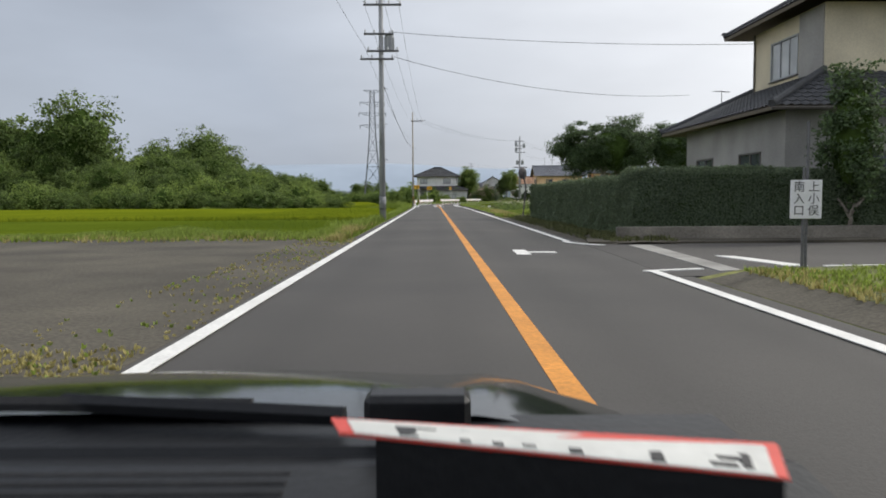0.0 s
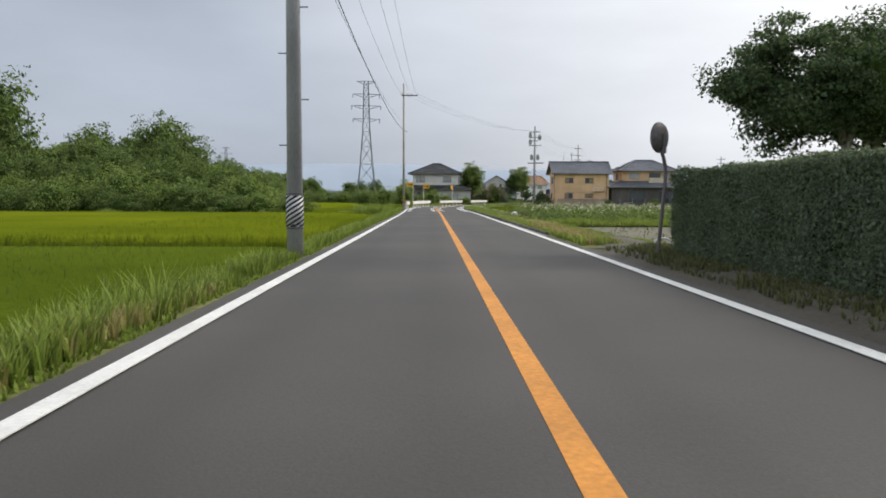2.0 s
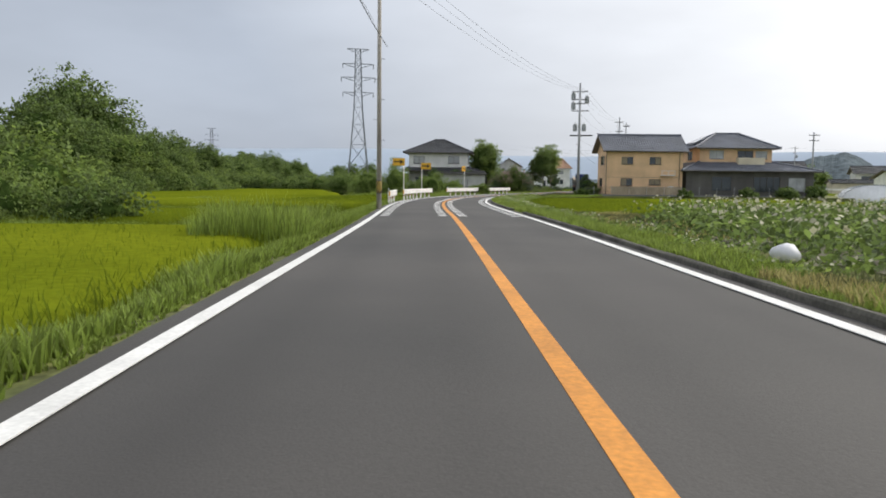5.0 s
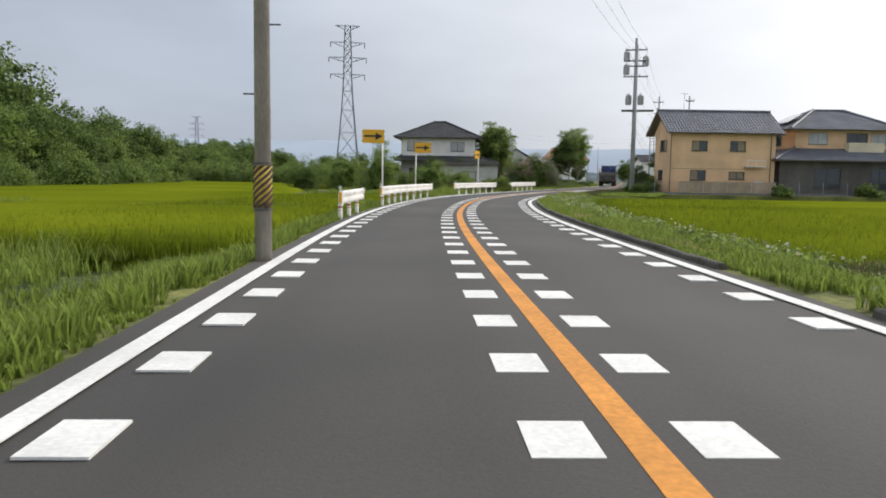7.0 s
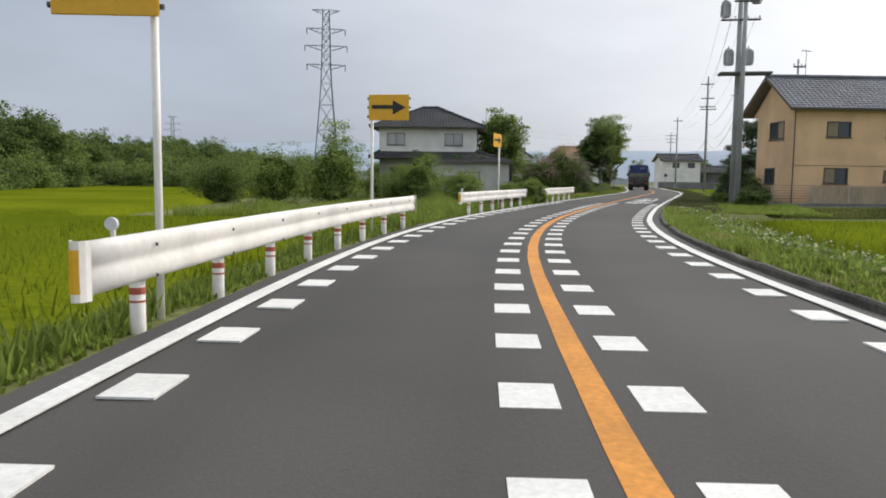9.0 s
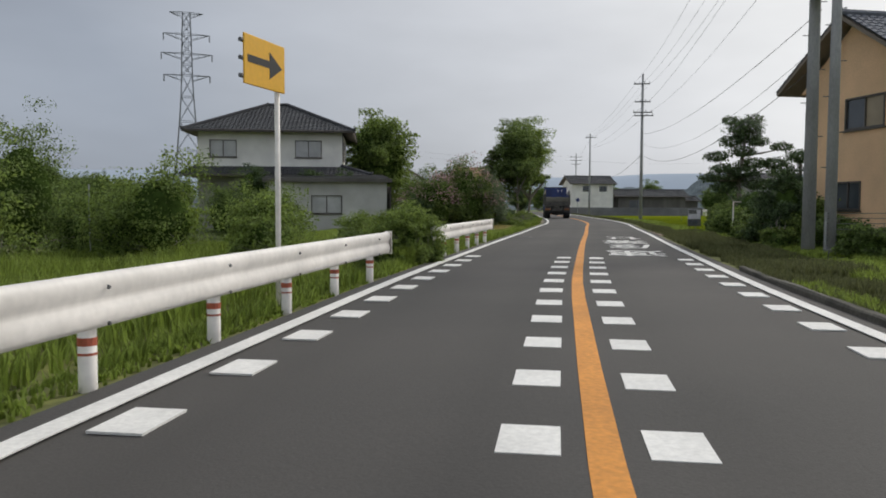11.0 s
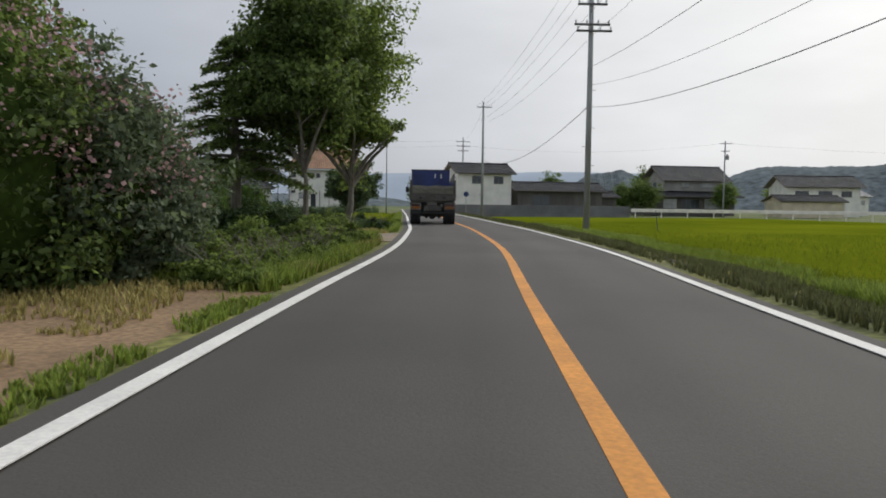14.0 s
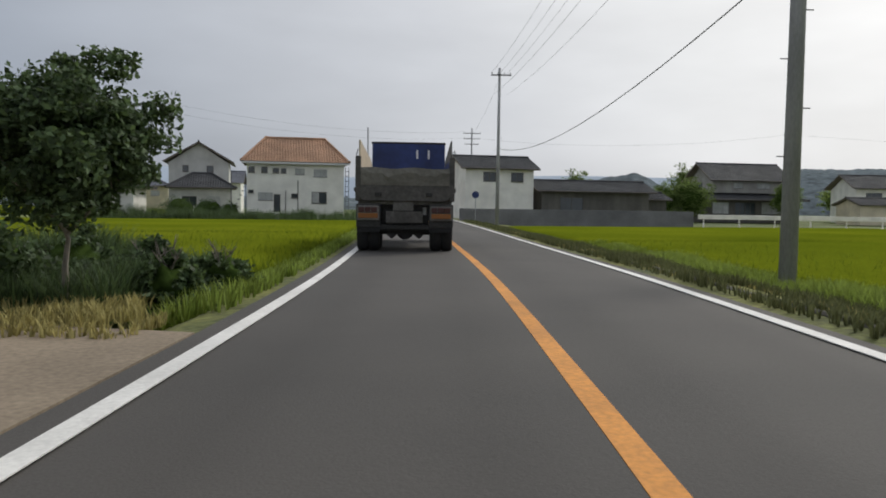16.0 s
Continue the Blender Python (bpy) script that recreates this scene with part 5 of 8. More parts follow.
for i, (x, y, h, r, mat) in enumerate(((-2.6, 149.2, 4.2, 2.1, LEAF_LIGHT), (-6.0, 151.0, 3.8, 2.2, LEAF_LIGHT), (1.0, 151.2, 2.3, 1.6, LEAF_LIGHT), (1.7, 150.6, 3.1, 1.45, LEAF_LIGHT), (4.2, 152.6, 2.2, 1.3, LEAF_LIGHT), (-2.8, 154.8, 4.4, 1.6, LEAF), (-0.6, 153.4, 1.9, 1.4, LEAF), (7.22, 147.05, 1.45, 0.70, LEAF_LIGHT), (6.5, 148.8, 1.4, 0.8, LEAF_LIGHT),
                                      (4.4, 148.4, 1.6, 1.1, LEAF_LIGHT), (-9.5, 153, 3.0, 2.2, LEAF), (3.2, 172.6, 2.6, 1.4, LEAF_LIGHT), (1.0, 173.5, 3.0, 1.6, LEAF), (11.3, 172.6, 2.0, 0.9, LEAF_DARK), (6.9, 147.9, 0.85, 0.6, LEAF), (6.2, 146.2, 0.9, 0.6, LEAF))):
    tree("wild_bush", "loose leafy green bush behind the guard rail", (x, y, -0.5), h + 0.4, r, r, 0.4, mat, 20000 if r < 0.9 else 13000, 0.024 if r < 0.9 else 0.038 if r < 1.7 else 0.048, 150 + i, 0.05, 34, 0.28, 0.25, 0.52, "wild bushes", "bush")
for y, o, h in ((145.78, -3.16, 1.4), (145.2, -3.45, 1.65), (145.9, -3.5, 1.6), (144.8, -3.8, 1.65), (146.3, -3.75, 1.5)):
    tree("rail_end_bush", "soft yellow-green bush growing over the guard rail's end", (*road(y, o), -0.3), h, 0.42, 0.46, 0.15, LEAF_LIGHT, 13000, 0.022, 180 + int(y * 4) % 9, 0.02, 24, 0.3, 0.2, 0.4, "rail end bushes", "bush")
for i in range(8):
    y = 173.4 + i * 0.85
    x, yy = road(y, -4.5 - 0.4 * (i % 3))
    tree("verge_shrub", "low leafy shrub growing over the verge", (x, yy, -0.3), 0.75 + 0.2 * ((i * 7) % 3), 0.75, 0.7, 0.15, LEAF_LIGHT, 7500, 0.036, 170 + i, 0.03, 20, 0.3, 0.3, 0.6, "verge shrubs", "bush")
for i in range(9):
    y = 178.6 + i * 0.72
    x, yy = road(y, -4.15 - 0.35 * (i % 3))
    tree("verge_shrub", "soft leafy green weeds crowding the verge", (x, yy, -0.3), 0.95 + 0.16 * ((i * 5) % 3), 0.62, 0.6, 0.15, LEAF_LIGHT, 6500, 0.034, 300 + i, 0.02, 22, 0.34, 0.3, 0.5, "verge shrubs", "bush")
tree("verge_shrub", "low leafy shrub at the foot of a tree", (20.9, 184.5, -0.3), 1.3, 0.75, 0.7, 0.15, LEAF_LIGHT, 8000, 0.036, 179, 0.03, 20, 0.3, 0.3, 0.6, "verge shrubs", "bush")
for i in range(8):
    y = 173.2 + i * 0.8
    x, yy = road(y, -3.85 - 0.2 * (i % 2))
    tree("verge_shrub", "soft leafy green weeds at the road's edge", (x, yy, -0.25), 0.62 + 0.08 * ((i * 5) % 3), 0.5, 0.5, 0.1, LEAF_LIGHT, 5000, 0.028, 320 + i, 0.015, 20, 0.34, 0.3, 0.5, "verge shrubs", "bush")
weeds("roadside_weeds", 173.2, 185.2, -3.55, -5.4, 6000, 0.33, GRASS, 159, "tall soft green weeds crowding the verge", -0.12)
weeds("roadside_weeds.001", 175.0, 181.0, -5.2, -7.4, 3600, 0.36, GRASS, 160, "tall soft green weeds before the forecourt", -0.12)
weeds("roadside_weeds.002", 173.0, 185.4, -3.4, -4.4, 1600, 0.22, DRY_GRASS, 161, "short dry grass at the road's edge", -0.05)
for i, (x, y, h, r) in enumerate(((17.2, 178.2, 0.7, 0.7), (16.6, 181.0, 1.0, 0.8), (18.2, 181.0, 1.25, 0.9), (19.0, 183.9, 1.2, 0.8), (21.0, 195.3, 1.2, 1.1), (18.6, 195.8, 1.4, 1.4), (22.4, 195.4, 1.1, 0.9), (16.0, 196.2, 1.3, 1.4), (25.2, 196.2, 0.6, 0.5), (20.6, 195.0, 1.0, 1.0), (22.1, 195.4, 1.1, 0.9), (21.3, 196.0, 1.2, 0.9), (23.2, 196.4, 0.9, 0.8), (24.2, 196.6, 0.7, 0.6), (19.4, 195.0, 2.3, 1.25), (17.4, 195.6, 1.9, 1.2), (23.4, 266.5, 2.2, 1.9), (26.2, 265.2, 2.0, 1.8), (28.2, 263.6, 1.6, 1.2), (24.5, 195.3, 0.6, 0.5), (17.6, 193.9, 2.75, 1.5))):
    tree("dark_shrub", "rounded dark green shrub", (x, y, -0.25), h + 0.2, r, r, 0.2, LEAF_DARK, 4600, 0.05, 190 + i, 0.04, 24, 0.18, 0.35, 0.74, "dark shrubs", "bush")
for i, (x, y, h, r) in enumerate(((46, 147.6, 1.6, 1.4), (42.5, 147.2, 1.4, 1.5), (38, 147.4, 1.2, 1.3), (20.4, 153.2, 2.5, 1.05), (30.5, 146.9, 0.9, 0.9))):
    tree("yard_bush", "rounded green bush in front of a house", (x, y, -0.1), h, r, r, 0.2, LEAF_DARK if i == 3 else LEAF, 12000 if i == 3 else 2600, 0.045 if i == 3 else 0.10, 205 + i, 0.05, 22, 0.22, 0.4, 0.66, "yard bushes", "bush")


# ---- utility poles, cables, pylon ----
def utility_pole(label, x, y, h, rz, arms, transformer=None, band=None, group="utility poles", r=0.17, steps_on=True, mat=None):
    t = thing("utility_pole", label, "utility pole", (x, y, 0), rz, group)
    shaft = Mesh()
    shaft.cyl((0, 0, -0.8), (0, 0, h), r, r * 0.62, 16)
    part("shaft", shaft, mat or POLE_CONC, t, "", True)
    for z, half, side in arms:
        a = Mesh()
        a.box(-half + side, half + side, -0.14 - r, -0.04 - r * 0.8, z - 0.045, z + 0.045, None, 0.01)
        arm = part("crossarm", a, DARK_STEEL, t)
        for k in (-0.92, -0.3, 0.34, 0.92):
            q = Mesh()
            cx = side + half * k
            q.cyl((cx, -0.09 - r, z + 0.04), (cx, -0.09 - r, z + 0.10), 0.03, 0.03, 8).cyl((cx, -0.09 - r, z + 0.10), (cx, -0.09 - r, z + 0.20), 0.055, 0.04, 8)
            part("insulator", q, SIGN_WHITE, arm)
    if transformer:
        for dx, z in transformer:
            q = Mesh()
            q.cyl((dx, 0, z - 0.42), (dx, 0, z + 0.36), 0.23, 0.23, 14).cyl((dx, 0, z + 0.36), (dx, 0, z + 0.46), 0.23, 0.12, 14).cyl((dx, 0.1, z + 0.44), (dx, 0.1, z + 0.6), 0.04, 0.03, 6)
            for k in range(6):
                a = k * math.pi / 3
                q.box(-0.012, 0.012, 0.22, 0.28, -0.35, 0.25, pose(dx, 0, z, 0, 0, math.degrees(a)))
            part("transformer", q, STEEL, t, "grey ribbed pole transformer")
    if band:
        z0, z1, ma, mb = band
        q = Mesh()
        q.cyl((0, 0, z0), (0, 0, z1), r + 0.008, r + 0.004, 16)
        b = part("marker_band", q, ma, t, "warning sleeve with slanted stripes", True)
        st = Mesh()
        for k in range(10):
            zz = z0 + (z1 - z0) * (k - 3) / 6.5
            loop_lo, loop_hi = [], []
            for i in range(17):
                a = math.pi * (1.0 + i / 16 * 1.0)
                lo = min(max(zz + i / 16 * 0.34, z0), z1)
                hi = min(max(lo + 0.05 if zz + i / 16 * 0.34 > z0 - 0.05 else z0, z0), z1)
                loop_lo.append(((r + 0.013) * math.cos(a), (r + 0.013) * math.sin(a), lo))
                loop_hi.append(((r + 0.013) * math.cos(a), (r + 0.013) * math.sin(a), hi))
            st.rings([loop_lo, loop_hi], close=False)
        part("stripe", st, mb, b)
        for zz in (z0 - 0.03, z1 + 0.03):
            part("strap", Mesh().cyl((0, 0, zz - 0.012), (0, 0, zz + 0.012), r + 0.012, r + 0.012, 16), DARK_STEEL, t)
    if steps_on:
        for k in range(6):
            q = Mesh()
            zz = 2.2 + k * 0.9
            sgn = 1 if k % 2 else -1
            q.cyl((0, 0, zz), (sgn * (r + 0.13), 0, zz), 0.012, 0.012, 5)
            part("step_bolt", q, DARK_STEEL, t)
    return t


ARMS4 = [(10.85, 0.95, 0.1), (9.4, 0.75, -0.1), (8.55, 0.8, 0.1), (8.15, 0.85, -0.2)]
utility_pole("tall concrete utility pole with four crossarms, striped sleeve", -2.14, 39.5, 11.8, 0, ARMS4, [(0.42, 9.0)], (0.58, 1.20, SIGN_WHITE, BLACK), r=0.168)
utility_pole("tall concrete utility pole with a yellow and black sleeve", -1.36, 95.1, 11.6, 0, [(10.5, 0.75, 0.55)], None, (0.70, 1.26, SLEEVE_YELLOW, SLEEVE_DARK), r=0.118, mat=POLE_WARM)
utility_pole("paired concrete pole with a row of transformers", 18.75, 149.6, 12.9, -12, [(11.9, 0.9, 0), (11.0, 0.8, 0), (9.7, 1.0, 0)], [(-0.5, 7.8), (0.5, 7.8), (-0.75, 11.4), (0.8, 11.0), (-0.75, 10.3)], None, r=0.18)
utility_pole("slimmer concrete pole standing beside the paired one", 18.5, 148.4, 12.2, -12, [(10.4, 0.6, 0)], None, None, r=0.15)
m = Mesh()
m.box(-1.1, 1.5, -0.45, 0.45, -0.06, 0.06, None, 0.02)
ob = lone("transformer_platform", m, DARK_STEEL, "steel platform carried between two poles", "platform")
ob.matrix_world = pose(18.65, 149.0, 6.85, 0, 0, -12)
utility_pole("tall concrete utility pole with four crossarms beside rice", 35.44, 196.5, 13.2, -17, [(12.3, 0.72, -0.1), (10.7, 0.7, 0), (9.75, 0.85, 0), (9.45, 0.85, 0.1)], None, None, r=0.165)
utility_pole("concrete utility pole beside the road", 48.0, 242.0, 12.3, -17, [(11.7, 0.8, 0.1)], None, None, r=0.16)
utility_pole("distant utility pole with crossarms", 104.2, 272.0, 12.4, -30, [(11.9, 1.0, 0), (10.6, 0.7, 0)], [(0.4, 9.6)], None, r=0.17)
utility_pole("distant utility pole with crossarms", 64.3, 292.7, 13.0, -15, [(12.2, 1.3, 0), (11.4, 1.2, 0), (10.6, 1.0, 0)], None, None, r=0.17)
utility_pole("distant utility pole behind houses", 17.0, 275.0, 13.4, 20, [(13.0, 0.9, 0), (12.0, 0.9, 0)], [(-0.4, 10.6)], None, r=0.17)
utility_pole("distant utility pole behind the fields", 2.5, 268.0, 9.4, 20, [(9.0, 0.6, 0)], None, None, r=0.14)
utility_pole("distant utility pole behind the fields", 0.8, 262.0, 9.8, 20, [(9.4, 0.6, 0)], None, None, r=0.14)
utility_pole("distant utility pole beyond the houses", 60.0, 176.0, 9.5, -10, [(9.0, 0.8, 0), (8.2, 0.7, 0)], None, None, r=0.16)
utility_pole("slim bare pole beside the road", 38.6, 247.6, 7.7, -17, [], None, None, r=0.09, steps_on=False)
utility_pole("thin service pole behind the ochre house", 26.6, 158.6, 9.2, 0, [(8.7, 0.4, 0)], None, None, r=0.10)


def cable(a, b, sag, r=0.0075, label="thin black overhead cable between poles"):
    a, b = Vector(a), Vector(b)
    n = 18
    pts = [a.lerp(b, k / n) - Vector((0, 0, sag * 4 * (k / n) * (1 - k / n))) for k in range(n + 1)]
    ob = lone("overhead_cable", Mesh().tube(pts, r, 5), WIRE, label, "cable", "", "overhead cables", True)
    return ob


P0, P1, P2, PR, PA, PB, PD = (-3.0, -14, 0), (-2.2, 39.3, 0), (-1.0, 94.9, 0), (18.8, 149.4, 0), (35.6, 196.7, 0), (48.0, 241.8, 0), (64.3, 292.5, 0)


def up(p, dx, z):
    return (p[0] + dx, p[1], z)


for dx, z1, z0, z2 in ((-0.8, 11.05, 11.0, 10.7), (0.25, 11.05, 11.0, 10.75), (0.95, 11.05, 11.0, 10.7), (-0.75, 8.75, 8.7, 8.3)):
    cable(up(P0, dx, z0), up(P1, dx, z1), 0.7)
    cable(up(P1, dx, z1), up(P2, dx * 0.8, z2), 0.9)
cable(up(P1, 0.0, 7.4), up(P2, 0, 7.2), 1.1, 0.016)
cable(up(P1, 0.6, 8.3), (16, 46, 7.2), 0.7, 0.012)
cable(up(P1, 0.6, 9.5), (30, 36, 9.0), 0.7, 0.012)
for dx, z2, z3 in ((-0.6, 10.7, 12.1), (0.1, 10.75, 12.1), (0.8, 10.7, 12.05)):
    cable(up(P2, dx, z2), up(PR, dx, z3), 0.9)
for dx, z3, z4 in ((-0.8, 12.1, 12.5), (0.0, 12.1, 12.5), (0.7, 12.1, 12.45), (-0.6, 9.9, 9.9), (0.7, 9.9, 9.9)):
    cable(up(PR, dx, z3), up(PA, dx, z4), 0.8)
cable(up(PR, 0.0, 6.44), up(PA, 0, 7.84), 0.80, 0.010, "thin black overhead cable between poles")
cable(up(PR, 0.0, 5.55), up(PA, 0, 6.99), 1.35, 0.007, "thin black overhead cable between poles")
cable(up(PR, 0.0, 5.06), up(PA, 0, 5.93), 1.42, 0.011, "thick black overhead cable between poles")
for dx, z4, z5 in ((-0.7, 12.5, 11.9), (0.0, 12.5, 11.9), (0.6, 12.45, 11.9), (-0.5, 9.9, 10.2), (0.6, 9.9, 10.2)):
    cable(up(PA, dx, z4), up(PB, dx, z5), 0.6)
cable(up(PA, 0, 6.05), up(PB, 0, 5.9), 1.3, 0.016, "thick black overhead cable between poles")
cable(up(PB, 0, 11.8), up(PD, 0, 12.4), 0.8)
cable(up(PD, -1, 12.4), (17, 275, 13.1), 1.5)
cable(up(PD, -1, 11.5), (17, 275, 12.1), 1.5)
cable(up(PD, 1, 11.5), (104, 272, 12.0), 1.3)
cable((104, 272, 12.0), (190, 250, 12.0), 1.3)


def pylon(label, x, y, s, rz):
    """A lattice transmission tower, 44 m high at s = 1."""
    t = thing("transmission_tower", label, "pylon", (x, y, -0.5), rz, "transmission towers")
    prof = [(0, 3.6), (7, 2.95), (14, 2.3), (20.5, 1.75), (26, 1.35), (30.8, 1.15), (33.2, 1.1), (35.6, 1.05), (37.8, 1.0), (39.9, 0.95), (42.2, 0.85), (44.6, 0.8)]
    corner = ((-1, -1), (1, -1), (1, 1), (-1, 1))
    for cx, cy in corner:
        part("leg", Mesh().tube([(cx * w * s, cy * w * s, z * s) for z, w in prof], 0.13 * s, 5), PYLON, t)
    br = Mesh()
    for (z0, w0), (z1, w1) in zip(prof, prof[1:]):
        for i in range(4):
            (ax, ay), (bx, by) = corner[i], corner[(i + 1) % 4]
            A0, B0 = Vector((ax * w0, ay * w0, z0)) * s, Vector((bx * w0, by * w0, z0)) * s
            A1, B1 = Vector((ax * w1, ay * w1, z1)) * s, Vector((bx * w1, by * w1, z1)) * s
            br.tube([A0, B1], 0.065 * s, 4).tube([B0, A1], 0.065 * s, 4).tube([A1, B1], 0.065 * s, 4)
    part("bracing", br, PYLON, t)
    for z, half in ((44.6, 3.6), (39.9, 4.9), (35.6, 5.4), (30.8, 4.9)):
        for sg in (-1, 1):
            a = Mesh()
            tip = Vector((sg * half, 0, z)) * s
            for cy in (-0.9, 0.9):
                a.tube([Vector((sg * 0.9, cy, z)) * s, tip], 0.075 * s, 4).tube([Vector((sg * 0.95, cy, z - 1.3)) * s if z < 44 else Vector((sg * 0.85, cy, z - 1.0)) * s, tip], 0.065 * s, 4)
            for f in (0.35, 0.65):
                q = Vector((sg * (0.9 + (half - 0.9) * f), 0, z)) * s
                a.tube([q, q - Vector((0, 0, 1.3 * (1 - f))) * s], 0.05 * s, 4)
            arm = part("arm", a, PYLON, t)
            if z < 44:
                part("insulator_string", Mesh().cyl(tip, tip - Vector((0, 0, 1.5)) * s, 0.13 * s, 0.13 * s, 6), PYLON, arm)
    return t


pylon("tall grey lattice transmission tower above the fields", -20.7, 311.5, 1.0, 8)
pylon("far hazy lattice transmission tower", -136, 560, 0.8, 20)
pylon("far hazy lattice transmission tower", -260, 900, 0.9, 20)


# ---- guard rails and signs ----
RAIL_SEC = [(0.0, 0.74), (0.035, 0.735), (0.058, 0.70), (0.064, 0.66), (0.058, 0.615), (0.042, 0.585), (0.038, 0.565), (0.042, 0.545), (0.058, 0.515), (0.064, 0.47), (0.058, 0.43), (0.035, 0.395), (0.0, 0.39), (-0.012, 0.40), (-0.012, 0.73)]


def guard_rail(y0, y1, last=0.6, gap=1.67, off=-3.12, plate=True):
    t = thing("guard_rail", "white steel guard rail on red-banded posts", "guard rail", (0, 0, 0), 0, "roadside guard rails")
    loops = [[(*road(y, off + o), z) for o, z in RAIL_SEC] for y in steps(y0, y1, 0.7)]
    part("beam", Mesh().rings(loops), RAIL_WHITE, t, "", True)
    n = int((y1 - last - y0 - 0.2) / gap) + 1
    for k in range(n):
        y = y1 - last - gap * k
        x, yy = road(y, off - 0.075)
        q = Mesh().cyl((x, yy, -0.6), (x, yy, 0.66), 0.058, 0.058, 12)
        post = part("post", q, RAIL_WHITE, t, "", True)
        for z, half in ((0.30, 0.026), (0.22, 0.008)):
            part("reflective_band", Mesh().cyl((x, yy, z - half), (x, yy, z + half), 0.061, 0.061, 12), RED_BAND, post)
        for dz in (0.68, 0.45):
            bx, by = road(y, off + 0.078)
            ex, ey = road(y, off + 0.092)
            part("bolt", Mesh().cyl((bx, by, dz - 0.03), (ex, ey, dz - 0.03), 0.016, 0.012, 6), DARK_STEEL, t)
    for y, sgn in ((y0, -1), (y1, 1)):
        loops = []
        for k in range(7):
            a = math.pi * k / 6
            px, py = road(y + sgn * 0.10 * math.sin(a), off + 0.03 + 0.06 * math.cos(a))
            loops.append([(px, py, 0.755), (px, py, 0.375)])
        fold = Mesh()
        fold.rings(loops, close=False)
        e = part("end_plate", fold, RAIL_WHITE, t)
        if plate and sgn < 0:
            d = Mesh()
            lo = []
            for k in range(2, 6):
                a = math.pi * k / 6
                px, py = road(y + sgn * 0.106 * math.sin(a), off + 0.03 + 0.066 * math.cos(a))
                lo.append([(px, py, 0.70), (px, py, 0.43)])
            d.rings(lo, close=False)
            part("marker_plate", d, SIGN_YELLOW, e, "yellow end marker")
    x, yy = road(y0 + 0.6, off - 0.075)
    q = Mesh().cyl((x, yy, 0.66), (x, yy, 0.80), 0.02, 0.02, 8)
    dl = part("delineator", q, RAIL_WHITE, t, "small round reflector")
    sx_, sy_ = road(y0 + 0.585, off - 0.075)
    part("reflector", Mesh().cyl((x, yy, 0.82), (sx_, sy_ - 0.02, 0.82), 0.045, 0.045, 14), SIGN_WHITE, dl)
    return t


for a, b, c in ((104.45, 109.0, 0.6), (113.35, 126.6, 0.62), (131.85, 142.35, 0.7), (145.85, 155.2, 0.96)):
    guard_rail(a, b, c, plate=a < 140)


def arrow_sign(label, x, y, rz, zlo, w, h, side=1):
    """A yellow board with a black arrow on a steel post."""
    t = thing("curve_sign", label, "road sign", (x, y, 0), rz, "curve warning signs")
    part("post", Mesh().cyl((side * (w / 2 - 0.06), 0.05, -0.6), (side * (w / 2 - 0.06), 0.05, zlo + h), 0.032, 0.032, 12), RAIL_WHITE, t, "", True)
    bd = part("board", Mesh().box(-w / 2, w / 2, -0.02, 0.0, zlo, zlo + h, None, 0.008), SIGN_YELLOW, t)
    zc, m2 = zlo + h / 2, Mesh()
    arrow = [(-w * 0.42, -0.03), (w * 0.10, -0.03), (w * 0.10, -h * 0.28), (w * 0.42, 0), (w * 0.10, h * 0.28), (w * 0.10, 0.05), (-w * 0.42, 0.05)]
    n = len(arrow)
    vs = [(a, -0.0235, zc + b) for a, b in arrow] + [(a, -0.0205, zc + b) for a, b in arrow]
    m2.add(vs, [tuple(range(n)), tuple(range(2 * n - 1, n - 1, -1))] + [(i, n + i, n + (i + 1) % n, (i + 1) % n) for i in range(n)])
    part("arrow", m2, BLACK, bd)
    for zz in (zlo + 0.08, zc, zlo + h - 0.08):
        part("clamp", Mesh().box(w / 2 - 0.16, w / 2 + 0.03, 0.0, 0.03, zz - 0.02, zz + 0.02), DARK_STEEL, t)
        part("rail_end", Mesh().cyl((-w / 2 - 0.03, 0.01, zz), (-w / 2 + 0.03, 0.01, zz), 0.025, 0.025, 8), DARK_STEEL, t)
    return t


arrow_sign("yellow curve sign with a black arrow on a post", -1.12, 115.2, 0, 2.42, 0.85, 0.53)
arrow_sign("yellow curve sign with a black arrow, turned on its post", 4.78, 139.55, 62, 2.45, 0.85, 0.53)
arrow_sign("yellow curve sign with a black arrow on a post", 0.86, 124.9, -10, 2.35, 0.85, 0.53, -1)


def lettered_board():
    """White board on two posts with two columns of black characters."""
    t = thing("direction_board", "white board with black characters on thin posts", "sign", (5.33, 10.55, 0), -4)
    for dx in (-0.02, 0.06):
        part("post", Mesh().cyl((dx, 0.05 + dx, -0.3), (dx, 0.05 + dx, 1.55 if dx < 0 else 2.2), 0.022, 0.022, 8), DARK_STEEL, t)
    part("board", Mesh().box(-0.215, 0.215, -0.015, 0.012, 0.84, 1.38, None, 0.006), SIGN_WHITE, t)
    for col, word in ((0.10, "上小俣"), (-0.10, "南入口")):
        for k, ch in enumerate(word):
            cu = bpy.data.curves.new("character", "FONT")
            cu.body, cu.size, cu.align_x, cu.align_y, cu.extrude = ch, 0.16, "CENTER", "CENTER", 0.001
            cu.materials.append(BLACK)
            ob = new("character", cu)
            ob.parent = t
            ob.matrix_basis = pose(col, -0.0175, 1.275 - 0.165 * k, 90, 0, 0)
    return t


lettered_board()


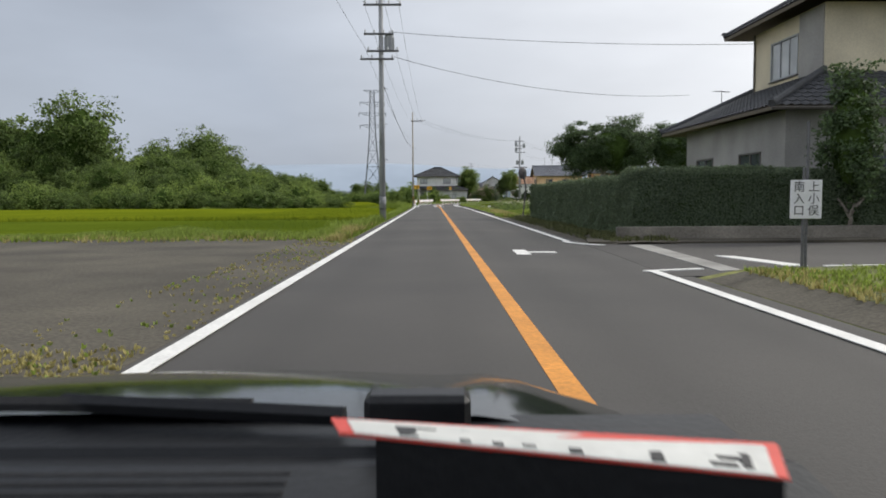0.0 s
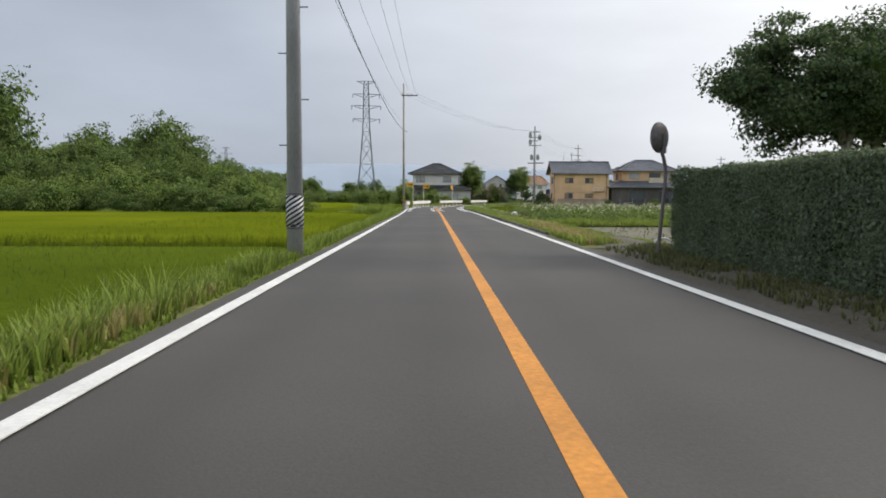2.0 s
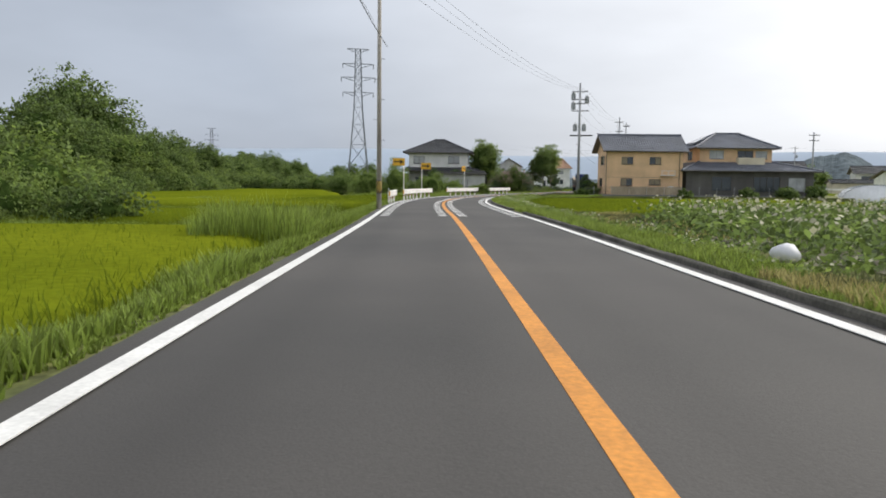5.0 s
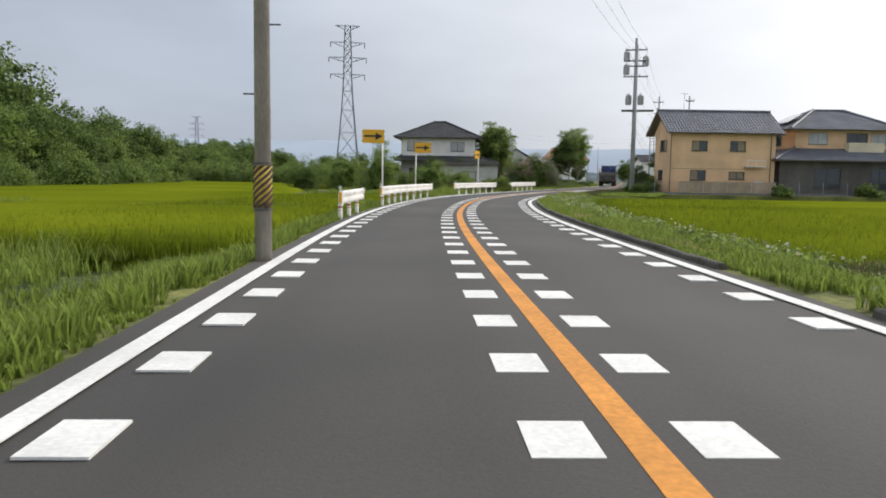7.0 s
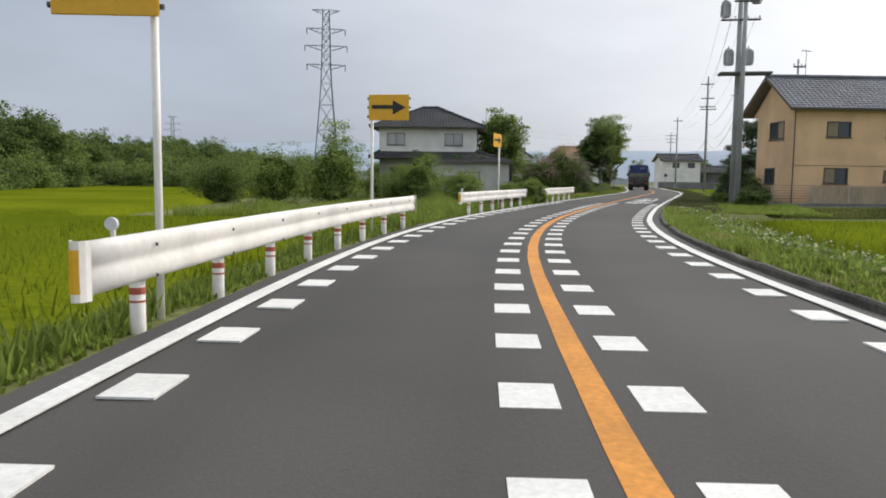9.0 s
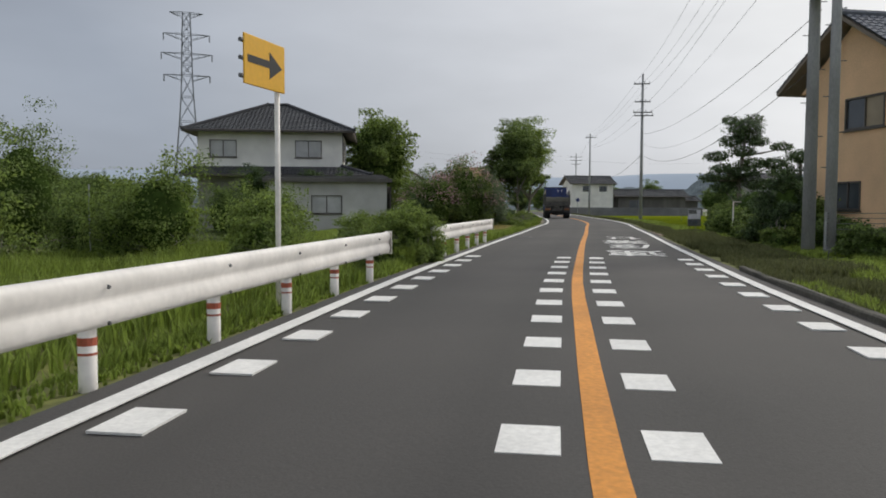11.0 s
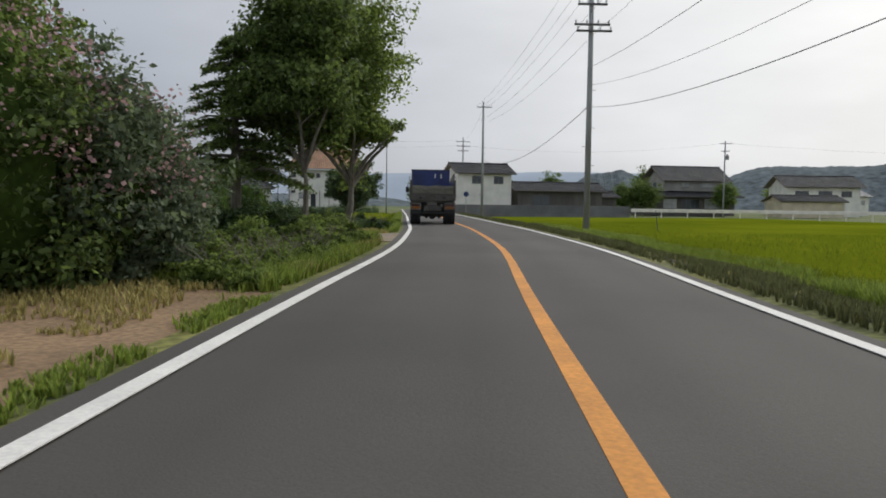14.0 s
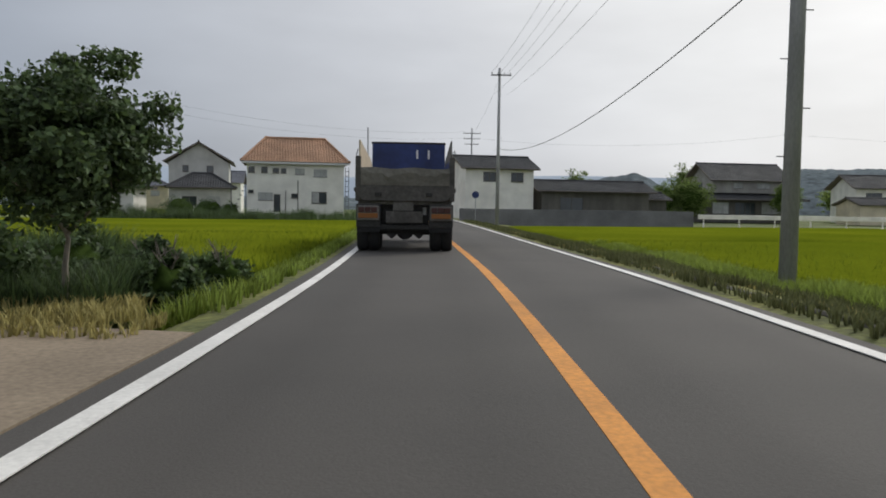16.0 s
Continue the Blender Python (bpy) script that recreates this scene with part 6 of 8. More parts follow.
def road_mirror():
    t = thing("road_mirror", "round convex road mirror seen from behind on a bent post", "traffic mirror", (5.15, 39.1, 0), 42)
    part("post", Mesh().tube([(-0.16, 0, -0.4), (-0.14, 0, 0.1), (-0.02, 0, 0.9), (0.08, 0, 1.5), (0.08, 0, 1.75), (0.0, 0, 1.95), (-0.10, 0, 2.12)], 0.036, 10), MIRROR, t, "", True)
    loops = []
    for r, d in ((0.02, 0.0), (0.15, 0.012), (0.27, 0.05), (0.30, 0.09), (0.30, 0.12)):
        loops.append([(-0.12 + r * math.cos(a), d - 0.06, 2.36 + r * math.sin(a)) for a in [2 * math.pi * i / 28 for i in range(28)]])
    part("housing", Mesh().rings(loops), MIRROR, t, "dull brown dished back", True)
    face = Mesh()
    face.rings([[(-0.12 + r * math.cos(a), d, 2.36 + r * math.sin(a)) for a in [2 * math.pi * i / 28 for i in range(28)]] for r, d in ((0.285, 0.062), (0.2, 0.085), (0.1, 0.097), (0.01, 0.10))])
    part("mirror_face", face, STEEL, t, "curved reflecting face", True)
    part("bracket", Mesh().box(-0.16, -0.06, -0.09, -0.05, 2.05, 2.42), DARK_STEEL, t)
    return t


road_mirror()


def picture_board():
    t = thing("notice_board", "small notice board with dark pictures on a thin post", "sign", (26.5, 170.15, 0), -14)
    part("post", Mesh().cyl((0.08, 0.03, -0.6), (0.08, 0.03, 0.3), 0.02, 0.02, 8), DARK_STEEL, t)
    part("frame", Mesh().box(-0.36, 0.36, -0.01, 0.02, 0.12, 1.06, None, 0.01), DARK_STEEL, t)
    up_ = part("upper_panel", Mesh().box(-0.34, 0.34, -0.016, -0.009, 0.80, 1.04), PALE_PANEL, t)
    part("picture", Mesh().box(-0.32, 0.12, -0.022, -0.0165, 0.82, 1.02), W_BLOCK, up_, "dark square picture")
    part("middle_panel", Mesh().box(-0.34, 0.34, -0.016, -0.009, 0.52, 0.79), PALE_PANEL, t)
    low = part("lower_panel", Mesh().box(-0.34, 0.34, -0.016, -0.009, 0.15, 0.51), W_BLOCK, t)
    part("picture", Mesh().box(-0.30, 0.20, -0.022, -0.0165, 0.19, 0.47), PALE_DARK, low, "murky grey picture")
    return t


picture_board()
t = thing("marker_post", "thin white bracket post beside bushes", "post", (22.45, 159.5, 0), 0)
part("shaft", Mesh().cyl((0, 0, -0.4), (0, 0, 1.42), 0.03, 0.03, 8), RAIL_WHITE, t)
part("bracket", Mesh().box(0, 0.34, -0.02, 0.02, 1.38, 1.42), RAIL_WHITE, t)
t = thing("field_stake", "thin leaning dark stake in the rice", "stake", (39.7, 196.7, 0), 0)
part("shaft", Mesh().cyl((0, 0, -0.5), (-0.18, 0.05, 0.95), 0.025, 0.02, 7), DARK_STEEL, t)
for x, y in ((-0.3, 152),):
    lone("garden_stake", Mesh().cyl((x, y, -0.3), (x, y, 1.7), 0.025, 0.02, 7), STEEL, "thin grey stake beside the bushes", "stake", "", "garden stakes")
bm = bmesh.new()
bmesh.ops.create_icosphere(bm, subdivisions=2, radius=0.22)
for v in bm.verts:
    v.co *= 1 + 0.35 * noise.noise(v.co * 6)
    v.co.z *= 0.7
m = Mesh().add([(v.co.x + 6.15, v.co.y + 71.7, v.co.z + 0.17) for v in bm.verts], [tuple(v.index for v in f.verts) for f in bm.faces])
bm.free()
lone("pale_bundle", m, SIGN_WHITE, "crumpled pale bundle lying in the verge grass", "bundle", "", "", True)
t = thing("hose_stand", "white bent pipe in the field's edge", "pipe", (6.5, 43.3, -0.2), 0)
part("pipe", Mesh().tube([(-0.25, 0, 0), (-0.2, 0, 0.3), (0, 0, 0.38), (0.2, 0, 0.3), (0.26, 0, 0)], 0.025, 7), SIGN_WHITE, t)

t = thing("round_road_sign", "small dark round road sign on a thin post", "road sign", (47.4, 245.4, 0), -18)
part("post", Mesh().cyl((0, 0.02, -0.4), (0, 0.02, 2.55), 0.03, 0.03, 8), STEEL, t)
part("disc", Mesh().cyl((0, -0.03, 2.25), (0, 0.0, 2.25), 0.30, 0.30, 20), TRUCK_BLUE, t)


# ---- houses ----
def wall_side(m, p0, p1, z0, z1, thick, holes):
    """One upright wall from p0 to p1 (its outer face, inside to the left), with rectangular openings (u0, u1, v0, v1)."""
    p0, p1 = Vector((*p0, 0)), Vector((*p1, 0))
    d = p1 - p0
    L = d.length
    d.normalize()
    inward = Vector((-d.y, d.x, 0))
    us = sorted({0.0, L, *[h[0] for h in holes], *[h[1] for h in holes]})
    vs = sorted({z0, z1, *[h[2] for h in holes], *[h[3] for h in holes]})
    nu, nv = len(us) - 1, len(vs) - 1
    solid = [[not any(h[0] < (us[i] + us[i + 1]) / 2 < h[1] and h[2] < (vs[j] + vs[j + 1]) / 2 < h[3] for h in holes) for j in range(nv)] for i in range(nu)]
    pts = []
    for depth in (0, thick):
        for u in us:
            for v in vs:
                q = p0 + d * u + inward * depth
                pts.append((q.x, q.y, v))
    at = lambda k, i, j: k * (nu + 1) * (nv + 1) + i * (nv + 1) + j
    full = lambda i, j: 0 <= i < nu and 0 <= j < nv and solid[i][j]
    fs = []
    for i in range(nu):
        for j in range(nv):
            if not solid[i][j]:
                continue
            fs.append((at(0, i, j), at(0, i + 1, j), at(0, i + 1, j + 1), at(0, i, j + 1)))
            fs.append((at(1, i, j + 1), at(1, i + 1, j + 1), at(1, i + 1, j), at(1, i, j)))
            for di, dj, a, b in ((-1, 0, (i, j + 1), (i, j)), (1, 0, (i + 1, j), (i + 1, j + 1)), (0, -1, (i, j), (i + 1, j)), (0, 1, (i + 1, j + 1), (i, j + 1))):
                if not full(i + di, j + dj):
                    fs.append((at(0, *b), at(0, *a), at(1, *a), at(1, *b)))
    m.add(pts, fs)
    return d, inward


def window(parent, p0, d, inward, hole, style, mullions=1, proud=0.03):
    u0, u1, v0, v1 = hole
    o = Vector((*p0, 0)) + d * u0
    M4 = Matrix(((d.x, inward.x, 0, o.x), (d.y, inward.y, 0, o.y), (0, 0, 1, 0), (0, 0, 0, 1)))
    w = u1 - u0
    f = 0.055
    hoop = lambda d, y: [tuple(M4 @ Vector(q)) for q in ((d, y, v0 + d), (w - d, y, v0 + d), (w - d, y, v1 - d), (d, y, v1 - d))]
    loops = [hoop(0, -proud), hoop(f, -proud), hoop(f, 0.07), hoop(0, 0.07)]
    fs = [(r * 4 + i, r * 4 + (i + 1) % 4, (r + 1) % 4 * 4 + (i + 1) % 4, (r + 1) % 4 * 4 + i) for r in range(4) for i in range(4)]
    light = style == CURTAIN_GLASS
    win = part("window", Mesh().add([q for lp in loops for q in lp], fs), STEEL if light else ALU, parent, "silver framed window" if light else "dark aluminium window")
    for k in range(mullions):
        c = w * (k + 1) / (mullions + 1)
        part("mullion", Mesh().box(c - 0.025, c + 0.025, 0.0, 0.06, v0 + f, v1 - f, M4), STEEL if light else ALU, win)
    for k in range(mullions + 1):
        a, b = w * k / (mullions + 1), w * (k + 1) / (mullions + 1)
        part("pane", Mesh().box(a + 0.03, b - 0.03, 0.03 + 0.012 * (k % 2), 0.04 + 0.012 * (k % 2), v0 + f, v1 - f, M4), style[k % 2] if isinstance(style, tuple) else style, win)
    part("sill", Mesh().box(-0.05, w + 0.05, -0.08, 0.0, v0 - 0.05, v0 - 0.003, M4), ALU, win)


def roof_plane(m, eA, eB, rA, rB, tile=0.27, row=0.26):
    """Pan-tiled slope between an eave and a ridge (or hip point), with waves across and steps down the slope."""
    eA, eB, rA, rB = map(Vector, (eA, eB, rA, rB))
    e = (eB - eA).normalized()
    s = rA - eA
    s -= e * s.dot(e)
    run = s.length
    s.normalize()
    nrm = e.cross(s).normalized()
    if nrm.z < 0:
        nrm = -nrm
    L = (eB - eA).length
    a1, b1 = (rA - eA).dot(e), (rB - eA).dot(e)
    cols = max(2, int(L / tile))
    us = [L * (i / (cols * 4)) for i in range(cols * 4 + 1)]
    rows = max(2, int(run / row))
    vs, fs = [], []
    line = []
    for r in range(rows):
        for end in (0, 1):
            v = (r + end) / rows
            lift = 0.028 if end == 0 else 0.0
            lo, hi = a1 * v, L + (b1 - L) * v
            idx = []
            for i, u in enumerate(us):
                uu = min(max(u, lo), hi)
                wave = 0.024 * math.cos(i * math.pi / 2)
                idx.append(len(vs))
                vs.append(tuple(eA + e * uu + s * (run * v) + nrm * (lift + wave + 0.03)))
            line.append(idx)
    for A, B in zip(line, line[1:]):
        for i in range(len(us) - 1):
            if (Vector(vs[A[i]]) - Vector(vs[A[i + 1]])).length > 1e-4 or (Vector(vs[B[i]]) - Vector(vs[B[i + 1]])).length > 1e-4:
                fs.append((A[i], A[i + 1], B[i + 1], B[i]))
    return m.add(vs, fs)


def slab_under(m, pts, t=0.11):
    """A thin board under a roof slope."""
    pts = [Vector(p) for p in pts]
    n = (pts[1] - pts[0]).cross(pts[2] - pts[0]).normalized()
    if n.z < 0:
        n = -n
    k = len(pts)
    vs = [tuple(p) for p in pts] + [tuple(p - n * t) for p in pts]
    return m.add(vs, [tuple(range(k)), tuple(range(2 * k - 1, k - 1, -1))] + [(i, k + i, k + (i + 1) % k, (i + 1) % k) for i in range(k)])


WEDGE = [(0, 1, 2), (5, 4, 3), (0, 3, 4, 1), (1, 4, 5, 2), (2, 5, 3, 0)]


def gable_roof(parent, x0, x1, y0, y1, ze, zr, over, mat, wall, axis="x"):
    """Roof over a footprint; ridge along the axis; the slopes are parts."""
    X0, X1, Y0, Y1 = x0 - over, x1 + over, y0 - over, y1 + over
    if axis == "x":
        ym = (y0 + y1) / 2
        R0, R1 = (X0, ym, zr), (X1, ym, zr)
        slopes = [((X0, Y0, ze), (X1, Y0, ze), R0, R1), ((X1, Y1, ze), (X0, Y1, ze), R1, R0)]
    else:
        xm = (x0 + x1) / 2
        R0, R1 = (xm, Y0, zr), (xm, Y1, zr)
        slopes = [((X1, Y0, ze), (X1, Y1, ze), R0, R1), ((X0, Y1, ze), (X0, Y0, ze), R1, R0)]
    finish_roof(parent, slopes, [(R0, R1)], mat)
    # gable ends
    ends = []
    if axis == "x":
        for xx in (x0 + 0.1, x1 - 0.1):
            h = zr - (zr - ze) * 0.02 - 0.14
            ends.append(Mesh().add([(xx + e, yy, zz) for e in (-0.07, 0.07) for yy, zz in ((y0, ze - 0.1), (y1, ze - 0.1), ((y0 + y1) / 2, h))], WEDGE))
    else:
        for yy in (y0 + 0.1, y1 - 0.1):
            ends.append(Mesh().add([(xx, yy + e, zz) for e in (-0.07, 0.07) for xx, zz in ((x0, ze - 0.1), (x1, ze - 0.1), ((x0 + x1) / 2, zr - 0.14))], WEDGE))
    for g in ends:
        part("gable_wall", g, wall, parent)


def hip_roof(parent, x0, x1, y0, y1, ze, zr, over, mat, inset=None):
    X0, X1, Y0, Y1 = x0 - over, x1 + over, y0 - over, y1 + over
    if (X1 - X0) >= (Y1 - Y0):
        k = (Y1 - Y0) / 2 if inset is None else inset
        R0, R1 = (X0 + k, (Y0 + Y1) / 2, zr), (X1 - k, (Y0 + Y1) / 2, zr)
        slopes = [((X0, Y0, ze), (X1, Y0, ze), R0, R1), ((X1, Y0, ze), (X1, Y1, ze), R1, R1), ((X1, Y1, ze), (X0, Y1, ze), R1, R0), ((X0, Y1, ze), (X0, Y0, ze), R0, R0)]
    else:
        k = (X1 - X0) / 2 if inset is None else inset
        R0, R1 = ((X0 + X1) / 2, Y0 + k, zr), ((X0 + X1) / 2, Y1 - k, zr)
        slopes = [((X0, Y0, ze), (X1, Y0, ze), R0, R0), ((X1, Y0, ze), (X1, Y1, ze), R0, R1), ((X1, Y1, ze), (X0, Y1, ze), R1, R1), ((X0, Y1, ze), (X0, Y0, ze), R1, R0)]
    hips = [(R0, R1)] + [(c, R0 if (Vector(c) - Vector(R0)).length < (Vector(c) - Vector(R1)).length else R1) for c in ((X0, Y0, ze), (X1, Y0, ze), (X1, Y1, ze), (X0, Y1, ze))]
    finish_roof(parent, slopes, hips, mat)


def skirt_roof(parent, x0, x1, y0, y1, ix0, ix1, iy0, iy1, ze, zr, over, mat):
    """A lean-to roof all round, between the lower eaves and the upper storey's walls."""
    X0, X1, Y0, Y1 = x0 - over, x1 + over, y0 - over, y1 + over
    slopes = [((X0, Y0, ze), (X1, Y0, ze), (ix0, iy0, zr), (ix1, iy0, zr)), ((X1, Y0, ze), (X1, Y1, ze), (ix1, iy0, zr), (ix1, iy1, zr)),
              ((X1, Y1, ze), (X0, Y1, ze), (ix1, iy1, zr), (ix0, iy1, zr)), ((X0, Y1, ze), (X0, Y0, ze), (ix0, iy1, zr), (ix0, iy0, zr))]
    hips = [((X0, Y0, ze), (ix0, iy0, zr)), ((X1, Y0, ze), (ix1, iy0, zr)), ((X1, Y1, ze), (ix1, iy1, zr)), ((X0, Y1, ze), (ix0, iy1, zr))]
    finish_roof(parent, slopes, hips, mat)


def finish_roof(parent, slopes, ridges, mat):
    roof = part("roof", slab_under_all(slopes), SOFFIT, parent, "tiled roof with wooden eaves")
    for s in slopes:
        part("tiled_slope", roof_plane(Mesh(), *s), mat, roof)
    for a, b in ridges:
        a, b = Vector(a), Vector(b)
        if (a - b).length < 0.1:
            continue
        q = Mesh().tube([a + Vector((0, 0, 0.07)), b + Vector((0, 0, 0.10))], 0.11, 8)
        q.tube([a + Vector((0, 0, 0.16)), a + Vector((0, 0, 0.24))], [0.12, 0.05], 6)
        part("ridge_cap", q, mat, roof)
    # gutter along the first eave
    a, b = Vector(slopes[0][0]), Vector(slopes[0][1])
    part("gutter", Mesh().tube([a - Vector((0, 0, 0.05)), b - Vector((0, 0, 0.05))], 0.055, 6), ALU, roof)


def slab_under_all(slopes):
    m = Mesh()
    for s in slopes:
        pts = [s[0], s[1], s[3], s[2]]
        if (Vector(s[2]) - Vector(s[3])).length < 0.05:
            pts = pts[:3]
        slab_under(m, pts)
    return m


def storey(parent, x0, x1, y0, y1, z0, z1, mat, wins, name="wall"):
    """Four walls; wins: side (s, e, n, w) -> list of (u, width, z, height, style, mullions)."""
    c = {"s": ((x0, y0), (x1, y0)), "e": ((x1, y0), (x1, y1)), "n": ((x1, y1), (x0, y1)), "w": ((x0, y1), (x0, y0))}
    for side, (a, b) in c.items():
        hs = [(u, u + w, z, z + h) for u, w, z, h, *_ in wins.get(side, ())]
        m = Mesh()
        if side in "sn":
            d, inward = wall_side(m, a, b, z0, z1, 0.16, hs)
        else:
            k = 0.16
            a2, b2 = ((a[0], a[1] + k), (b[0], b[1] - k)) if side == "e" else ((a[0], a[1] - k), (b[0], b[1] + k))
            hs = [(h[0] - k, h[1] - k, h[2], h[3]) for h in hs]
            d, inward = wall_side(m, a2, b2, z0, z1, 0.16, hs)
            a = a2
        wl = part(name, m, mat, parent)
        for h, spec in zip(hs, wins.get(side, ())):
            window(wl, a, d, inward, h, spec[4], spec[5] if len(spec) > 5 else 1)
    part("floor_slab", Mesh().box(x0 + 0.2, x1 - 0.2, y0 + 0.2, y1 - 0.2, z1 - 0.15, z1 - 0.02), SOFFIT, parent)
    part("room_back", Mesh().box(x0 + 0.3, x1 - 0.3, (y0 + y1) / 2 - 0.05, (y0 + y1) / 2 + 0.05, z0, z1 - 0.16), W_WOOD, parent)


def downpipe(parent, x, y, z0, z1):
    part("downpipe", Mesh().cyl((x, y, z0), (x, y, z1), 0.035, 0.035, 7), ALU, parent)


def antenna(x, y, z, h=1.6):
    t = thing("roof_antenna", "thin television aerial on a roof", "antenna", (x, y, z), 20, "roof aerials")
    part("mast", Mesh().cyl((0, 0, -0.3), (0, 0, h), 0.018, 0.015, 6), DARK_STEEL, t)
    b = part("boom", Mesh().cyl((-0.35, 0, h - 0.05), (0.35, 0, h - 0.05), 0.012, 0.012, 5), DARK_STEEL, t)
    for k in range(6):
        xx = -0.33 + k * 0.13
        part("element", Mesh().cyl((xx, -0.16, h - 0.05), (xx, 0.16, h - 0.05), 0.007, 0.007, 4), DARK_STEEL, b)


D, C_ = GLASS_DARK, CURTAIN_GLASS


def corner_house():
    t = thing("corner_house", "two-storey house with cream and grey walls, grey tiles", "house", (10.7, 22.5, 0.25), 0)
    storey(t, 0, 11, 0, 8.5, -0.4, 3.45, W_GREY, {"s": [(1.6, 1.6, 0.9, 1.3, D), (5.0, 2.2, 0.3, 2.0, D)], "w": [(1.2, 1.7, 1.0, 1.3, D), (5.2, 1.7, 0.8, 1.5, D)]})
    skirt_roof(t, 0, 11, 0, 8.5, 1.8, 9.6, 1.3, 6.4, 3.45, 4.75, 0.8, TILE)
    storey(t, 1.8, 9.6, 1.3, 6.4, 4.3, 6.9, W_CREAM, {"w": [(1.4, 2.0, 4.95, 1.35, C_, 2)], "s": [(2.4, 1.7, 5.1, 1.2, C_), (5.4, 1.4, 5.1, 1.2, C_)]})
    part("cladding", Mesh().box(1.76, 1.797, 1.35, 2.9, 4.7, 6.85), W_GREY, t).name = "grey_cladding"
    hip_roof(t, 1.8, 9.6, 1.3, 6.4, 6.95, 8.75, 0.85, TILE)
    downpipe(t, 1.75, 6.3, 4.5, 6.9)
    return t


corner_house()
antenna(12.05, 30.9, 4.1, 1.3)


def ochre_house():
    t = thing("ochre_house", "two-storey ochre house with grey tiled gable roof", "house", (22.1, 149.7, 0), 0)
    storey(t, 0, 9.0, 0, 4.5, -0.4, 5.2, W_YELLOW, {
        "s": [(1.75, 1.35, 3.65, 0.85, (TAN_GLASS, D)), (5.05, 1.35, 3.65, 0.85, (D, TAN_GLASS)), (1.7, 1.35, 1.15, 0.85, (TAN_GLASS, D)), (5.05, 1.35, 1.25, 0.65, (TAN_GLASS, TAN_GLASS))],
        "w": [(1.6, 1.7, 3.6, 1.0, (D, TAN_GLASS)), (1.2, 1.2, 1.1, 0.9, D)]})
    part("string_course", Mesh().box(0.06, 8.55, -0.018, 0.0, 2.10, 2.13), SOFFIT, t, "thin dark band between the storeys")
    gable_roof(t, 0, 9.0, 0, 5.2, 5.15, 7.15, 0.55, TILE_BLUE, W_YELLOW)
    downpipe(t, -0.04, -0.04, -0.2, 5.2)
    downpipe(t, 8.6, -0.05, -0.2, 5.2)
    sh = Mesh().box(6.3, 7.9, -0.75, 0.0, 2.32, 2.4, None, 0.01)
    bal = part("balcony_shelf", sh, SIGN_WHITE, t, "small white laundry balcony")
    for k in range(3):
        part("baluster", Mesh().box(6.32 + k * 0.76, 6.37 + k * 0.76, -0.74, -0.70, 2.4, 2.85), SIGN_WHITE, bal)
    part("handrail", Mesh().box(6.3, 7.9, -0.75, -0.69, 2.85, 2.9), SIGN_WHITE, bal)
    part("door", Mesh().box(7.3, 8.0, -0.04, 0.0, -0.05, 1.1), SIGN_WHITE, t, "pale side door")
    return t


ochre_house()
antenna(24.1, 152.8, 7.3, 1.5)


def hip_house():
    t = thing("hip_roofed_house", "two-storey cream house with grey hip roof", "house", (31.6, 149.8, 0), 0)
    storey(t, 0, 15.2, 0, 9.0, -0.4, 3.0, W_WOOD, {"s": [(3.0, 2.4, 0.6, 1.7, D), (8.0, 3.2, 0.5, 1.8, D, 3), (12.2, 2.0, 0.6, 1.6, C_)], "w": [(3, 2, 0.9, 1.2, D)]})
    skirt_roof(t, 0, 15.2, 0, 9.0, 2.2, 11.0, 2.0, 8.0, 2.95, 4.05, 0.8, TILE_BLUE)
    storey(t, 2.2, 11.0, 2.0, 8.0, 3.7, 5.75, W_YELLOW, {"s": [(1.2, 1.7, 4.45, 1.0, C_), (4.6, 1.9, 4.4, 1.05, D), (6.8, 1.4, 4.5, 0.9, C_)], "w": [(2, 1.4, 4.4, 1.0, D)]})
    part("laundry_balcony", Mesh().box(6.6, 9.8, 1.2, 1.98, 3.75, 4.6, None, 0.02), W_CREAM, t, "cream balcony front")
    hip_roof(t, 2.2, 11.0, 2.0, 8.0, 5.72, 7.6, 0.75, TILE_BLUE)
    part("solar_panel", slab_under(Mesh(), [(2.1, 3.4, 6.42), (2.1, 6.4, 6.42), (3.7, 5.9, 7.22), (3.7, 3.9, 7.22)], -0.05), CURTAIN_GLASS, t, "shiny panel on the roof")
    return t


hip_house()


def white_house():
    t = thing("pale_tiled_house", "two-storey pale house with dark tiled hip roof", "house", (-1.7, 183.3, 0), -5)
    storey(t, 0, 9.4, 0, 8.0, -0.4, 3.3, W_GREY, {"w": [(2, 2, 0.9, 1.2, D)], "s": [(1.0, 1.7, 1.0, 1.2, D)]})
    skirt_roof(t, 0, 10.6, -0.6, 8.4, 0.05, 9.35, 0.05, 7.95, 3.15, 3.75, 0.8, TILE)
    storey(t, 0, 9.4, 0, 8.0, 3.4, 6.05, W_WHITE, {"s": [(0.75, 1.75, 4.35, 1.15, (C_, C_)), (6.3, 1.75, 4.35, 1.15, (C_, C_))], "e": [(1.4, 1.1, 4.3, 1.25, D), (4.2, 1.1, 4.3, 1.25, D)], "w": [(3, 1.6, 4.4, 1.1, C_)]})
    hip_roof(t, 0, 9.4, 0, 8.0, 6.05, 8.25, 0.85, TILE)
    downpipe(t, 9.45, 0.06, 0, 6)
    return t


white_house()


